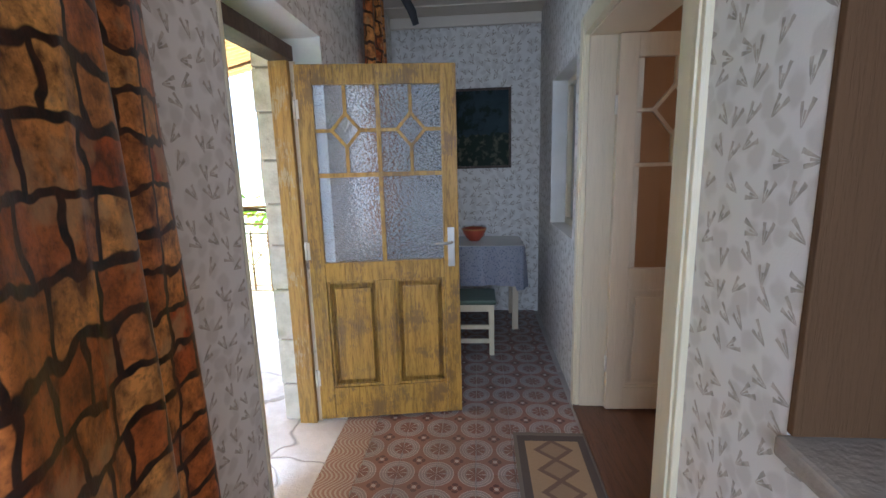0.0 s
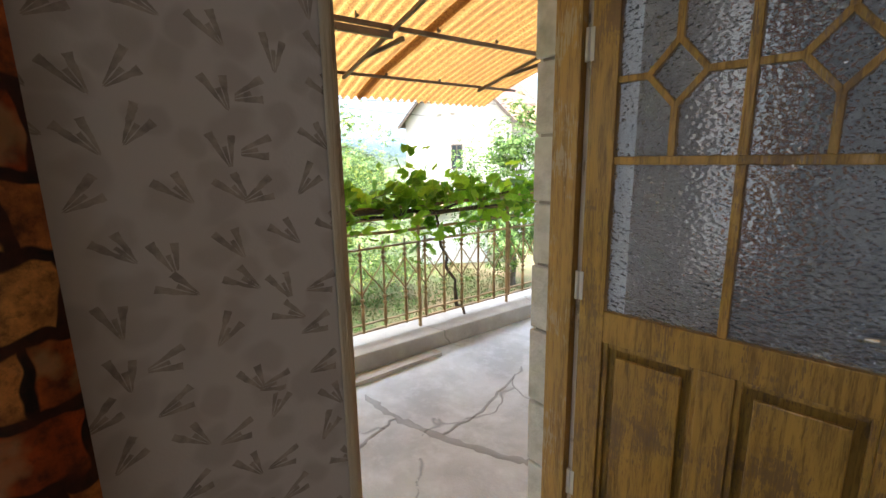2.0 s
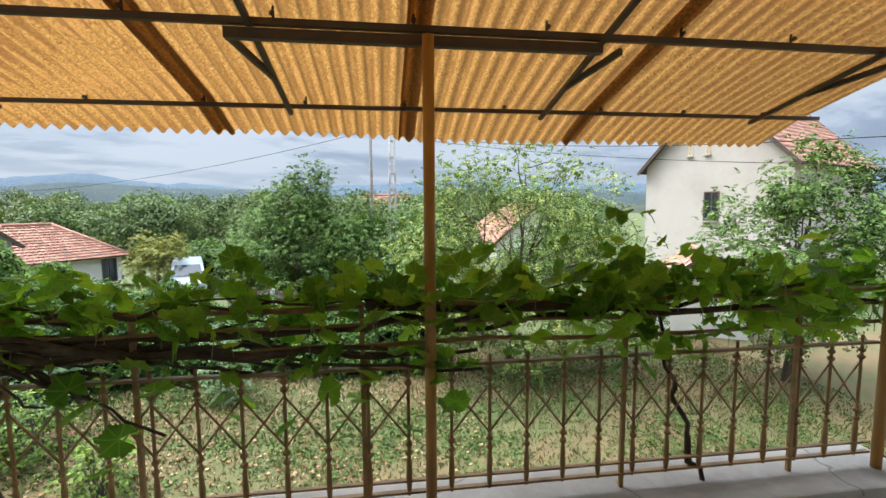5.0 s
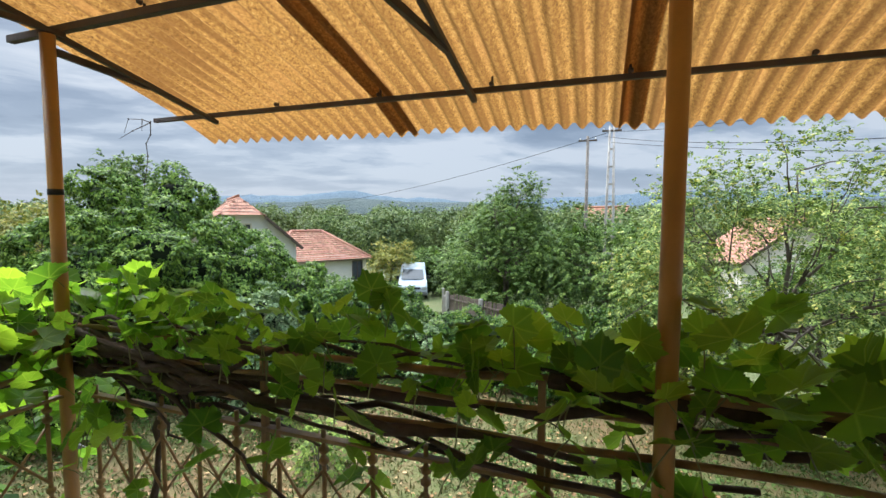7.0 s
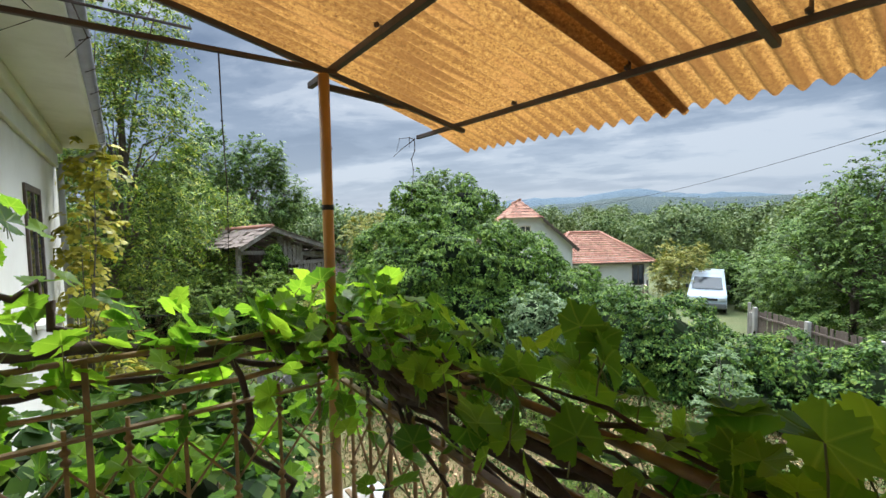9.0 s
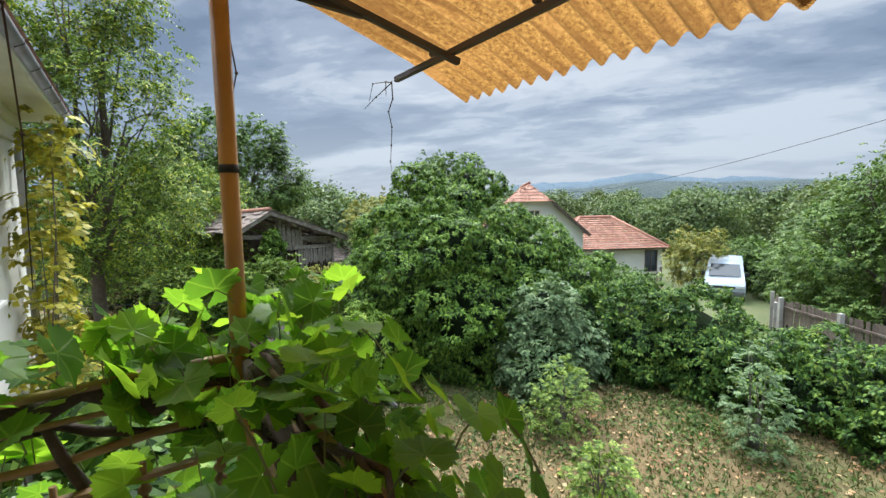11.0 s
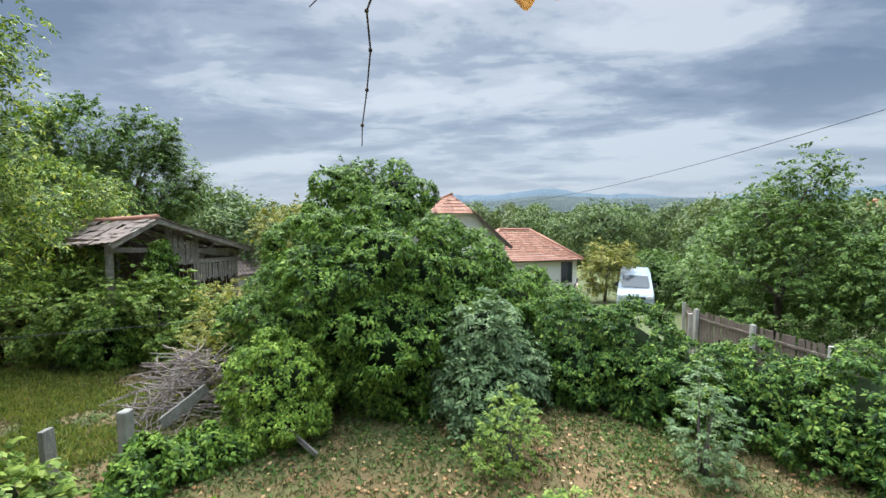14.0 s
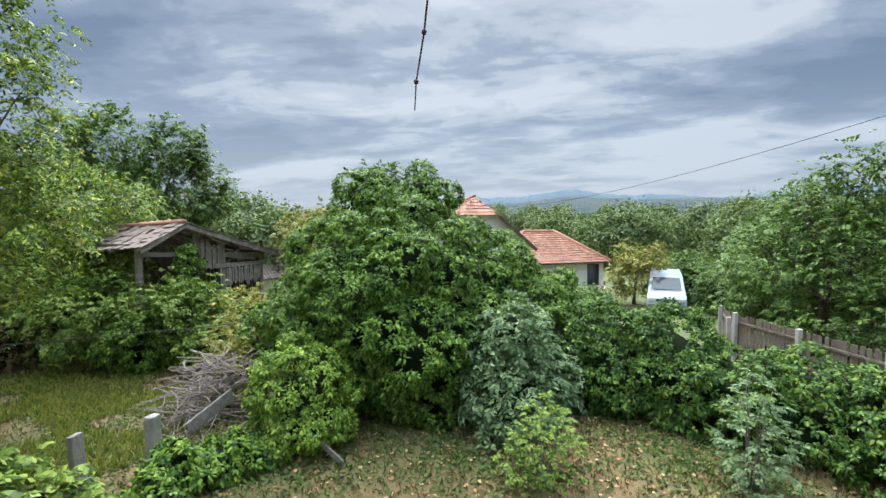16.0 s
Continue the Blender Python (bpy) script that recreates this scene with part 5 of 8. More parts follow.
def house_roof(bm, x0, x1, y0, y1, ze, zr, step=0.34, wide=0.24, hip_run=0.0, hip_drop=1.0):
    """Two slopes of lapped clay tiles, ridge along x; hip_run clips the ridge end at x1 by a small hip."""
    ym = (y0 + y1) / 2
    for s in (0, 1):
        ya, yb = (y0, ym) if s == 0 else (y1, ym)
        slope = Vector((0, yb - ya, zr - ze))
        rows = max(1, int(slope.length / step))
        cols = max(1, int((x1 - x0) / wide))
        for i in range(rows):
            for j in range(cols):
                p = Vector((x0 + (x1 - x0) * (j + 0.5) / cols, 0, 0))
                a = i / rows
                b = (i + 1.15) / rows
                if hip_run and ze + (zr - ze) * (i + 0.5) / rows > zr - hip_drop * (p.x - (x1 - hip_run)) / hip_run:
                    continue
                w2 = (x1 - x0) / cols * 0.48
                lift = 0.05
                za, zb = ze + (zr - ze) * a, ze + (zr - ze) * b
                v = [bm.verts.new(c) for c in ((p.x - w2, ya + (yb - ya) * a, za + lift), (p.x + w2, ya + (yb - ya) * a, za + lift), (p.x + w2, ya + (yb - ya) * b, zb + 0.01), (p.x - w2, ya + (yb - ya) * b, zb + 0.01), (p.x, ya + (yb - ya) * a, za + lift + 0.05))]
                bm.faces.new((v[0], v[4], v[3]))
                bm.faces.new((v[4], v[2], v[3]))
                bm.faces.new((v[4], v[1], v[2]))


def house(name, at, turn, lx, ly, eave, ridge, wall_mat, windows, label, over=0.35, hip=False, tiles=ROOFTILE, hip_run=0.0, hip_drop=1.2):
    """A gabled house, ridge along its own x: walls, tiled roof, verge boards, windows. Windows: face ('+x', '-y', ...), offset, height, width, tall."""
    root = thing(name, at, label, "house", turn=turn)
    hx, hy = lx / 2, ly / 2
    bm = bmesh.new()
    box(bm, -hx, hx, -hy, hy, -0.8, eave)
    vs = {}
    if not hip:
        for sx in (-hx, hx):
            if sx > 0 and hip_run:
                top = ridge - hip_drop * (hip_run - over) / hip_run
                half = hy * (ridge - top) / (ridge - eave)
                bm.faces.new([bm.verts.new(c) for c in ((sx, -hy, eave), (sx, hy, eave), (sx, half, top), (sx, -half, top))])
            else:
                bm.faces.new([bm.verts.new(c) for c in ((sx, -hy, eave), (sx, hy, eave), (sx, 0, ridge))])
    part("wall", bm, wall_mat, root)
    bm = bmesh.new()
    x0, x1 = -hx - over, hx + over
    drop = (ridge - eave) / hy * over
    if hip:
        y0, y1, ze = -hy - over, hy + over, eave - 0.05
        cut = (y1 - y0) / 2
        corners = {"a": (x0, y0, ze), "b": (x1, y0, ze), "c": (x1, y1, ze), "d": (x0, y1, ze), "r": (x0 + cut, 0, ridge), "s": (x1 - cut, 0, ridge)}
        for quad in ("absr", "cdrs", "bcs", "dar"):
            pts = [Vector(corners[q]) for q in quad]
            n_rows = 14
            # courses of tiles from eave to ridge
            left0, right0 = pts[0], pts[1]
            left1, right1 = (pts[3], pts[2]) if len(quad) == 4 else (pts[2], pts[2])
            up = (right0 - left0).cross(left1 - left0).normalized()
            for i in range(n_rows):
                a, b = i / n_rows, (i + 1.1) / n_rows
                la, ra, lb, rb = left0.lerp(left1, a), right0.lerp(right1, a), left0.lerp(left1, min(b, 1)), right0.lerp(right1, min(b, 1))
                cols = max(1, int((ra - la).length / 0.25))
                for j in range(cols):
                    q = [la.lerp(ra, j / cols) + up * 0.05, la.lerp(ra, (j + 0.96) / cols) + up * 0.05, lb.lerp(rb, (j + 0.96) / cols), lb.lerp(rb, j / cols)]
                    m = la.lerp(ra, (j + 0.48) / cols) + up * 0.09
                    v = [bm.verts.new(c) for c in (*q, m)]
                    bm.faces.new((v[0], v[4], v[3]))
                    bm.faces.new((v[4], v[2], v[3]))
                    bm.faces.new((v[4], v[1], v[2]))
        roof = part("roof", bm, ROOFTILE, root, "orange clay tile roof")
        bm = bmesh.new()
        for p, q in (("r", "s"), ("a", "r"), ("d", "r"), ("b", "s"), ("c", "s")):
            tube(bm, [Vector(corners[p]) + Vector((0, 0, 0.05)), Vector(corners[q]) + Vector((0, 0, 0.05))], 0.1, 8)
        part("ridge_tiles", bm, ROOFTILE, roof)
        bm = bmesh.new()
        v = [bm.verts.new((x, y, ze - 0.05)) for x, y in ((x0, y0), (x1, y0), (x1, y1), (x0, y1))]
        bm.faces.new(v)
        part("soffit", bm, DARK_WOOD, roof)
    else:
        house_roof(bm, x0, x1, -hy - over, hy + over, eave - drop, ridge, hip_run=hip_run, hip_drop=hip_drop)
        if hip_run:
            # the small hip that clips the gable's tip, in courses of tiles
            rows = 6
            for i in range(rows):
                u0, u1 = i / rows, min((i + 1.15) / rows, 1.0)
                wide_at = [(hy + over) * hip_drop / (ridge - eave + drop) * (1 - u) for u in (u0, u1)]
                cols = max(1, int(2 * wide_at[0] / 0.24))
                for j in range(cols):
                    f0, f1 = -1 + 2 * j / cols, -1 + 2 * (j + 0.95) / cols
                    xa, xb = x1 - hip_run * u0, x1 - hip_run * u1
                    za, zb = ridge - hip_drop * (1 - u0) + 0.06, ridge - hip_drop * (1 - u1) + 0.02
                    v = [bm.verts.new(c) for c in ((xa, f0 * wide_at[0], za), (xa, f1 * wide_at[0], za), (xb, f1 * wide_at[1], zb), (xb, f0 * wide_at[1], zb))]
                    bm.faces.new(v)
        roof = part("roof", bm, tiles, root, "clay tile roof")
        bm = bmesh.new()
        tube(bm, [(x0, 0, ridge + 0.06), (x1 - hip_run, 0, ridge + 0.06)], 0.1, 8)
        part("ridge_tiles", bm, ROOFTILE, roof)
        for sx in (x0, x1):
            for s in (-1, 1):
                bm = bmesh.new()
                p, q = Vector((sx, s * (hy + over), eave - drop - 0.06)), Vector((sx, 0, ridge - 0.06))
                if sx > 0 and hip_run:
                    q = p.lerp(q, 1 - hip_drop / (ridge - eave + drop))
                d = q - p
                box(bm, 0, d.length, -0.02, 0.02, -0.09, 0.09, 0, Matrix.Translation(p) @ Matrix.Rotation(math.radians(90 if d.y > 0 else -90), 4, "Z") @ Matrix.Rotation(-math.atan2(d.z, abs(d.y)), 4, "Y"))
                part("verge_board", bm, DARK_WOOD, roof)
        bm = bmesh.new()
        for s in (-1, 1):
            clip = 1 - hip_drop / (ridge - eave + drop) if hip_run else 1.0
            ys, zs = s * (hy + over), eave - drop - 0.03
            v = [bm.verts.new(c) for c in ((x0, ys, zs), (x1, ys, zs), (x1, ys * (1 - clip), zs + (ridge - 0.03 - zs) * clip), (x1 - hip_run, 0, ridge - 0.03), (x0, 0, ridge - 0.03))]
            bm.faces.new(v if hip_run else [v[0], v[1], v[3], v[4]])
            if not hip_run:
                bm.verts.remove(v[2])
        part("roof_boards", bm, DARK_WOOD, roof)
    for face, off, z, wd, tall in windows:
        turn_w = {"+x": 0, "+y": 90, "-x": 180, "-y": 270}[face]
        dist = hx if "x" in face else hy
        m = Matrix.Rotation(radians(turn_w), 4, "Z") @ Matrix.Translation((dist, off, z))
        bm = bmesh.new()
        for a0, a1, b0, b1 in ((-wd / 2, -wd / 2 + 0.07, 0, tall), (wd / 2 - 0.07, wd / 2, 0, tall), (-0.03, 0.03, 0.07, tall - 0.07), (-wd / 2 + 0.07, wd / 2 - 0.07, 0, 0.07), (-wd / 2 + 0.07, wd / 2 - 0.07, tall - 0.07, tall)):
            box(bm, -0.05, 0.03, a0, a1, b0, b1, 0.005, m)
        fr = part("window", bm, DARK_WOOD if wd > 0.75 else CREAM_WOOD, root)
        bm = bmesh.new()
        box(bm, -0.03, 0.006, -wd / 2 + 0.02, wd / 2 - 0.02, 0.02, tall - 0.02, 0, m)
        part("pane", bm, VAN_GLASS, fr, "dark window pane")
        bm = bmesh.new()
        box(bm, 0.0, 0.1, -wd / 2 - 0.06, wd / 2 + 0.06, -0.06, -0.005, 0.01, m)
        part("sill", bm, wall_mat, fr)
    return root



BARNTILE = m_plain("barn_tile", (0.17, 0.125, 0.1), 0.95, 0.35, 5, 0.5, dirt=(0.09, 0.08, 0.065), dirt_amount=0.6)
OLD_RENDER = m_plain("old_render", (0.5, 0.45, 0.39), 0.95, 0.1, 0.8, 0.3, dirt=(0.36, 0.31, 0.25), dirt_amount=0.5)
house("cottage", (-24.9, -20.6, -3.5), 50, 7.0, 6.2, 3.6, 6.4, WHITE_HOUSE, [("+x", -0.9, 3.9, 0.7, 0.9), ("+x", 0.2, 3.9, 0.7, 0.9)], "white half-hipped cottage with orange tiled roof", hip_run=1.5, hip_drop=1.15)
house("outbuilding", (-30.5, -19.1, -3.6), -30, 7.4, 5.0, 2.2, 4.2, WHITE_HOUSE, [("+y", 2.9, 0.5, 0.9, 1.5)], "low white outbuilding with orange hipped tile roof", hip=True)
house("village_house", (-23.9, 22.9, -3.4), -66, 9.5, 7.2, 7.2, 10.9, OLD_RENDER, [("+x", 0.1, 4.2, 0.78, 1.5), ("+x", -1.1, 7.6, 0.24, 0.65), ("+x", -0.2, 7.6, 0.24, 0.65)], "tall cream village house with orange tiled roof")
house("shed", (-17.0, 14.2, -3.3), -32, 4.0, 3.0, 2.1, 3.1, FACADE, [], "small lean-to shed with tiled roof")
house("village_house", (-36.0, 12.5, -3.8), 10, 6.0, 6.0, 3.0, 5.4, WHITE_HOUSE, [("+x", 0.0, 1.0, 0.8, 1.2)], "low house with an orange tiled roof among trees")
house("village_house", (-15.5, -34.0, -5.7), 10, 8.0, 6.5, 3.6, 6.2, FACADE, [], "old house with a pale weathered tile roof", tiles=BARNTILE)
house("village_house", (-46.0, 2.0, -3.9), 60, 5.0, 4.5, 4.2, 6.6, DARK_WOOD, [], "dark wooden gable among the trees")


def build_barn():
    """A derelict timber barn: uneven sagging roof, open dark front, slatted upper corner."""
    root = thing("barn", (-7.09, -17.9, -3.05), "derelict timber barn with sagging tile roof", "barn", turn=26.6)
    L, rz = 4.2, 4.5
    feet = ((1.5, 3.78), (-4.3, 3.24))

    def timber(name, p, q, w, h, mat):
        p, q = Vector(p), Vector(q)
        d = q - p
        bm = bmesh.new()
        box(bm, 0, d.length, -w, w, -h, h, 0.01, Matrix.Translation(p) @ d.to_track_quat("X", "Z").to_matrix().to_4x4())
        part(name, bm, mat, root)

    def under(x):
        xe, ze = feet[0] if x > 0 else feet[1]
        return rz - (rz - ze) * x / xe

    for x in (1.3, -0.85, -2.0, -4.0):
        for y in (0, -L):
            timber("post", (x, y, -0.2), (x, y, under(x) - 0.08), 0.08, 0.08, GREY_BOARD)
    for x in (1.3, -4.0):
        timber("plate_beam", (x, 0.35, under(x) - 0.02), (x, -L, under(x) - 0.02), 0.08, 0.08, DARK_WOOD)
    timber("tie_beam", (1.4, 0.02, 3.6), (-4.2, 0.02, 3.2), 0.07, 0.08, GREY_BOARD)
    timber("rail", (-1.5, 0.1, 2.94), (-4.25, 0.1, 2.86), 0.06, 0.08, GREY_BOARD)
    timber("rail", (-2.0, 0.06, 3.3), (-3.6, 0.06, 3.05), 0.04, 0.05, GREY_BOARD)
    timber("brace", (-2.1, 0.0, 2.95), (-2.9, 0.0, 3.5), 0.05, 0.05, DARK_WOOD)
    r = random.Random(3)
    for i in range(11):
        x = -0.95 - i * 0.105
        lean = r.uniform(-0.06, 0.06)
        timber("slat", (x, 0.12, 2.78 + r.uniform(0, 0.12)), (x + lean, 0.12, under(x) - r.uniform(0.2, 0.32)), 0.012, 0.045, GREY_BOARD)
    for i in range(22):
        x = -1.75 - i * 0.1
        timber("slat", (x, 0.18, 2.0 + r.uniform(0, 0.25)), (x + r.uniform(-0.04, 0.04), 0.18, 2.82 + r.uniform(-0.05, 0.04)), 0.012, 0.042, GREY_BOARD)
    for i in range(26):
        x = 1.4 - i * 0.22
        timber("board", (x, -L + 0.05, 0), (x, -L + 0.05, under(x) - 0.1), 0.012, 0.105, DARK_WOOD)
    for i in range(17):
        timber("board", (-4.05, -0.15 - i * 0.24, 0), (-4.05, -0.15 - i * 0.24, 3.1), 0.105, 0.012, DARK_WOOD)
    for xe, ze in feet:
        q = Vector((0, 0.5, rz))
        out = 1.08
        p = Vector((xe * out, 0.5, rz - (rz - ze) * out))
        timber("rafter", p, q, 0.05, 0.08, GREY_BOARD)
        timber("rafter", p - Vector((0, 1.4, 0.02)), q - Vector((0, 1.4, 0.02)), 0.05, 0.06, DARK_WOOD)
        bm = bmesh.new()
        rows = max(5, int((q - p).length / 0.3))

        def sag(u, v):
            return -0.2 * math.sin(math.pi * v) * (1 - abs(u - 0.5)) + r.uniform(-0.03, 0.035)
        for i in range(rows):
            for j in range(20):
                if r.random() < (0.1 if xe > 0 else 0.05):
                    continue
                u0, u1, v = i / rows, (i + 1.25) / rows, j / 20
                y0, y1 = 0.6 - j * 0.26, 0.6 - (j + 0.93) * 0.26
                tilt = r.uniform(-0.05, 0.05)
                c = [p.lerp(q, u0), p.lerp(q, u1)]
                za, zb = c[0].z + 0.14 + sag(u0, v), c[1].z + 0.11 + sag(u1, v)
                top = [bm.verts.new(k) for k in ((c[0].x, y0 + tilt, za), (c[0].x, y1 + tilt, za), (c[1].x, y1, zb), (c[1].x, y0, zb))]
                low = [bm.verts.new(v2.co - Vector((0, 0, 0.02))) for v2 in top]
                bm.faces.new(top)
                bm.faces.new(low[::-1])
                for e in range(4):
                    bm.faces.new((top[e], low[e], low[(e + 1) % 4], top[(e + 1) % 4]))
        part("roof", bm, BARNTILE, root, "weathered grey-brown tiles, some slipped")
    bm = bmesh.new()
    tube(bm, [(0, 0.55, rz + 0.14), (0, -1.6, rz + 0.04), (0, -3, rz - 0.02), (0, -L - 0.4, rz + 0.08)], 0.09, 8)
    part("ridge_tiles", bm, ROOFTILE, root)
    for i in range(7):
        x = -1.9 - i * 0.28
        timber("loose_board", (x, r.uniform(-0.4, 0.1), r.uniform(3.0, 3.3)), (x - r.uniform(0.6, 1.2), r.uniform(-0.4, 0.2), r.uniform(3.0, 3.5)), 0.02, 0.035, GREY_BOARD)


build_barn()
bush("ivy_cluster", foot(-7.45, -17.6), [(0, 0, 2.6, 0.38, 0.3, 1.15), (0.2, 0.1, 1.4, 0.8, 0.6, 1.2), (1.6, 0.9, 0.8, 1.1, 0.8, 1.0)], IVY, "ivy climbing the front of the barn", 0.11, 40, 10, 0.09, "ivy", True, 0.3, 0.55, 0, seed=33, knobs=(3.0, 0.12, 0.24))


def build_van():
    """A white delivery van seen from the front, parked on the lane."""
    x, y = -27.6, -9.1
    root = thing("van", (x, y, ground_z(x, y)), "white panel van parked on the lane", "van", turn=22)
    # length runs along -x, the nose towards +x
    prof = [(0.0, 0.35), (0.02, 0.75), (0.12, 0.98), (0.75, 1.12), (1.55, 1.82), (1.9, 1.95), (4.6, 1.98), (4.75, 1.8), (4.8, 0.4)]
    bm = bmesh.new()
    rows = []
    for s, inset in ((-1, 0.0), (-0.94, 0.0), (0.94, 0.0), (1, 0.0)):
        row = []
        for px, pz in prof:
            tuck = 0.16 * max(0, (pz - 1.0)) if abs(s) == 1 else 0.1 * max(0, (pz - 1.0))
            edge = 0.06 if abs(s) == 1 else 0.0
            row.append(bm.verts.new((-px - (edge if px < 1 else 0), s * 0.93 * (1 - tuck), pz - (edge * 0.7 if pz > 1.7 else 0))))
        rows.append(row)
    for a, b in zip(rows, rows[1:]):
        for i in range(len(prof) - 1):
            bm.faces.new((a[i], a[i + 1], b[i + 1], b[i])).smooth = True
    bm.faces.new(rows[0][::-1])
    bm.faces.new(rows[-1])
    body = part("body", bm, VAN_PAINT, root)
    bm = bmesh.new()
    v = [bm.verts.new(c) for c in ((-0.85, -0.74, 1.235), (-0.85, 0.74, 1.235), (-1.5, 0.66, 1.805), (-1.5, -0.66, 1.805))]
    for q in v:
        q.co += Vector((0.03, 0, 0.02))
    bm.faces.new(v)
    part("windscreen", bm, VAN_GLASS, root, "dark windscreen")
    for s in (-1, 1):
        bm = bmesh.new()
        box(bm, -0.1, 0.03, s * 0.72 - 0.15, s * 0.72 + 0.15, 0.72, 0.9, 0.03)
        part("headlight", bm, GLASS_LIGHT, root, "clear headlight")
        bm = bmesh.new()
        box(bm, -1.25, -1.15, s * 1.0 - 0.08, s * 1.0 + 0.08, 1.2, 1.42, 0.03)
        part("mirror", bm, RUBBER, root, "black wing mirror")
        bm = bmesh.new()
        v = [bm.verts.new((a, s * 0.925 * (1 - 0.16 * (b - 1.0)) + s * 0.012, b)) for a, b in ((-1.15, 1.2), (-2.2, 1.2), (-2.15, 1.72), (-1.62, 1.72))]
        bm.faces.new(v if s > 0 else v[::-1])
        part("side_window", bm, VAN_GLASS, root, "dark side window")
        for wx in (-0.85, -3.9):
            bm = bmesh.new()
            tube(bm, [(wx, s * 0.78, 0.31), (wx, s * 0.94, 0.31)], 0.31, 20)
            wh = part("wheel", bm, RUBBER, root)
            bm = bmesh.new()
            tube(bm, [(wx, s * 0.93, 0.31), (wx, s * 0.95, 0.31)], 0.18, 16)
            part("rim", bm, CHROME, wh)
    bm = bmesh.new()
    box(bm, -0.12, 0.06, -0.9, 0.9, 0.3, 0.58, 0.06)
    part("bumper", bm, m_plain("bumper_grey", (0.12, 0.12, 0.125), 0.6), root, "dark grey bumper")
    bm = bmesh.new()
    box(bm, -0.05, 0.035, -0.5, 0.5, 0.72, 0.84, 0.02)
    part("grille", bm, RUBBER, root, "black grille")


GLASS_LIGHT = m_plain("lamp_glass", (0.6, 0.62, 0.63), 0.15, 0.05, 4, 0.0)
build_van()


def picket_fence(name, p, q, h, mat, label, gap=0.13, wide=0.055, posts=None):
    root = thing(name, (p[0], p[1], ground_z(*p)), label, "fence", turn=math.degrees(math.atan2(q[1] - p[1], q[0] - p[0])))
    ln = math.hypot(q[0] - p[0], q[1] - p[1])
    fall = ground_z(*q) - ground_z(*p)
    r = random.Random(int(ln * 10))
    n = int(ln / gap)
    base = bmesh.new()
    box(base, -wide, wide, -0.01, 0.01, 0.05, h, 0.004)
    first = part("picket", base, mat, root)
    for i in range(1, n):
        ob = first.copy()
        scene.collection.objects.link(ob)
        ob.matrix_basis = pose(i * gap, 0, fall * i / n + r.uniform(-0.05, 0.03), 0, r.uniform(-2.5, 2.5), 0)
    for z in (0.3, h - 0.25):
        bm = bmesh.new()
        box(bm, 0, ln, -0.05, -0.012, z, z + 0.07, 0.004)
        part("rail", bm, mat, root)
    for i in range(int(ln / 2.2) + 1):
        bm = bmesh.new()
        box(bm, i * 2.2 - 0.06, i * 2.2 + 0.06, -0.17, -0.05, -0.2, h + 0.1, 0.01)
        part("post", bm, posts or mat, root)


picket_fence("board_fence", (-19.9, -4.1), (-16.6, 0.6), 1.62, FENCE_BOARD, "dark weathered board fence", 0.125, 0.058, KERB)
picket_fence("board_fence", (-16.5, 0.8), (-15.9, 6.0), 1.6, FENCE_BOARD, "dark weathered board fence", 0.125, 0.058, KERB)
picket_fence("board_fence", (-22.6, -5.2), (-20.0, -4.2), 1.45, FENCE_BOARD, "dark weathered board fence", 0.125, 0.058, KERB)
picket_fence("lane_fence", (-23.0, -10.6), (-29.5, -13.6), 1.0, GREY_BOARD, "pale slatted fence along the lane", 0.16, 0.05)
picket_fence("lane_fence", (-38.0, -13.5), (-40.5, -9.0), 1.3, GREY_BOARD, "grey board gate at the end of the lane", 0.2, 0.09)
# an upright pink fence panel by the lane
bm = bmesh.new()
box(bm, -0.8, 0.8, -0.03, 0.03, 0, 1.15, 0.01)
ob = part("metal_sheet", bm, m_plain("pink_panel", (0.5, 0.33, 0.27), 0.8))
ob.matrix_world = pose(-27.2, -12.35, -3.55, 0, 0, 24)
tagged(ob, "faded pink fence panel standing by the lane", "metal sheet")


def pole(at, h, mat, label, lattice=False):
    root = thing("utility_pole", at, label, "utility pole", "utility poles")
    bm = bmesh.new()
    if lattice:
        for s in (-1, 1):
            tube(bm, [(0, s * 0.32, 0), (0, s * 0.12, h)], [0.1, 0.07], 8)
        for i in range(9):
            z = 0.8 + i * (h - 1.2) / 9
            w = 0.32 - 0.2 * z / h
            box(bm, -0.05, 0.05, -w, w, z, z + 0.12)
    else:
        tube(bm, [(0, 0, 0), (0, 0, h)], [0.14, 0.09], 10)
    part("pole", bm, mat, root)
    bm = bmesh.new()
    box(bm, -0.06, 0.06, -0.6, 0.6, h - 0.35, h - 0.25, 0.01)
    part("crossarm", bm, DARK_WOOD, root)
    for y in (-0.5, 0.0, 0.5):
        bm = bmesh.new()
        lathe(bm, [(0.02, 0), (0.05, 0.03), (0.035, 0.07), (0.05, 0.1), (0.0, 0.15)], 10, (0, y, h - 0.25))
        part("insulator", bm, PLASTER, root)
    return root


POLE = (-33.0, 2.6, -3.75)
pole(POLE, 11.4, KERB, "twin-legged concrete utility pole", True)
pole((-34.0, 1.1, -3.75), 11.0, GREY_BOARD, "slim wooden utility pole")


def wire(p, q, sag, rad=0.012, name="overhead_cable"):
    bm = bmesh.new()
    tube(bm, bend(p, q, sag, 0, 20), rad, 5)
    ob = part(name, bm, RUBBER)
    tagged(ob, "black overhead cable hung between utility poles", "cable", "overhead cables")


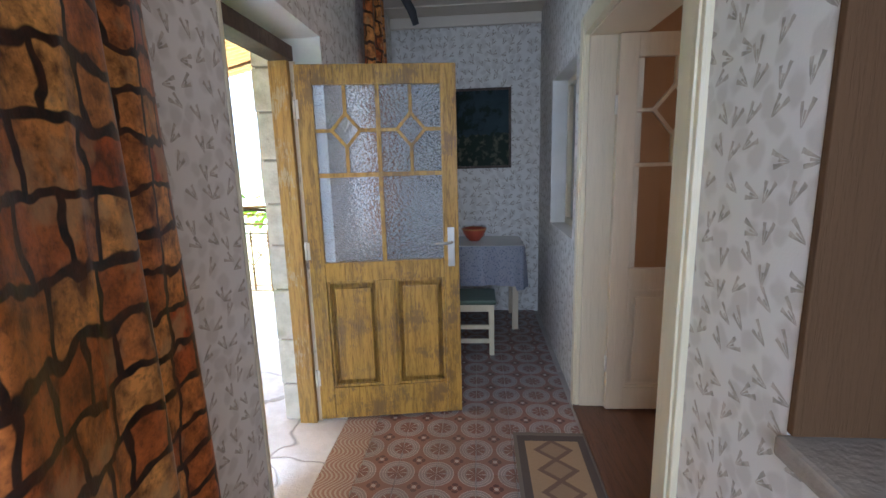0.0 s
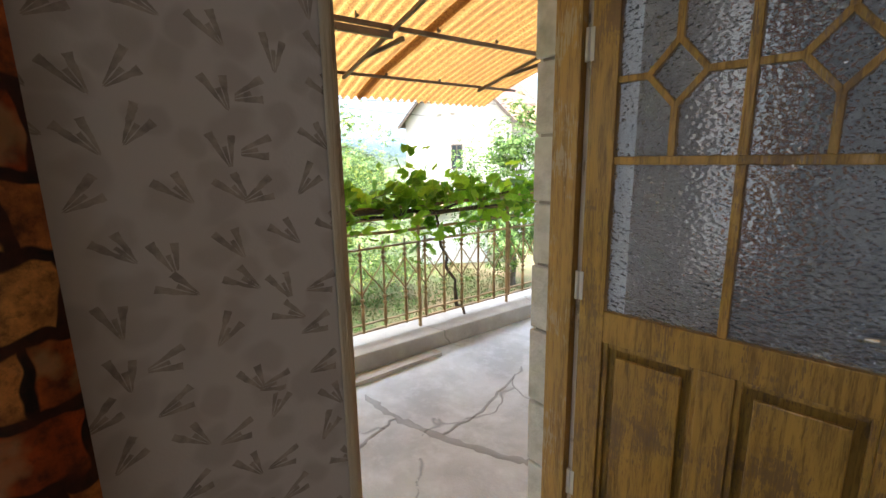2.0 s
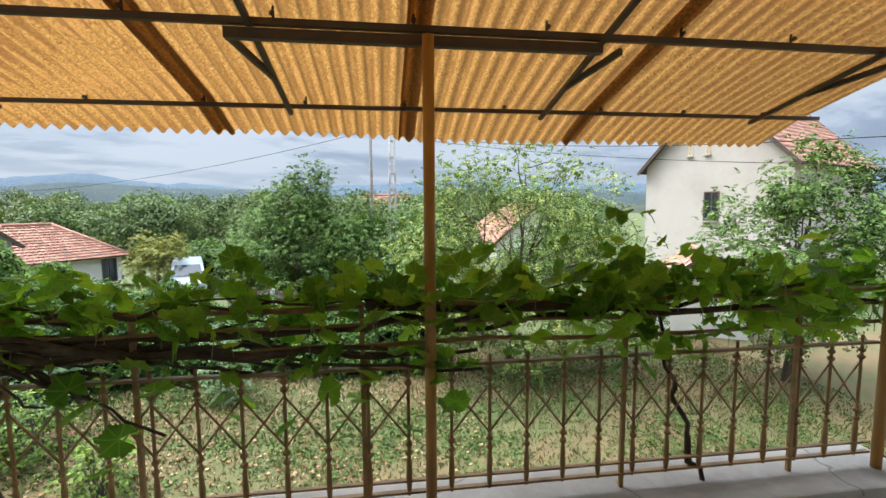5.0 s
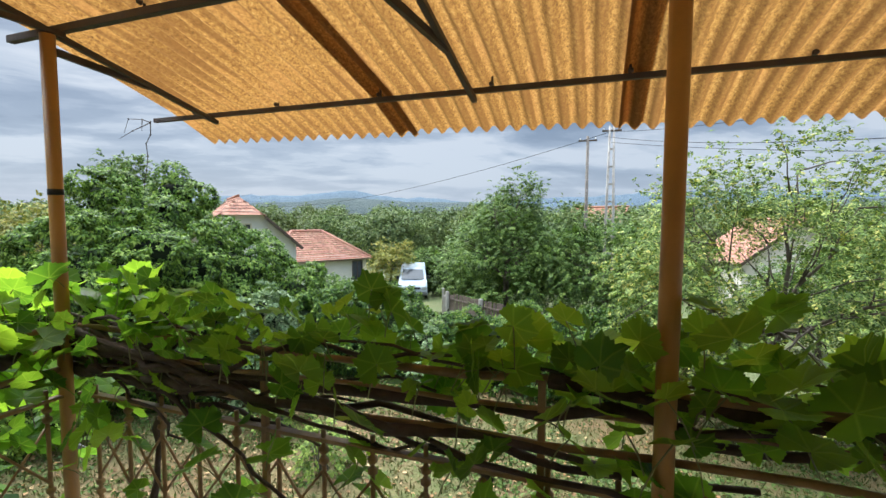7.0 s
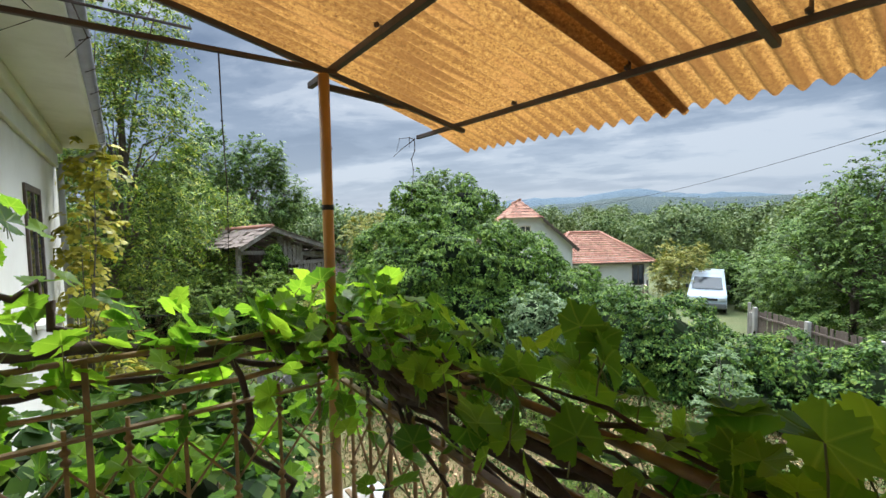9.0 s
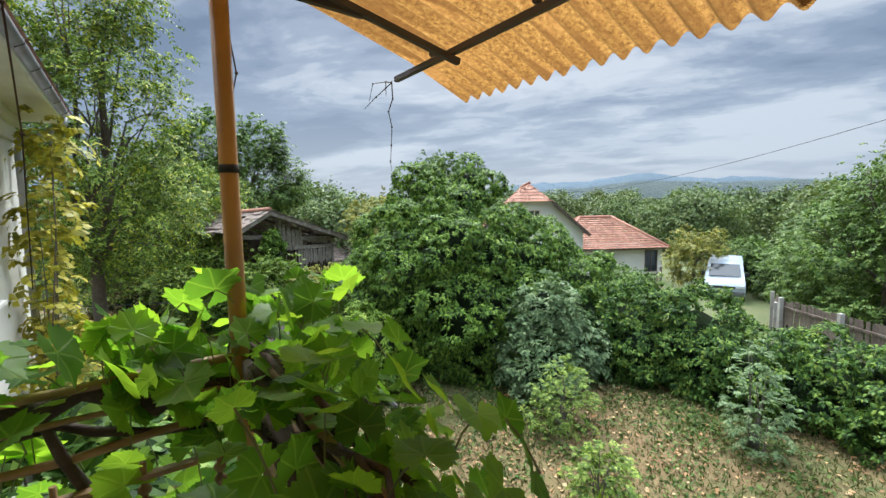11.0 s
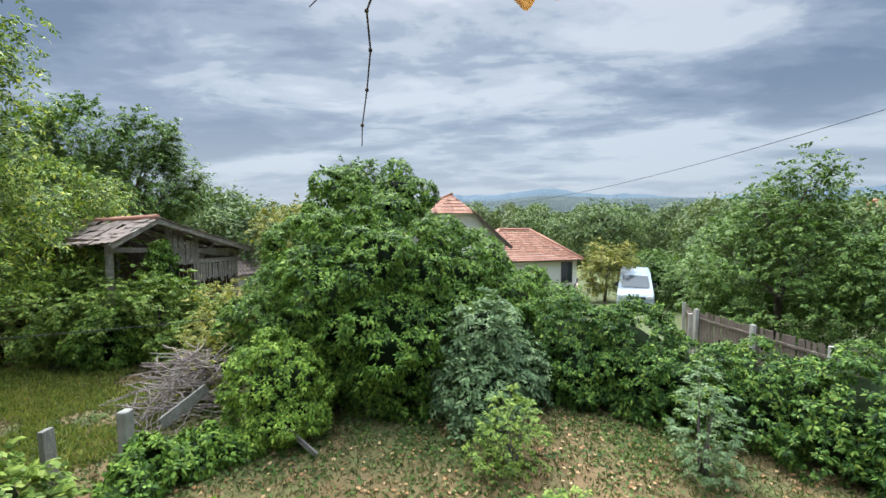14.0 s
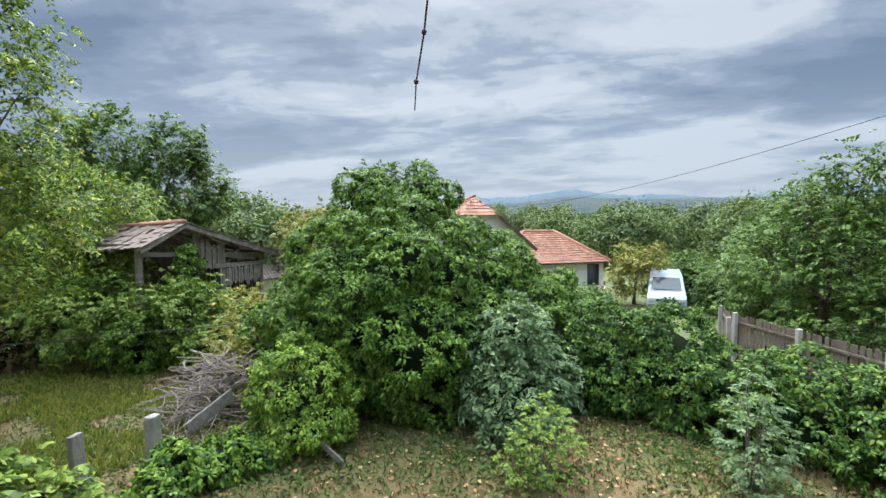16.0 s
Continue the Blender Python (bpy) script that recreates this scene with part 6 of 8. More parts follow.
wire((-33.0, 2.6, 7.3), (-60.0, -48.0, 3.5), 1.4, 0.02)
wire((-33.0, 2.6, 7.3), (-9.0, 13.0, 4.4), 0.5, 0.016)
wire((-33.0, 2.2, 7.0), (-9.0, 15.0, 3.2), 0.7, 0.014)
wire((-33.0, 2.6, 6.6), (-14.0, 24.0, 3.0), 0.6, 0.014)
wire((-50.0, -2.0, 3.4), (-55.0, -50.0, 2.0), 0.6, 0.02)
wire((-1.3, -12.0, -0.55), (-16.0, -11.0, -0.9), 0.25, 0.008)


def build_woods():
    """Belts of far trees and the hills behind them."""
    pts, nrm, big = [], [], []
    r = random.Random(21)
    spots = []
    for k in range(360):
        a = radians(r.uniform(60, 215))
        d = 33 + 130 * r.random() ** 1.7
        spots.append((-3 - math.sin(a) * d, math.cos(a) * d, d, r.uniform(0.6, 1.1) * (4.8 + d * 0.025)))
    keep = []
    for x, y, d, h in spots:
        a = math.degrees(math.atan2(-(x + 3), y))
        if (d < 46 and (104 < a < 136 or 40 < a < 62)) or (d < 36 and 136 < a < 170):
            continue
        keep.append((x, y, d, h))
    for x, y, d, h in keep:
        z = ground_z(x, y)
        w = h * r.uniform(0.42, 0.62)
        blobs = [(x, y, z + h * 0.5, w, w, h * 0.5), (x + r.uniform(-1, 1), y + r.uniform(-1, 1), z + h * 0.72, w * 0.6, w * 0.6, h * 0.32), (x + r.uniform(-1.5, 1.5), y + r.uniform(-1.5, 1.5), z + h * 0.35, w * 0.8, w * 0.8, h * 0.32)]
        p, nr = shell_points(blobs + lumps(blobs[:2], 4), max(1.1, 5.0 - d * 0.042), 0.4)
        p, nr = clumped(p, nr, 9, 0.34)
        pts.append(p)
        nrm.append(nr)
        big.append(np.full((len(p), 1), 0.15 + d * 0.0024))
    p, nr, s = np.concatenate(pts), np.concatenate(nrm), np.concatenate(big)
    ob = leaf_mesh("far_woods", p, nr + [0, 0, 0.5], s, WOODS_LEAF, None, 0.8, 0.6)
    tagged(ob, "belt of mixed green trees beyond the village", "woods", kind="stuff")


build_woods()


def build_hills():
    # distance haze is put into the colours: bluer and paler farther off
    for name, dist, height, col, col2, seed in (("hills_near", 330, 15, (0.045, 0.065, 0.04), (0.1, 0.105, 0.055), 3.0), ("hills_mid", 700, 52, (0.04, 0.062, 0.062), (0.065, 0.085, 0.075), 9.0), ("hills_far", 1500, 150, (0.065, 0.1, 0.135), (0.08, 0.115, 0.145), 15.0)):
        bm = bmesh.new()
        n, prev = 260, None
        for i in range(n + 1):
            a = radians(20 + 210 * i / n)
            hgt = height * (0.62 + 0.75 * noise.noise(Vector((i * 0.021, seed, 0))) + 0.16 * noise.noise(Vector((i * 0.1, seed, 5))) + 0.05 * noise.noise(Vector((i * 0.6, seed, 9))))
            x, y = -math.sin(a) * dist, math.cos(a) * dist
            col_v = []
            for f in (0.0, 0.25, 0.5, 0.75, 1.0):
                rr = 1 + 0.35 * f
                col_v.append(bm.verts.new((x * rr, y * rr, -6 + hgt * math.sin(f * math.pi / 2) + 1.5 * noise.noise(Vector((i * 0.9, f * 9, seed))))))
            if prev:
                for u, v, uu, vv in zip(prev, prev[1:], col_v, col_v[1:]):
                    bm.faces.new((u, uu, vv, v)).smooth = True
            prev = col_v
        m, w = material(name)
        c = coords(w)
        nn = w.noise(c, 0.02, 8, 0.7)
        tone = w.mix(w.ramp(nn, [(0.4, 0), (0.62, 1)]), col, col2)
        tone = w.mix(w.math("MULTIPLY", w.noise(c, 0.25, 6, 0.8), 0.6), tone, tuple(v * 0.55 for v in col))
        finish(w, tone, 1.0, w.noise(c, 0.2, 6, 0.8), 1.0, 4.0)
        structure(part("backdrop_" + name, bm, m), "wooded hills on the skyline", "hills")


build_hills()

# garden litter near the veranda
r = random.Random(17)


BRUSHWOOD = m_plain("brushwood", (0.23, 0.185, 0.16), 0.95, 0.35, 20, 0.4)


def build_brush():
    root = thing("brush_pile", foot(-6.5, -11.6), "heap of dry grey cut branches", "brush pile")
    for k in range(6):
        bm = bmesh.new()
        for i in range(60):
            a = r.uniform(0, math.pi)
            h = max(0.05, 1.45 * (1 - r.random() ** 0.7))
            rad = 1.3 * (1 - h / 2.0)
            c = Vector((r.uniform(-rad, rad), r.uniform(-rad, rad), h))
            d = Vector((math.cos(a), math.sin(a), r.uniform(-0.35, 0.35))) * r.uniform(0.3, 0.75)
            tube(bm, bend(c - d, c + d, 0.05, 0.05, 4, i), [0.014, 0.012, 0.009, 0.004], 4, False)
        tagged(part("brushwood", bm, BRUSHWOOD, root), kind="stuff")


build_brush()


def garden_post(at, h, mat, label, rad, round_top):
    bm = bmesh.new()
    if round_top:
        box(bm, -rad, rad, -rad * 0.8, rad * 0.8, -0.2, h, rad * 0.35)
    else:
        box(bm, -rad, rad, -rad * 0.5, rad * 0.5, -0.2, h, 0.012, Matrix.Rotation(0.05, 4, "X"))
        box(bm, -rad * 0.8, rad * 0.8, rad * 0.5, rad * 0.9, h * 0.35, h * 0.45, 0.01)
    ob = part("fence_post", bm, mat)
    ob.matrix_world = pose(*at, 0, 0, 40)
    tagged(ob, label, "post", "garden fence posts")


POST_STONE = m_concrete("post_stone", (0.27, 0.255, 0.225), (0.16, 0.15, 0.125))
WORN_POST = m_wood("worn_post", (0.2, 0.18, 0.155), (0.07, 0.06, 0.05), (0.3, 0.28, 0.24), 0.5, 0.95)
garden_post(foot(-4.8, -9.5), 1.12, POST_STONE, "round-topped concrete fence post in ivy", 0.11, True)
garden_post(foot(-3.75, -9.1), 1.3, WORN_POST, "split grey timber fence post", 0.1, False)
bush("ivy_clump", foot(-5.0, -8.75), [(0, 0, 0.3, 0.6, 0.5, 0.38), (-0.7, 0.1, 0.25, 0.6, 0.5, 0.34), (-1.4, 0.1, 0.2, 0.6, 0.5, 0.3), (0.3, 0.2, 0.15, 0.5, 0.5, 0.25)], IVY, "low ivy creeping over a fallen fence", 0.1, 60, 10, 0.07, "ivy", True, 0.2, 0.6, 0, seed=40, knobs=(6.0, 0.1, 0.2))
for p, q, wd, nm, lb in (((-5.4, -9.7, -2.4), (-6.3, -9.9, -2.0), 0.12, "board", "rotten grey board in the ivy"), ((-6.9, -8.6, -2.2), (-7.4, -7.4, -2.93), 0.05, "stake", "grey stake leaning on the bush"), ((-6.15, -8.7, -2.6), (-6.4, -8.1, -2.95), 0.03, "stake", "thin grey stick leaning in the grass")):
    p, q = Vector(p), Vector(q)
    d = q - p
    bm = bmesh.new()
    box(bm, 0, d.length, -0.02, 0.02, -wd, wd, 0.006)
    ob = part(nm, bm, WORN_POST)
    ob.matrix_world = Matrix.Translation(p) @ d.to_track_quat("X", "Z").to_matrix().to_4x4()
    tagged(ob, lb, nm)
bush("garden_vine", foot(-2.95, -8.3), [(0, 0, 0.55, 0.75, 0.6, 0.7), (0.5, -0.3, 0.8, 0.6, 0.6, 0.6), (0.9, 0.2, 0.9, 0.8, 0.8, 0.9)], FRESH_LEAF, "leafy green vine over the path", 0.14, 50, 5, 0.1, "vine", True, 0.3, 0.8, 4, seed=41)
# shade below the rail is put into the colour by the darker hedge leaves
bush("garden_vine", (-2.3, -1.5, -3.0), [(0, 0, 2.2, 0.8, 0.6, 1.2), (-0.5, 0.2, 1.2, 0.6, 0.6, 1.1), (0.5, 0.1, 1.5, 0.6, 0.6, 1.3), (0.2, 0.3, 3.0, 0.6, 0.5, 0.6)], HEDGE_LEAF, "leafy green vine climbing below the veranda", 0.14, 40, 6, 0.1, "vine", True, 0.4, 0.8, 5, seed=44)
for x, y, h, s in ((-31.0, -7.2, 2.2, 80), (-34.0, -10.5, 2.4, 81), (-36.5, -7.5, 2.6, 83), (-22.6, -12.0, 1.3, 84)):
    bush("lane_bush", foot(x, y), [(0, 0, h * 0.6, 1.5, 1.4, h * 0.65), (0.8, 0.6, h * 0.5, 1.2, 1.1, h * 0.55), (-0.9, 0.5, h * 0.45, 1.2, 1.2, h * 0.5)], DEEP_LEAF, "dark green bush beside the lane", 0.17, 14, 8, 0.14, "bush", True, 0.25, 0.6, 5, seed=s)
bush("yellow_vine", (-1.55, -7.9, -3.0), [(0, 0, 3.4, 0.25, 0.4, 0.9), (-0.1, 0.1, 4.6, 0.25, 0.35, 0.7), (-0.2, 0.3, 2.3, 0.4, 0.5, 0.7), (-0.3, 0.4, 5.6, 0.15, 0.25, 0.3)], YELLOW_LEAF, "yellow-leaved vine climbing the downpipe", 0.13, 20, 4, 0.14, "vine", False, 0.5, 0.85, 8, seed=42)
bush("brown_bush", foot(-2.6, -20.0), [(0, 0, 0.8, 1.2, 1.0, 0.9), (-1.0, 0.2, 0.6, 0.9, 0.9, 0.7)], m_leaf("brown_leaf", [(0.0, (0.06, 0.04, 0.02)), (0.5, (0.12, 0.08, 0.035)), (1.0, (0.16, 0.14, 0.05))]), "dry brown thicket under the trees", 0.14, 35, 5, 0.12, "bush", True, 0.3, 0.6, 4, seed=43)
for x, y, h, s in ((-9.6, -14.2, 1.3, 60), (-10.8, -15.6, 1.6, 61), (-8.2, -12.4, 1.2, 62), (-8.3, -15.4, 1.2, 63), (-5.9, -19.0, 1.5, 65), (-4.6, -20.4, 1.4, 65), (-8.9, -17.2, 1.5, 64)):
    bush("thicket", foot(x, y), [(0, 0, h * 0.6, 1.2, 1.1, h * 0.7), (0.7, 0.4, h * 0.45, 0.9, 0.9, h * 0.55), (-0.8, 0.3, h * 0.4, 0.9, 0.9, h * 0.55)], FRESH_LEAF if s % 2 else OLIVE_LEAF, "unkempt green undergrowth in the garden", 0.13, 38, 5, 0.1, "undergrowth", True, 0.25, 0.6, 5, seed=s)
tree("young_tree", foot(-21.0, 9.5), 4.6, [(0, 0, 2.4, 1.5, 1.6, 1.3), (0.3, 1.0, 2.9, 1.2, 1.2, 1.0), (0.2, -0.9, 2.2, 1.2, 1.2, 1.0)], DEEP_LEAF, "dark green bushy garden tree", 0.18, 12, 9, 0.2, 0.1, seed=70)
tree("young_tree", foot(-11.0, 12.4), 5.6, [(0, 0, 3.2, 1.7, 1.7, 1.7), (0.2, 0.9, 4.3, 1.3, 1.3, 1.3), (0.3, -0.7, 2.3, 1.3, 1.3, 1.1), (0, 0.4, 5.3, 0.9, 0.9, 0.9)], DEEP_LEAF, "dark green tree beside the house", 0.16, 13, 9, 0.2, 0.12, seed=71)
tree("yellowing_tree", foot(-30.0, -11.9), 4.4, [(0, 0, 2.0, 1.4, 1.3, 1.2), (0.6, 0.8, 2.4, 1.0, 1.0, 1.0)], OLIVE_LEAF, "small tree turning yellow by the lane", 0.2, 11, 9, 0.2, 0.09, seed=72)
tree("yellowing_tree", foot(-14.0, -19.5), 5.6, [(0, 0, 3.0, 1.8, 1.7, 1.5), (0.9, 0.4, 3.9, 1.3, 1.2, 1.2), (-1.0, 0.4, 2.4, 1.3, 1.2, 1.2)], OLIVE_LEAF, "small tree turning yellow behind the ivy", 0.2, 10, 9, 0.22, 0.1, seed=73)
tree("tall_tree", foot(-20.5, -24.0), 8.6, [(0, 0, 5.6, 1.6, 1.6, 1.9), (0.6, 0.5, 6.9, 1.1, 1.1, 1.1), (-0.8, 0.3, 4.6, 1.4, 1.4, 1.5)], DEEP_LEAF, "tall dark tree behind the cottage", 0.24, 9, 9, 0.25, 0.16, seed=74)
bm = bmesh.new()
bmesh.ops.create_grid(bm, x_segments=16, y_segments=12, size=0.5)
for v in bm.verts:
    v.co = Vector((v.co.x * 1.3 * (1 + 0.15 * math.sin(v.co.y * 9)), v.co.y * 0.9 * (1 + 0.2 * math.sin(v.co.x * 7)), 0.05 + 0.05 * noise.noise(v.co * 6)))
bmesh.ops.solidify(bm, geom=list(bm.faces), thickness=0.008)
ob = part("tarpaulin", bm, m_plain("tarp", (0.05, 0.055, 0.065), 0.6, 0.3, 8, 0.4))
ob.matrix_world = pose(-5.3, -2.1, ground_z(-5.3, -2.1), 0, 0, 30)
tagged(ob, "crumpled dark plastic sheet on the grass", "plastic sheet")


def build_grass():
    """Tufts, clover and fallen leaves over the near garden."""
    n = 100000
    x = RNG.uniform(-16.5, -3.3, n)
    y = RNG.uniform(-13.0, 12.0, n)
    green = np.array([noise.noise(Vector((a * 0.45, b * 0.45, 2.0))) + 0.5 * noise.noise(Vector((a * 1.6, b * 1.6, 4.0))) for a, b in zip(x, y)])
    keep = RNG.random(n) < np.clip(0.4 + green * 1.6, 0.03, 1)
    x, y = x[keep], y[keep]
    z = np.array([ground_z(a, b) for a, b in zip(x, y)])
    p = np.stack([x, y, z], 1)
    flat = np.tile([0.0, 0.0, 1.0], (len(p), 1))
    ob = leaf_mesh("clover", p + [0, 0, 0.03], flat, 0.075, FRESH_LEAF_LOW, None, 0.7, 0.5)
    tagged(ob, "clover and low weeds in the dry grass", "grass", kind="stuff")
    n = 130000
    p = np.stack([RNG.uniform(-17.0, -1.5, n), RNG.uniform(-22.0, 13.0, n), np.zeros(n)], 1)
    p[:, 2] = [ground_z(a, b) for a, b in p[:, :2]]
    side = RNG.normal(0, 1, (n, 3)) * [1, 1, 0.05]
    ob = leaf_mesh("grass", p, unit(side), 0.1, STUFF_GRASS, None, 0.14, 0.2, -0.8)
    tagged(ob, "dry mown grass blades", "grass", kind="stuff")
    n = 75000
    p = np.stack([RNG.uniform(-7.5, 0.5, n), RNG.uniform(-23.0, -8.5, n), np.zeros(n)], 1)
    keep = np.array([noise.noise(Vector((a * 0.5, b * 0.5, 7.0))) > -0.25 + 0.35 * (b > -11) for a, b in p[:, :2]])
    p = p[keep]
    p[:, 2] = [ground_z(a, b) for a, b in p[:, :2]]
    ob = leaf_mesh("meadow_grass", p, unit(RNG.normal(0, 1, (len(p), 3)) * [1, 1, 0.3]), 0.14, MEADOW, None, 0.2, 0.3, -0.6)
    tagged(ob, "yellow-green meadow grass before the barn", "grass", kind="stuff")
    n = 3200
    p = np.stack([RNG.uniform(-14.5, -4.0, n), RNG.uniform(-9.0, 4.0, n), np.zeros(n)], 1)
    p[:, 2] = [ground_z(a, b) + 0.03 for a, b in p[:, :2]]
    ob = leaf_mesh("fallen_leaves", p, np.tile([0.0, 0.0, 1.0], (n, 1)), 0.085, DRY_LEAF, None, 0.7, 0.25)
    tagged(ob, "fallen dry brown leaves on the grass", "fallen leaves", kind="stuff")


FRESH_LEAF_LOW = m_leaf("clover_leaf", [(0.0, (0.03, 0.06, 0.012)), (0.5, (0.065, 0.11, 0.022)), (1.0, (0.12, 0.16, 0.04))], amount=0.15)
MEADOW = m_leaf("meadow_blade", [(0.0, (0.1, 0.14, 0.025)), (0.5, (0.19, 0.225, 0.045)), (1.0, (0.28, 0.26, 0.07))], amount=0.2)
DRY_LEAF = m_leaf("dry_leaf", [(0.0, (0.16, 0.09, 0.04)), (0.5, (0.3, 0.16, 0.07)), (1.0, (0.42, 0.3, 0.16))], amount=0.1)
build_grass()

# eaves, gutter and downpipe of the house front


def build_gutter():
    root = thing("gutter", (-1.95, -8.6, 3.2), "grey metal gutter and downpipe under the eaves", "gutter")
    inv = root.matrix_world.inverted()
    bm = bmesh.new()
    n, rad = 10, 0.075
    ys = np.linspace(-8.75, -0.7, 12)
    prev = None
    for y in ys:
        ring = [bm.verts.new((-1.93 + rad * math.cos(math.pi + math.pi * k / n), y, 3.24 + rad * math.sin(math.pi + math.pi * k / n))) for k in range(n + 1)]
        if prev:
            for k in range(n):
                bm.faces.new((prev[k], prev[k + 1], ring[k + 1], ring[k])).smooth = True
        prev = ring
    bmesh.ops.solidify(bm, geom=list(bm.faces), thickness=0.004)
    part("trough", bm, ZINC, root).matrix_parent_inverse = inv
    bm = bmesh.new()
    tube(bm, [(-1.93, -8.5, 3.17), (-1.93, -8.5, 3.05), (-1.6, -8.5, 2.85), (-1.36, -8.5, 2.75), (-1.33, -8.5, 2.6), (-1.33, -8.5, -2.9)], 0.05, 12)
    part("downpipe", bm, ZINC, root).matrix_parent_inverse = inv
    for y in np.arange(-8.2, -0.8, 0.9):
        bm = bmesh.new()
        tube(bm, [(-1.85, y, 3.26), (-2.01, y, 3.25), (-2.01, y, 3.2), (-1.93, y, 3.155)], 0.006, 6)
        part("bracket", bm, DARK_STEEL, root).matrix_parent_inverse = inv


ZINC = m_plain("zinc", (0.34, 0.34, 0.35), 0.5, 0.15, 6, 0.2, metal=0.5, dirt=(0.2, 0.17, 0.14), dirt_amount=0.5)
build_gutter()
bm = bmesh.new()
box(bm, -1.86, OUT, -9.2, 9.5, 3.16, 3.2)
box(bm, -1.9, -1.86, -9.2, 9.5, 3.12, 3.3, 0.01)
structure(part("soffit", bm, PLASTER), "cream boarded eaves", "trim")
bm = bmesh.new()
for i in range(14):
    for j in range(70):
        x0, z0 = -2.0 + i * 0.32, 3.3 + i * 0.19
        y0 = -9.2 + j * 0.268
        vs = [bm.verts.new(c) for c in ((x0, y0, z0 + 0.03), (x0, y0 + 0.255, z0 + 0.03), (x0 + 0.36, y0 + 0.255, z0 + 0.2), (x0 + 0.36, y0, z0 + 0.2))]
        bm.faces.new(vs)
structure(part("roof_tiles", bm, ROOFTILE), "orange clay tile roof of the house", "roof")
bm = bmesh.new()
box(bm, -0.83, 4.5, -9.2, 9.5, 3.25, 3.3)
structure(part("loft_floor", bm, DARK_WOOD), "boarded loft floor above the rooms", "ceiling")


def front_window(y0, y1, z0, z1):
    root = structure(new("window_front"), "brown framed window in the house front", "window")
    root.matrix_world = pose(OUT, (y0 + y1) / 2, z0)
    inv = root.matrix_world.inverted()
    bm = bmesh.new()
    for a0, a1, b0, b1 in ((y0, y0 + 0.08, z0, z1), (y1 - 0.08, y1, z0, z1), (y0 + 0.08, y1 - 0.08, z0, z0 + 0.08), (y0 + 0.08, y1 - 0.08, z1 - 0.08, z1), ((y0 + y1) / 2 - 0.03, (y0 + y1) / 2 + 0.03, z0 + 0.08, z1 - 0.08)):
        box(bm, OUT - 0.03, OUT + 0.0, a0, a1, b0, b1, 0.004)
    part("window_frame", bm, DARK_WOOD, root).matrix_parent_inverse = inv
    bm = bmesh.new()
    box(bm, OUT - 0.012, OUT - 0.004, y0 + 0.06, y1 - 0.06, z0 + 0.06, z1 - 0.06)
    part("pane", bm, VAN_GLASS, root).matrix_parent_inverse = inv
    bm = bmesh.new()
    box(bm, OUT - 0.12, OUT - 0.0, y0 - 0.08, y1 + 0.08, z0 - 0.06, z0 - 0.004, 0.01)
    part("window_sill", bm, FACADE, root).matrix_parent_inverse = inv


front_window(-6.6, -5.3, 0.5, 2.2)

# ---- the grape vine on the railing ----


def grape_mesh(k):
    r = random.Random(k)
    out = []
    n = 46
    for i in range(n):
        a = -2.75 + 5.5 * i / (n - 1)
        rad = 0.8
        for c, ln, wd in ((0.0, 1.0, 0.5), (0.98, 0.95, 0.46), (-0.98, 0.95, 0.46), (1.95, 0.86, 0.5), (-1.95, 0.86, 0.5)):
            rad = max(rad, ln * math.exp(-((a - c) / wd) ** 2 * 0.9))
        rad *= (1.05 if i % 2 else 0.94) * r.uniform(0.95, 1.05)
        out.append((math.sin(a) * rad, math.cos(a) * rad))
    bm = bmesh.new()
    cup, fold, droop = r.uniform(-0.05, 0.22), r.uniform(0.02, 0.28), r.uniform(0.05, 0.3)
    S = 0.074
    def lift(x, y):
        q = x * x + y * y
        return cup * q * 0.6 + fold * abs(x) - droop * max(y, 0) ** 2 + 0.06 * math.sin(5 * x + k) * math.sin(4 * y)
    c = bm.verts.new((0, 0, 0))
    mid = [bm.verts.new((x * 0.55 * S, y * 0.55 * S, lift(x * 0.55, y * 0.55) * S)) for x, y in out[::2]]
    rim = [bm.verts.new((x * S, y * S, lift(x, y) * S)) for x, y in out]
    m = len(mid)
    for i in range(m - 1):
        bm.faces.new((c, mid[i + 1], mid[i])).smooth = True
        bm.faces.new((mid[i], mid[i + 1], rim[2 * i + 1], rim[2 * i])).smooth = True
        bm.faces.new((mid[i + 1], rim[min(2 * i + 2, n - 1)], rim[2 * i + 1])).smooth = True
    bm.normal_update()
    me = bpy.data.meshes.new("leaf")
    bm.to_mesh(me)
    bm.free()
    me.materials.append(GRAPE)
    return me


GRAPE_LEAVES = [grape_mesh(k) for k in range(6)]


def stalk_mesh():
    bm = bmesh.new()
    tube(bm, [(0, 0, 0), (0.007, 0, 0.5), (0, 0, 1)], 0.0022, 4, False)
    me = bpy.data.meshes.new("stalk")
    bm.to_mesh(me)
    bm.free()
    me.materials.append(m_plain("stalk_green", (0.16, 0.17, 0.06), 0.6))
    return me


STALK = stalk_mesh()


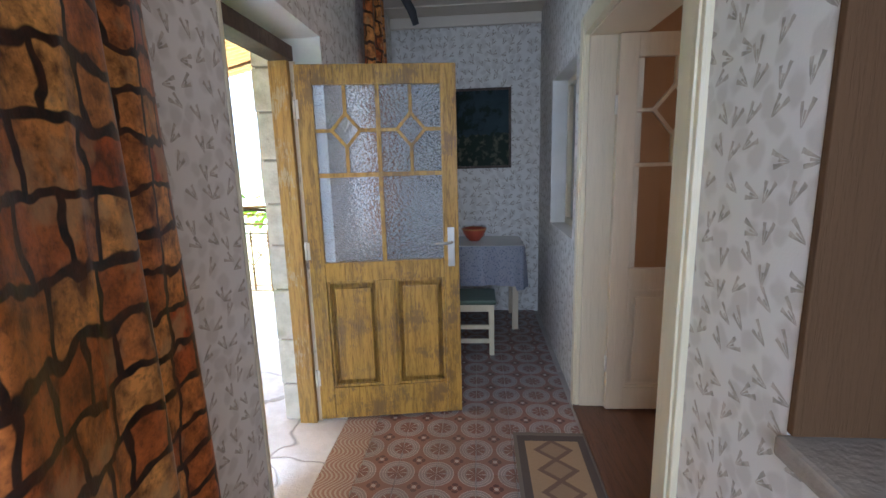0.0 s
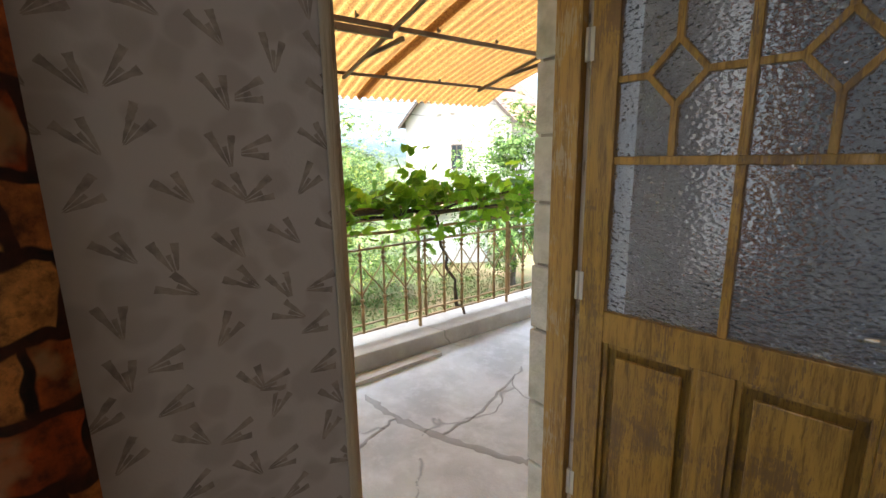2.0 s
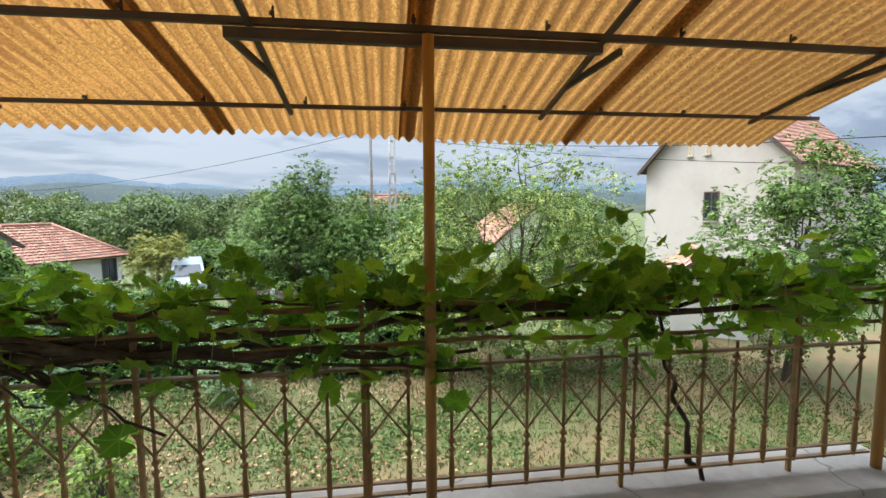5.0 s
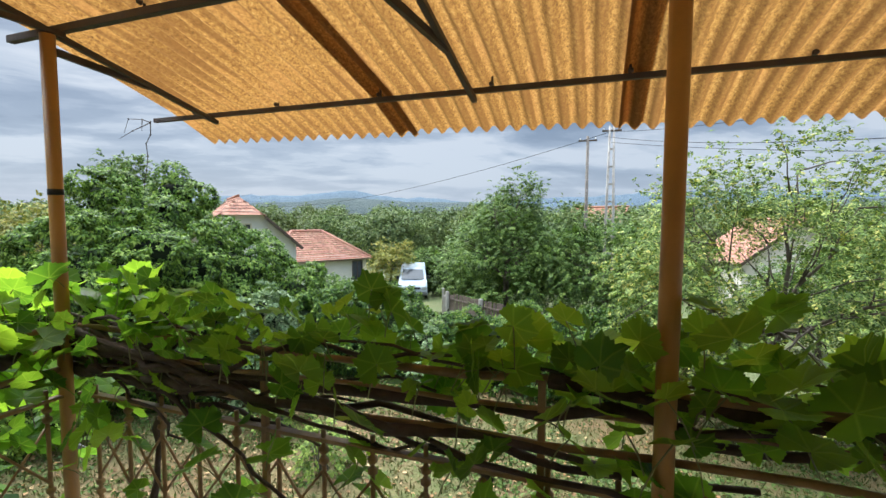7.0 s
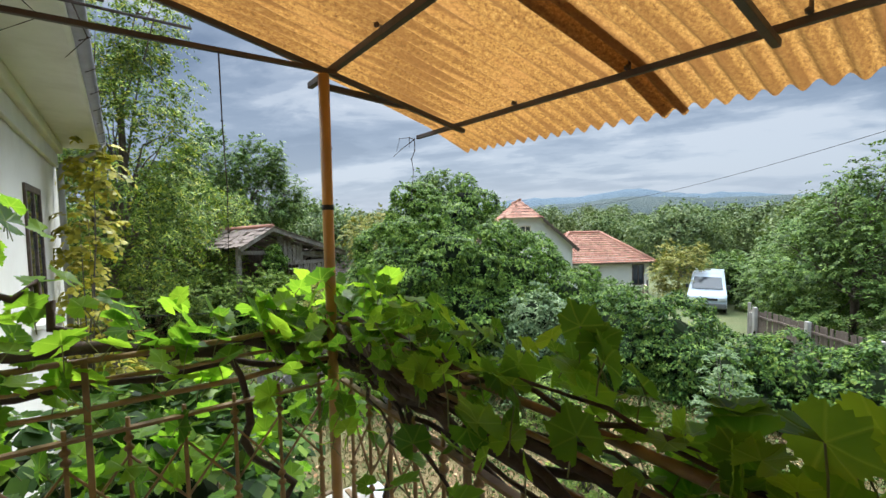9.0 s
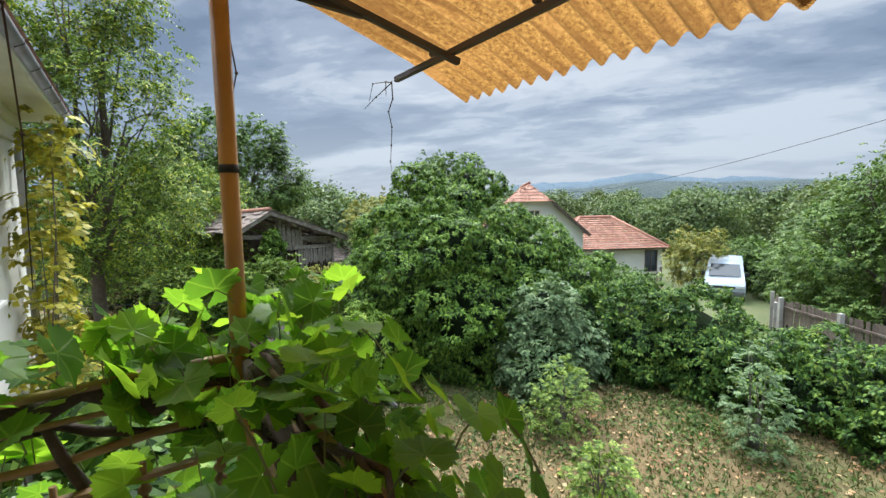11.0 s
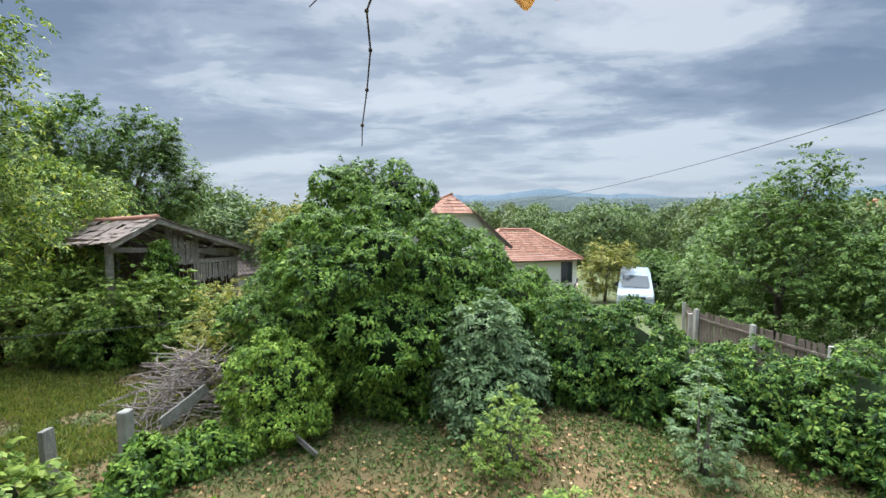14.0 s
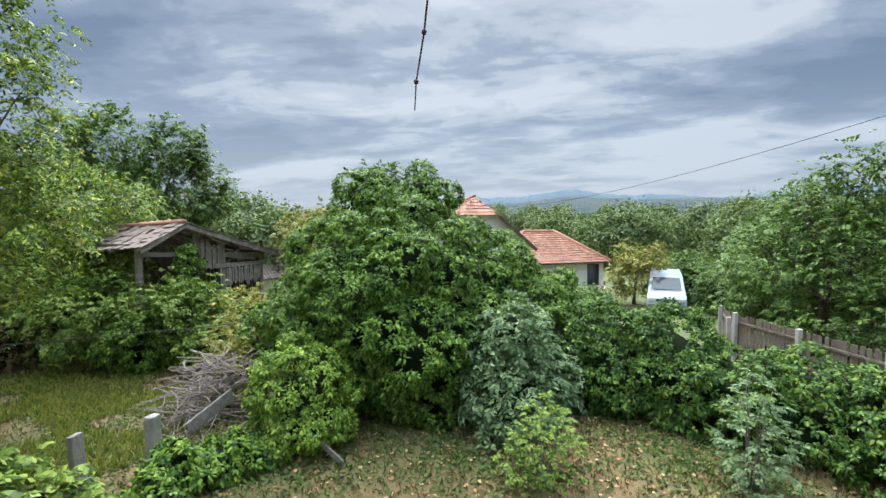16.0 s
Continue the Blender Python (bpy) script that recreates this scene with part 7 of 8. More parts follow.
def vine(name, label, spots, stems, seed):
    """Twisted stems along the rails, and single leaves on short stalks. spots: centre, spread, how many, leaf size."""
    root = thing(name, stems[0][0], label, "grapevine")
    inv = root.matrix_world.inverted()
    r = random.Random(seed)
    for i, (p, q, rad, sag, wob) in enumerate(stems):
        bm = bmesh.new()
        pts = bend(p, q, sag, wob, 14, seed + i)
        tube(bm, pts, [rad * r.uniform(0.75, 1.25) * (1 - 0.5 * k / 14) for k in range(14)], 8)
        part("stem", bm, VINE_BARK, root, "dark gnarled stem").matrix_parent_inverse = inv
    count = 0
    for (cx, cy, cz), (sx, sy, sz), n, size in spots:
        for _ in range(n):
            p = Vector((r.gauss(cx, sx), r.gauss(cy, sy), r.gauss(cz, sz)))
            if -0.45 < p.y < 1.6 and p.x < -2.65 and p.z > 1.4:
                p.z = 1.4 - r.random() * 0.2
            ob = new("leaf", GRAPE_LEAVES[r.randrange(6)])
            s = size * r.uniform(0.6, 1.25)
            # most blades hang tip down and face outwards or up
            tilt = r.gauss(48, 28)
            m = Matrix.Translation(p) @ Matrix.Rotation(r.uniform(0, 2 * math.pi) if r.random() < 0.45 else r.gauss(math.pi / 2, 0.9), 4, "Z") @ Matrix.Rotation(radians(-tilt), 4, "X") @ Matrix.Rotation(r.gauss(math.pi, 0.7) if r.random() < 0.8 else r.uniform(0, 6.28), 4, "Z") @ Matrix.Diagonal((s, s, s, 1))
            ob.parent = root
            ob.matrix_parent_inverse = inv
            ob.matrix_basis = m
            if count % 2 == 0:
                e = p + Vector((r.uniform(-0.06, 0.06), r.uniform(-0.08, 0.08), -r.uniform(0.04, 0.14)))
                st = new("stalk", STALK)
                st.parent = root
                st.matrix_parent_inverse = inv
                st.matrix_basis = Matrix.Translation(p) @ (e - p).to_track_quat("Z", "X").to_matrix().to_4x4() @ Matrix.Diagonal((1, 1, (e - p).length, 1))
            count += 1
    return root


X = RAIL_X - 0.03
west = [((X, y, 1.19), (0.12, 0.22, 0.085), 40 if y < 1.9 else 34, 0.88 if y < 1.7 else 1.12) for y in np.arange(-0.2, 4.7, 0.4)]
west += [((X - 0.02, y, 0.98), (0.07, 0.2, 0.08), 6, 0.9) for y in np.arange(0.2, 4.7, 0.5)]
west += [((X + 0.05, 1.65, 0.8), (0.05, 0.14, 0.09), 7, 0.95), ((X + 0.05, 2.25, 0.82), (0.05, 0.13, 0.12), 14, 0.95), ((X + 0.05, 2.7, 0.95), (0.05, 0.2, 0.08), 8, 0.95), ((X + 0.04, 3.35, 0.92), (0.05, 0.25, 0.1), 16, 1.0), ((X + 0.04, 3.0, 1.12), (0.05, 0.2, 0.1), 14, 1.0),
         ((X, 3.15, 1.42), (0.05, 0.13, 0.1), 13, 0.85), ((X, 3.75, 1.3), (0.07, 0.2, 0.09), 10, 0.95), ((X - 0.14, 0.2, 1.24), (0.1, 0.22, 0.06), 16, 0.9), ((X - 0.12, -0.15, 1.3), (0.1, 0.12, 0.06), 14, 0.9), ((X, 1.35, 1.3), (0.04, 0.1, 0.04), 3, 1.0), ((X, 2.2, 1.35), (0.05, 0.1, 0.06), 5, 0.9)]
stems_w = [*(((X + 0.05 * math.sin(i * 2.1), -0.28 + 0.1 * (i % 3), 1.2 - 0.055 * i), (X + 0.06 * math.sin(i), 1.0 + 0.45 * ((i * 7) % 4), 1.14 - 0.06 * ((i * 5) % 7)), 0.009 + 0.004 * (i % 3), 0.04 * math.sin(i), 0.03) for i in range(6)), ((X, -0.25, 1.02), (X, 2.4, 1.1), 0.026, 0.03, 0.03), ((X + 0.03, 0.2, 0.98), (X + 0.02, 2.0, 0.92), 0.022, -0.02, 0.03), ((X, 1.8, 1.16), (X, 4.6, 1.08), 0.024, 0.02, 0.03), ((X - 0.02, 2.2, 1.02), (X, 4.5, 1.2), 0.014, 0.0, 0.03),
           ((X, -0.3, 1.15), (X, 1.5, 1.2), 0.013, 0.02, 0.03), ((X - 0.05, 0.1, -0.1), (X - 0.03, 0.2, 1.0), 0.02, 0.0, 0.02), ((X, 3.6, 0.0), (X, 3.3, 1.05), 0.018, 0.0, 0.04), ((X + 0.02, -0.1, 1.12), (X + 0.03, 0.9, 0.6), 0.012, -0.03, 0.02), ((X, 1.0, 1.2), (X + 0.02, 2.9, 1.19), 0.006, 0.01, 0.02), ((X, 2.4, 1.23), (X, 4.2, 1.26), 0.005, 0.01, 0.03)]
vine("grapevine", "leafy green grapevine trained along the veranda railing", [s for s in west if s[0][1] < 2.1], stems_w[:8] + stems_w[10:12] + stems_w[13:15], 51)
vine("grapevine", "leafy green grapevine trained along the veranda railing", [s for s in west if s[0][1] >= 2.1], stems_w[8:10] + [stems_w[12], stems_w[15]], 54)
low = [((X + 0.06, y, 0.82), (0.09, 0.16, 0.16), 10 if y < 0.2 else 4, 1.05) for y in np.arange(-0.25, 1.3, 0.25)] + [((-3.3, -0.28, 1.34), (0.05, 0.05, 0.015), 5, 0.95)]
corner_stems = [((X + 0.02, -0.3, 1.16), (X + 0.06, 0.75, 0.98), 0.03, 0.02, 0.03), ((X - 0.04, -0.2, 1.05), (X + 0.02, 0.7, 1.1), 0.024, 0.03, 0.03), ((X + 0.03, -0.28, 0.98), (X - 0.02, 0.5, 0.86), 0.026, -0.02, 0.03)]
low_stems = corner_stems + [((X + 0.04 * math.sin(i * 1.7), -0.3 + 0.06 * i, 1.12 - 0.03 * i), (X + 0.07 * math.cos(i), 0.45 + 0.17 * ((i * 3) % 8), 0.78 + 0.05 * ((i * 5) % 8)), 0.009 + 0.003 * (i % 4), 0.05 * math.sin(i * 2), 0.03) for i in range(6)]
vine("grapevine", "shaded lower tangle of the old grapevine", low, low_stems, 55)
Y = SIDE_Y
side = [((x, Y - 0.03, 1.18), (0.2, 0.1, 0.1), 26, 1.05) for x in np.arange(-2.9, -1.3, 0.36)]
side += [((x, Y - 0.12, 0.75), (0.2, 0.12, 0.25), 30, 1.05) for x in np.arange(-2.9, -1.3, 0.36)]
side += [((-1.75, Y, 1.5), (0.12, 0.1, 0.2), 16, 0.95), ((-1.5, Y - 0.3, 2.0), (0.12, 0.2, 0.3), 14, 0.9), ((-2.2, Y - 0.5, 0.2), (0.5, 0.3, 0.4), 50, 1.1), ((-2.75, Y, 1.25), (0.12, 0.08, 0.07), 12, 1.0)]
stems_s = [((-3.0, Y, 1.05), (-1.3, Y - 0.02, 1.3), 0.03, 0.03, 0.04), ((-3.0, Y - 0.05, 0.95), (-1.3, Y, 1.1), 0.02, 0.0, 0.04), ((-2.9, Y - 0.1, -0.1), (-2.4, Y, 1.15), 0.025, 0.0, 0.05), ((-1.45, Y - 0.2, 0.2), (-1.35, Y - 0.1, 2.4), 0.012, 0.0, 0.05), ((-2.0, Y - 0.02, 1.25), (-1.4, Y, 1.75), 0.014, 0.0, 0.06)]
vine("grapevine", "thick old grapevine on the side railing", side, stems_s, 52)
north = [((x, END_Y + 0.05, 1.15), (0.2, 0.1, 0.14), 16, 1.0) for x in np.arange(-2.9, -1.4, 0.4)]
vine("grapevine", "leafy grapevine on the end railing", north, [((-3.0, END_Y + 0.05, 1.08), (-1.3, END_Y + 0.05, 1.12), 0.02, 0.0, 0.03)], 53)


def hanging_twig(p, parts, label):
    """A dead tendril hanging from the canopy."""
    bm = bmesh.new()
    p = Vector(p)
    for pts in parts:
        q = [p + Vector(c) for c in pts]
        tube(bm, q, [0.0035 - 0.0022 * i / max(1, len(q) - 1) for i in range(len(q))], 5)
        for c in q[1:-1]:
            bmesh.ops.create_icosphere(bm, subdivisions=1, radius=0.006, matrix=Matrix.Translation(c))
    tagged(part("dry_tendril", bm, VINE_BARK), label, "tendril", "dead vine tendrils")


hanging_twig((-3.835, -0.8, roof_z(-3.86) - 0.05), [[(0, 0, 0.01), (-0.02, -0.03, -0.07), (-0.01, -0.06, -0.13), (-0.05, -0.1, -0.2), (-0.06, -0.13, -0.29), (-0.08, -0.18, -0.37), (-0.1, -0.21, -0.42)], [(0, 0, 0), (0.03, -0.12, -0.05), (0.06, -0.2, -0.1)], [(0, 0, 0), (-0.02, -0.1, 0.03), (0.02, -0.17, 0.03), (0.03, -0.2, -0.06)], [(-0.02, -0.1, 0.03), (-0.03, -0.12, -0.04)]], "dead vine tendril hanging from the canopy corner")
hanging_twig((-3.0, SIDE_Y - 0.04, 2.39), [[(0, 0, 0), (0.01, -0.01, -0.2), (-0.01, 0.0, -0.36), (0.02, -0.01, -0.5), (0.0, 0, -0.62)], [(0.01, 0, -0.2), (0.03, -0.01, -0.36), (0.01, 0, -0.55)]], "dead vine tendril hanging beside the post")
hanging_twig((-2.5, SIDE_Y, 2.4), [[(0, 0, 0), (0.0, 0.01, -0.3), (-0.01, 0, -0.6), (0, 0.0, -0.98)]], "thin dead tendril hanging from the tie rod")
hanging_twig((-2.0, -0.6, 2.62), [[(0, 0, 0), (-0.05, 0.0, -0.15), (0.03, 0, -0.25)], [(-0.3, 0, 0), (-0.25, 0, -0.2), (-0.33, 0, -0.3)], [(0.2, 0, 0), (0.1, 0, -0.1), (0.25, 0, -0.2)]], "tangle of dead tendrils on the rod")

# ---- things in the hall ----


def curtain(name, path, z0, z1, label, folds=7, depth=0.035, seed=1):
    """Cloth hung in folds along a path of points."""
    pts = [Vector((*p, 0)) for p in path]
    lens = [0.0]
    for a, b in zip(pts, pts[1:]):
        lens.append(lens[-1] + (b - a).length)
    nu, nv = 120, 26
    bm = bmesh.new()
    uvl = bm.loops.layers.uv.new("UVMap")
    grid, uvs = [], {}
    for i in range(nu + 1):
        s = lens[-1] * i / nu
        k = max(j for j in range(len(pts) - 1) if lens[j] <= s + 1e-9)
        f = (s - lens[k]) / (lens[k + 1] - lens[k])
        p = pts[k].lerp(pts[k + 1], f)
        d = (pts[k + 1] - pts[k]).normalized()
        nrm = Vector((-d.y, d.x, 0))
        col = []
        for j in range(nv + 1):
            z = z0 + (z1 - z0) * j / nv
            amp = depth * (0.55 + 0.6 * (1 - j / nv))
            off = amp * (math.sin(s / lens[-1] * folds * 2 * math.pi + 0.5 * math.sin(z * 1.7 + seed)) + 0.35 * math.sin(s * 31 + z * 1.3))
            v = bm.verts.new(p + nrm * off + Vector((0, 0, z)))
            uvs[v] = (s * 1.25, z)
            col.append(v)
        grid.append(col)
    for i in range(nu):
        for j in range(nv):
            f = bm.faces.new((grid[i][j], grid[i + 1][j], grid[i + 1][j + 1], grid[i][j + 1]))
            f.smooth = True
            for lp in f.loops:
                lp[uvl].uv = uvs[lp.vert]
    root = thing(name, (pts[0].x, pts[0].y, z0), label, "curtain")
    ob = part("cloth", bm, BRICKPRINT, root)
    ob.matrix_parent_inverse = root.matrix_world.inverted()
    rod = bmesh.new()
    tube(rod, [p + Vector((0, 0, z1 + 0.01)) for p in pts], 0.011, 8)
    part("rod", rod, DARK_STEEL, root, "black curtain rod").matrix_parent_inverse = root.matrix_world.inverted()
    return root


curtain("curtain", [(-0.795, 1.1), (-0.76, 0.98), (-0.66, 0.76), (-0.55, 0.6), (-0.5, 0.3), (-0.52, -0.1), (-0.62, -0.5)], 0.04, 2.88, "glossy curtain printed with old red bricks", 5, 0.03, 1)
curtain("curtain", [(-0.77, 3.26), (-0.73, 3.45), (-0.72, 3.6), (-0.75, 3.8)], 0.9, 2.86, "narrow curtain printed with old red bricks", 3, 0.03, 4)
bm = bmesh.new()
tube(bm, [(-0.7, 2.75, 2.9), (-0.62, 3.0, 2.86), (-0.52, 3.2, 2.72), (-0.44, 3.3, 2.58), (-0.42, 3.32, 2.5)], [0.02, 0.024, 0.028, 0.03, 0.022], 8)
tagged(part("cable_hose", bm, RUBBER), "thick black cable hanging from the ceiling", "cable")


def window(name, y0, y1, z0, z1, x, label):
    """A small wooden window in the west wall."""
    root = structure(new(name), label, "window")
    root.matrix_world = pose(x, (y0 + y1) / 2, z0)
    inv = root.matrix_world.inverted()
    bm = bmesh.new()
    for a0, a1, b0, b1 in ((y0, y0 + 0.05, z0, z1), (y1 - 0.05, y1, z0, z1), (y0 + 0.05, y1 - 0.05, z0, z0 + 0.05), (y0 + 0.05, y1 - 0.05, z1 - 0.05, z1)):
        box(bm, x - 0.03, x + 0.03, a0, a1, b0, b1, 0.004)
    part("window_frame", bm, CREAM_WOOD, root).matrix_parent_inverse = inv
    bm = bmesh.new()
    box(bm, x - 0.003, x + 0.003, y0 + 0.05, y1 - 0.05, z0 + 0.05, z1 - 0.05)
    ob = part("pane", bm, GLASS, root)
    ob.matrix_parent_inverse = inv
    ob.visible_shadow = False
    bm = bmesh.new()
    box(bm, x + 0.03, WEST + 0.03, y0, y1, z0 - 0.03, z0 - 0.003, 0.006)
    part("window_sill", bm, CREAM_WOOD, root).matrix_parent_inverse = inv


window("window_1", WIN_Y0, WIN_Y1, WIN_Z0, WIN_Z1, -1.05, "small cream framed window behind the door")


def side_door():
    """Cream casing, lining and the glazed door that stands open into the side room."""
    bm = bmesh.new()
    a, b, top = EDOOR
    for y0, y1, z0, z1 in ((a - 0.13, a + 0.012, 0, top + 0.1), (b - 0.012, b + 0.09, 0, top + 0.1), (a + 0.012, b - 0.012, top - 0.012, top + 0.1)):
        box(bm, EAST - 0.022, EAST + 0.006, y0, y1, z0, z1, 0.006)
        box(bm, EAST - 0.03, EAST - 0.02, y0 + 0.02, y1 - 0.02, z0, z1 - 0.015, 0.004)
    structure(part("trim_door", bm, CREAM_TRIM), "glossy cream door casing", "trim")
    bm = bmesh.new()
    box(bm, EAST + 0.006, EAST + 0.298, a, a + 0.02, 0.02, top, 0.003)
    lining = structure(part("door_lining", bm, CREAM_WOOD), "cream painted door lining", "trim")
    for y0, y1, z0 in ((b - 0.02, b, 0.02), (a + 0.02, b - 0.02, top - 0.02)):
        bm = bmesh.new()
        box(bm, EAST + 0.006, EAST + 0.298, y0, y1, z0, top, 0.003)
        part("board", bm, CREAM_WOOD, lining)
    bm = bmesh.new()
    box(bm, EAST - 0.03, EAST + 0.3, a, b, 0.0, 0.022, 0.006)
    structure(part("door_sill", bm, BROWN_FLOOR), "dark brown wooden door sill", "threshold")
    root = thing("door_2", (EAST + 0.15, b - 0.05, 0.03), "open cream glazed interior door", "door", turn=2)
    root["kind"] = "structure"
    W, H, T = 0.62, 2.165, 0.02

    def wood(name, u0, u1, z0, z1, t=T, mat=CREAM_WOOD):
        q = bmesh.new()
        box(q, u0, u1, -t, t, z0, z1, 0.004)
        return part(name, q, mat, root)
    wood("stile", 0, 0.1, 0, H)
    wood("stile", W - 0.1, W, 0, H)
    wood("top_rail", 0.1, W - 0.1, H - 0.12, H)
    wood("lock_rail", 0.1, W - 0.1, 0.76, 0.885)
    wood("bottom_rail", 0.1, W - 0.1, 0, 0.14)
    c, zc = W / 2, 1.77
    wood("glazing_bar", 0.1, W - 0.1, 1.465, 1.487, 0.013)
    wood("glazing_bar", c - 0.01, c + 0.01, 1.487, zc - 0.13, 0.012)
    wood("glazing_bar", c - 0.01, c + 0.01, zc + 0.13, H - 0.12, 0.012)
    wood("glazing_bar", 0.1, c - 0.11, zc - 0.01, zc + 0.01, 0.012)
    wood("glazing_bar", c + 0.11, W - 0.1, zc - 0.01, zc + 0.01, 0.012)
    for s1, s2 in ((1, 1), (1, -1), (-1, 1), (-1, -1)):
        q = bmesh.new()
        p, e = Vector((c + s1 * 0.11, 0, zc)), Vector((c, 0, zc + s2 * 0.13))
        d = e - p
        box(q, -0.006, d.length + 0.006, -0.0115, 0.0115, -0.01, 0.01, 0.003, Matrix.Translation(p) @ Matrix.Rotation(-math.atan2(d.z, d.x), 4, "Y"))
        part("glazing_bar", q, CREAM_WOOD, root)
    q = bmesh.new()
    box(q, 0.095, W - 0.095, -0.002, 0.002, 0.88, H - 0.115)
    part("pane", q, GLASS, root, "clear glass").visible_shadow = False
    q = bmesh.new()
    box(q, 0.1, W - 0.1, -0.006, 0.006, 0.14, 0.76)
    box(q, 0.15, W - 0.15, -0.014, 0.014, 0.19, 0.71, 0.007)
    for u0, u1, z0, z1 in ((0.1, 0.118, 0.14, 0.76), (W - 0.118, W - 0.1, 0.14, 0.76), (0.118, W - 0.118, 0.14, 0.158), (0.118, W - 0.118, 0.742, 0.76)):
        box(q, u0, u1, -0.018, 0.018, z0, z1, 0.005)
    part("panel", q, CREAM_WOOD, root)
    for z in (0.25, 1.75):
        q = bmesh.new()
        tube(q, [(-0.01, -0.022, z), (-0.01, -0.022, z + 0.1)], 0.008, 8)
        part("hinge", q, HINGE_M, root)


side_door()

# the brown boarded window recess and the plain niche in the east wall
bm = bmesh.new()
a, b, z0, z1 = EWIN
RECESS_BROWN = m_wood("recess_brown", (0.1, 0.056, 0.028), (0.07, 0.038, 0.018), None, 0, 0.9, cracks=0.05)
for nd in RECESS_BROWN.node_tree.nodes:
    if nd.type == "BSDF_PRINCIPLED":
        nd.inputs["Specular IOR Level"].default_value = 0.08
box(bm, EAST - 0.003, EAST + 0.27, b - 0.02, b - 0.001, z0 + 0.04, z1 - 0.02, 0.003)
lining = structure(part("recess_lining", bm, RECESS_BROWN), "brown painted timber lining of a wall recess", "trim")
for x0, x1, y0, y1, c0, c1 in ((EAST - 0.003, EAST + 0.27, a + 0.001, a + 0.02, z0 + 0.04, z1 - 0.02), (EAST - 0.003, EAST + 0.27, a, b, z1 - 0.02, z1 - 0.001), (EAST + 0.27, EAST + 0.299, a, b, z0, z1)):
    bm = bmesh.new()
    box(bm, x0, x1, y0, y1, c0, c1, 0.003)
    part("board", bm, RECESS_BROWN, lining)
bm = bmesh.new()
box(bm, EAST - 0.025, EAST + 0.268, a, b, z0 - 0.01, z0 + 0.035, 0.01)
structure(part("recess_sill", bm, m_plain("sill_paint", (0.3, 0.25, 0.2), 0.8, 0.2, 9, 0.5, dirt=(0.14, 0.11, 0.09), dirt_amount=0.6)), "worn beige painted sill", "window sill")
bm = bmesh.new()
ny0, ny1, nz0, nz1 = NICHE
for y0, y1, c0, c1 in ((ny0, ny0 + 0.05, nz0, nz1), (ny1 - 0.05, ny1, nz0, nz1), (ny0 + 0.05, ny1 - 0.05, nz0, nz0 + 0.05), (ny0 + 0.05, ny1 - 0.05, nz1 - 0.05, nz1)):
    box(bm, EAST + 0.12, EAST + 0.16, y0, y1, c0, c1, 0.005)
structure(part("niche_frame", bm, CREAM_TRIM), "cream frame of a blind inner window", "window")


def build_table():
    root = thing("table", (-0.03, 4.28, 0), "white kitchen table with turned-down cloth", "table")
    bm = bmesh.new()
    box(bm, -0.4, 0.42, -0.27, 0.28, 0.775, 0.8, 0.004)
    part("tabletop", bm, CREAM_WOOD, root)
    for x in (-0.36, 0.36):
        for y in (-0.23, 0.24):
            bm = bmesh.new()
            box(bm, x - 0.028, x + 0.028, y - 0.028, y + 0.028, 0, 0.775, 0.004)
            part("leg", bm, CREAM_WOOD, root)
    cloth = thing("tablecloth", (-0.03, 4.28, 0.8), "small-flowered cotton tablecloth hanging over the edge", "tablecloth")
    bm = bmesh.new()
    n = 40
    ring0, ring1 = [], []
    per = [(-0.415 + 0.85 * i / n, -0.285) for i in range(n)] + [(0.435, -0.285 + 0.58 * i / n) for i in range(n)] + [(0.435 - 0.85 * i / n, 0.295) for i in range(n)] + [(-0.415, 0.295 - 0.58 * i / n) for i in range(n)]
    levels = [(0.003, 0.0), (-0.02, 0.012), (-0.12, 0.02), (-0.24, 0.028), (-0.36, 0.035)]
    rings = []
    for lz, out in levels:
        ring = []
        for i, (x, y) in enumerate(per):
            d = Vector((x, y, 0))
            wave = out * (0.6 + 0.7 * math.sin(i * 0.42) + 0.3 * math.sin(i * 0.9 + 1))
            e = Vector((0 if abs(x) < 0.41 else math.copysign(1, x), 0 if abs(y) < 0.28 else math.copysign(1, y), 0))
            if y > 0.29:
                wave = 0.0
            drop = -0.05 * (abs(x) > 0.36) * (lz < -0.3)
            ring.append(bm.verts.new(d + e * wave + Vector((0, 0, lz + drop))))
        rings.append(ring)
    for p, q in zip(rings, rings[1:]):
        for i in range(len(per)):
            j = (i + 1) % len(per)
            bm.faces.new((p[i], q[i], q[j], p[j])).smooth = True
    part("drop", bm, m_cloth("flower_cloth", (0.3, 0.3, 0.34), (0.12, 0.13, 0.2), 55), cloth, "grey-blue flowered cloth side")
    bm = bmesh.new()
    box(bm, -0.414, 0.434, -0.284, 0.294, 0.0015, 0.006, 0.001)
    part("top_cloth", bm, m_plain("white_cloth", (0.62, 0.62, 0.62), 0.9, 0.08, 8, 0.2, fine=250), cloth, "white cloth laid on top")


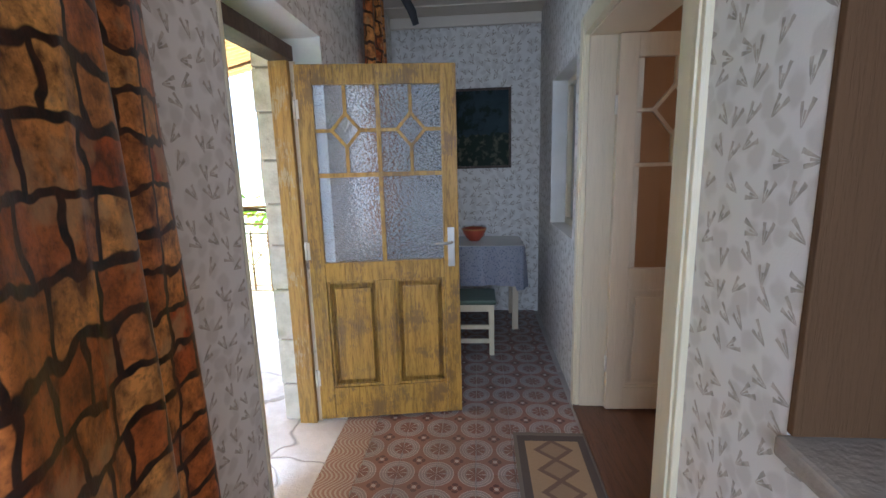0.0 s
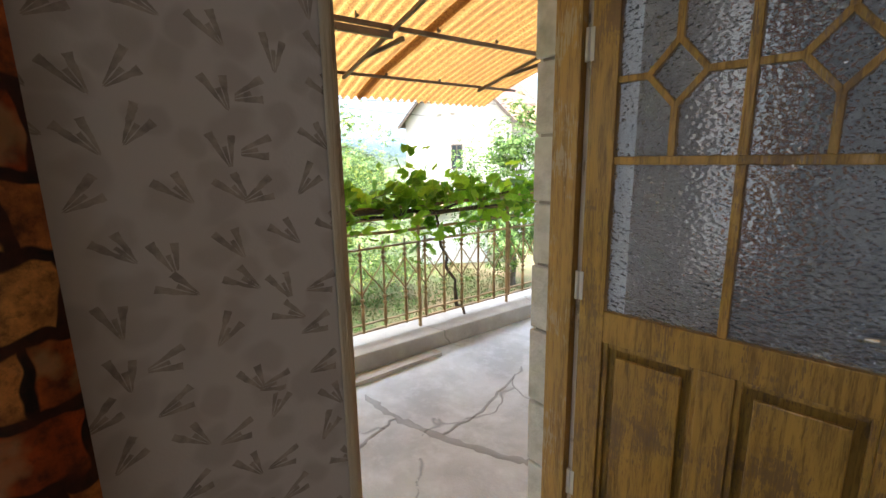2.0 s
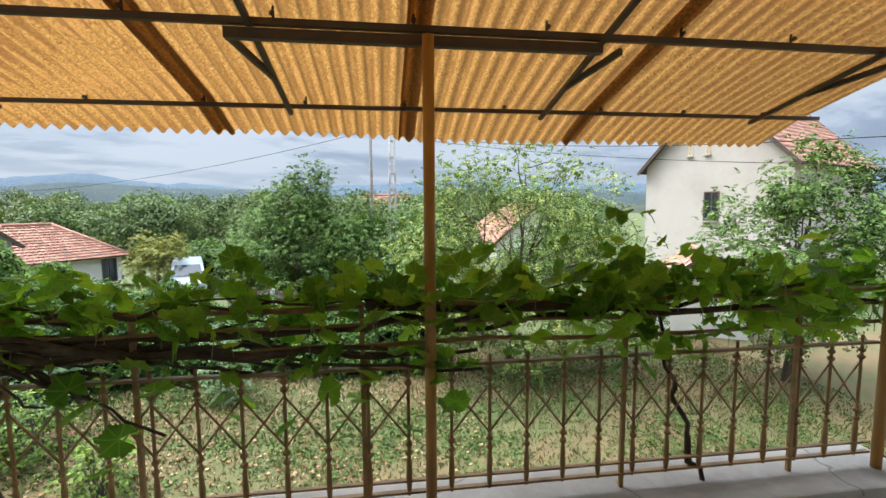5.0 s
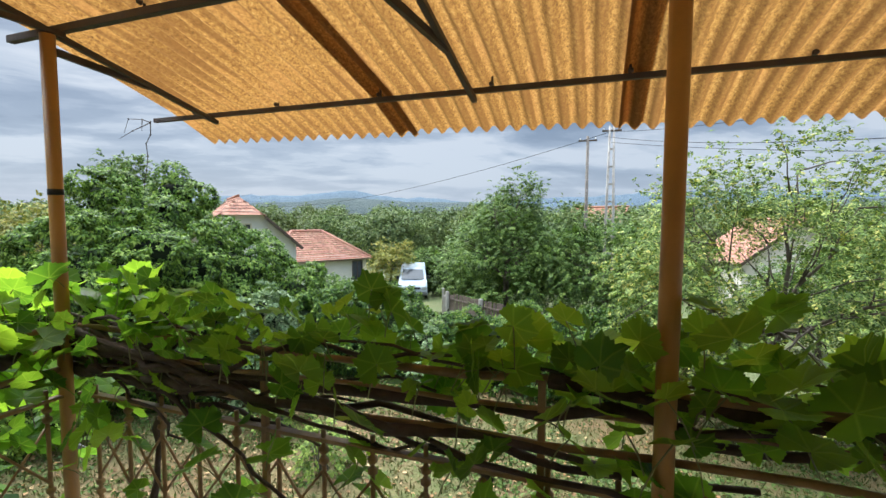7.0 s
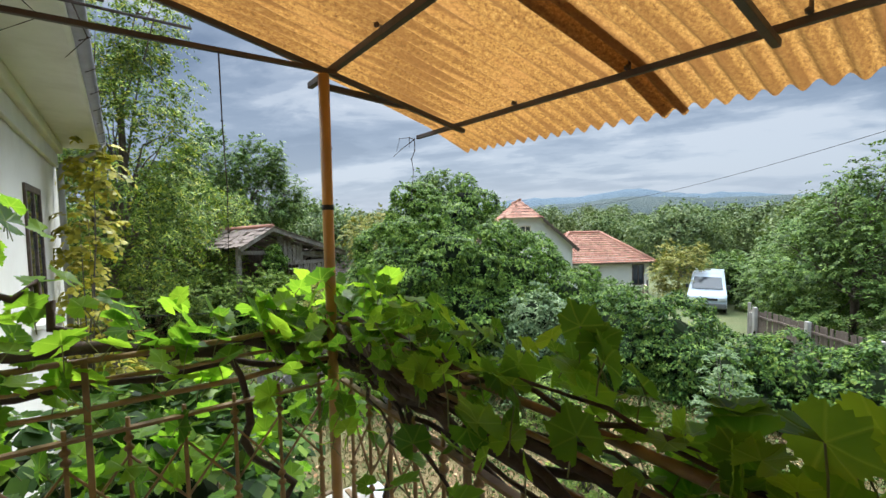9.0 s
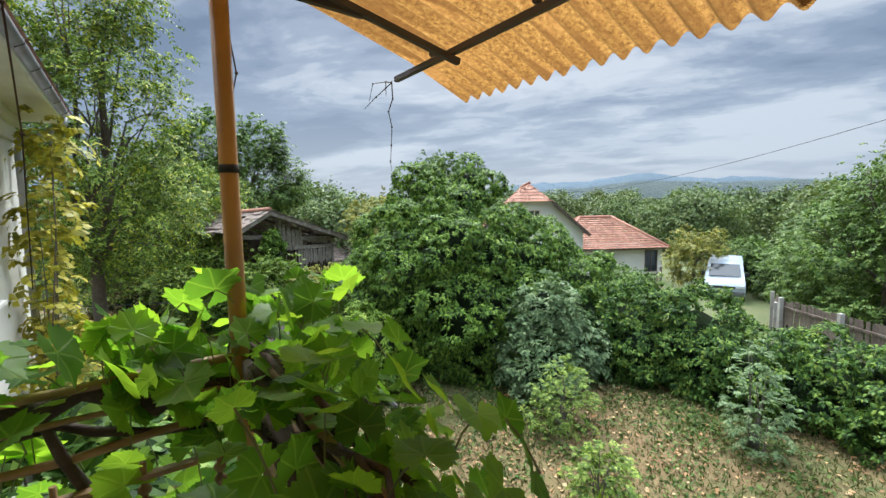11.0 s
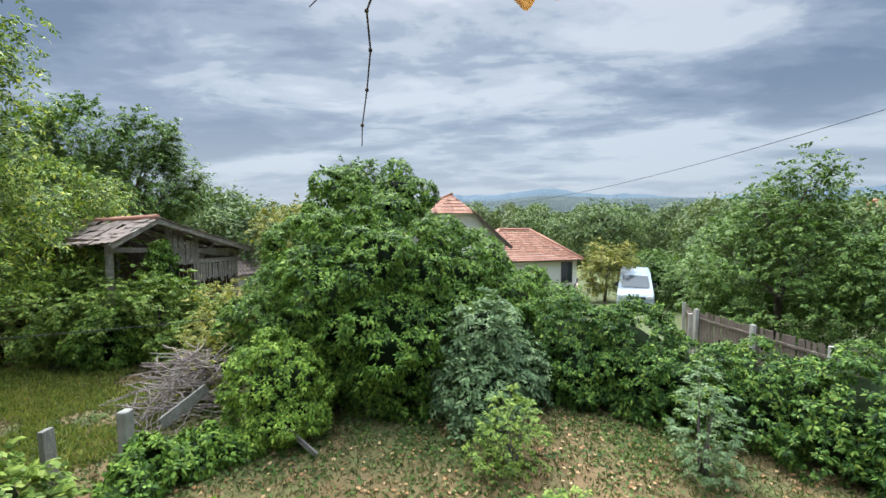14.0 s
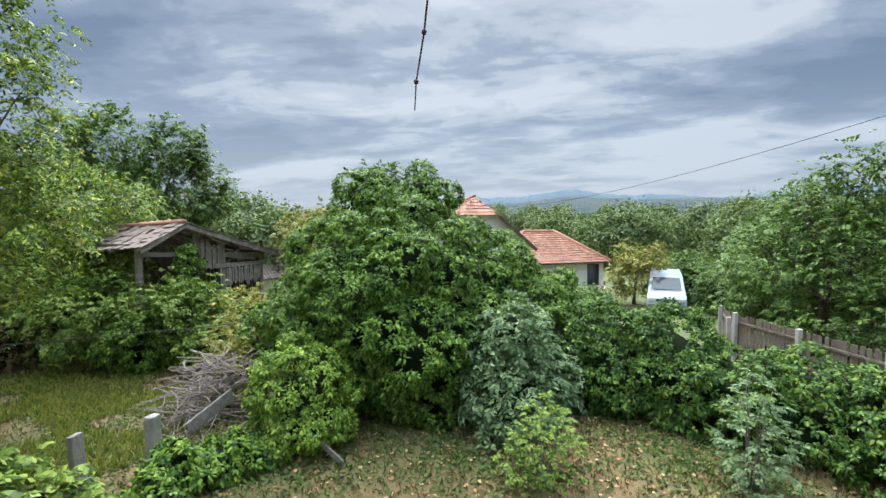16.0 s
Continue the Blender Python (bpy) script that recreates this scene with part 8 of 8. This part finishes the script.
build_table()
bowl = thing("bowl", (-0.045, 4.3, 0.807), "orange-red bowl standing on the table", "bowl")
bm = bmesh.new()
lathe(bm, [(0.0, 0.0), (0.05, 0.0), (0.055, 0.008), (0.09, 0.045), (0.115, 0.105), (0.118, 0.12), (0.108, 0.118), (0.1, 0.1), (0.06, 0.03), (0.0, 0.02)], 32)
part("shell", bm, m_plain("bowl_glaze", (0.36, 0.07, 0.035), 0.3, 0.25, 10, 0.1), bowl)
bm = bmesh.new()
lathe(bm, [(0.114, 0.106), (0.1195, 0.113), (0.1195, 0.122), (0.112, 0.124)], 32)
part("rim", bm, m_plain("bowl_rim", (0.45, 0.2, 0.07), 0.3), bowl, "paler orange rim")


def build_stool():
    root = thing("stool", (-0.06, 3.6, 0), "white wooden stool with dark green seat", "stool")
    bm = bmesh.new()
    box(bm, -0.19, 0.19, -0.18, 0.18, 0.43, 0.47, 0.01)
    part("seat", bm, m_plain("green_seat", (0.06, 0.085, 0.055), 0.5), root, "dark green seat")
    for y in (-0.15, 0.15):
        bm = bmesh.new()
        box(bm, -0.17, 0.17, y - 0.01, y + 0.01, 0.37, 0.428, 0.003)
        part("apron", bm, CREAM_TRIM, root)
    for x in (-0.155, 0.155):
        for y in (-0.145, 0.145):
            bm = bmesh.new()
            box(bm, x - 0.02, x + 0.02, y - 0.02, y + 0.02, 0, 0.43, 0.004)
            part("leg", bm, CREAM_TRIM, root)
        bm = bmesh.new()
        box(bm, x - 0.012, x + 0.012, -0.125, 0.125, 0.1, 0.135, 0.003)
        part("stretcher", bm, CREAM_TRIM, root)
    for z in (0.1, 0.22):
        bm = bmesh.new()
        box(bm, -0.135, 0.135, -0.157, -0.133, z, z + 0.035, 0.003)
        part("stretcher", bm, CREAM_TRIM, root)


build_stool()
pic = thing("picture", (-0.07, NORTH - 0.02, 1.88), "dark landscape picture in a thin black frame", "picture")
W2, H2 = 0.4, 0.385
for x0, x1, c0, c1 in ((-W2, -W2 + 0.025, -H2, H2), (W2 - 0.025, W2, -H2, H2), (-W2 + 0.025, W2 - 0.025, -H2, -H2 + 0.025), (-W2 + 0.025, W2 - 0.025, H2 - 0.025, H2)):
    bm = bmesh.new()
    box(bm, x0, x1, -0.012, 0.016, c0, c1, 0.005)
    part("frame_piece", bm, DARK_WOOD, pic, "dark brown frame")
bm = bmesh.new()
box(bm, -W2 + 0.02, W2 - 0.02, -0.004, 0.01, -H2 + 0.02, H2 - 0.02)
part("print", bm, PICTURE_M, pic, "dark green landscape print")


def m_rug(name):
    m, w = material(name)
    c = coords(w)
    x, y = w.split(c)[:2]
    ax, ay = w.math("ABSOLUTE", x), w.math("ABSOLUTE", y)
    rep = w.math("SUBTRACT", w.math("PINGPONG", w.math("ADD", y, 3.0), 0.16), 0.08)
    dia = w.math("ADD", w.math("MULTIPLY", ax, 0.9), w.math("ABSOLUTE", rep))
    steps = w.math("SNAP", dia, 0.016)
    motif = w.math("LESS_THAN", steps, 0.095)
    inner = w.math("LESS_THAN", steps, 0.05)
    col = w.mix(motif, (0.34, 0.25, 0.15), (0.16, 0.105, 0.075))
    col = w.mix(inner, col, (0.27, 0.2, 0.13))
    edge = w.math("MAXIMUM", w.math("GREATER_THAN", ax, 0.145), w.math("GREATER_THAN", ay, 0.52))
    col = w.mix(edge, col, (0.075, 0.065, 0.06))
    rim = w.math("MAXIMUM", w.math("GREATER_THAN", ax, 0.185), w.math("GREATER_THAN", ay, 0.57))
    col = w.mix(rim, col, (0.16, 0.14, 0.12))
    weave = w.noise(w.vmath("MULTIPLY", c, (60, 400, 60)), 1.0, 2)
    col = w.mix(w.math("MULTIPLY", weave, 0.35), col, (0.1, 0.075, 0.055))
    finish(w, col, 0.95, weave, 0.5, 0.003)
    return m


bm = bmesh.new()
bmesh.ops.create_grid(bm, x_segments=12, y_segments=36, size=1.0)
for v in bm.verts:
    v.co = Vector((v.co.x * 0.205, v.co.y * 0.6, 0.007 + 0.003 * noise.noise(v.co * 3)))
bmesh.ops.solidify(bm, geom=list(bm.faces), thickness=0.006)
ob = part("rug", bm, m_rug("woven_rug"))
ob.matrix_world = pose(0.385, 1.76, 0.002)
tagged(ob, "brown and beige woven runner with dark border", "rug")


def far_window():
    """The window behind the walker that lights the hall."""
    root = structure(new("window_2"), "plain cream framed window at the hall's end", "window")
    root.matrix_world = pose(-0.05, SOUTH, 0.95)
    inv = root.matrix_world.inverted()
    bm = bmesh.new()
    for x0, x1, c0, c1 in ((-0.6, -0.53, 0.95, 2.35), (0.43, 0.5, 0.95, 2.35), (-0.53, 0.43, 0.95, 1.02), (-0.53, 0.43, 2.28, 2.35)):
        box(bm, x0, x1, SOUTH - 0.12, SOUTH - 0.06, c0, c1, 0.004)
    part("window_frame", bm, CREAM_WOOD, root).matrix_parent_inverse = inv


far_window()

# ---- floor tiles, one by one ----


def tile_mesh(name, mat):
    bm = bmesh.new()
    h = 0.0988
    box(bm, -h, h, -h, h, -0.008, 0.0, 0.0)
    bmesh.ops.bevel(bm, geom=[e for e in bm.edges if all(v.co.z > -0.001 for v in e.verts)], offset=0.0015, segments=1, affect="EDGES")
    me = bpy.data.meshes.new(name)
    bm.to_mesh(me)
    bm.free()
    me.materials.append(mat)
    return me


def lay_tiles():
    floor = bpy.data.objects["floor"]
    plain, edge = tile_mesh("tile", TILE), tile_mesh("tile", BORDER_TILE)
    r = random.Random(2)
    for i in range(7):
        for j in range(31):
            ob = new("tile", edge if i == 0 else plain)
            ob.parent = floor
            ob.matrix_basis = pose(WEST + 0.1 + i * 0.2, SOUTH + 0.1 + j * 0.2, r.uniform(-0.0008, 0.0008), r.uniform(-0.15, 0.15), r.uniform(-0.15, 0.15), 0)


lay_tiles()
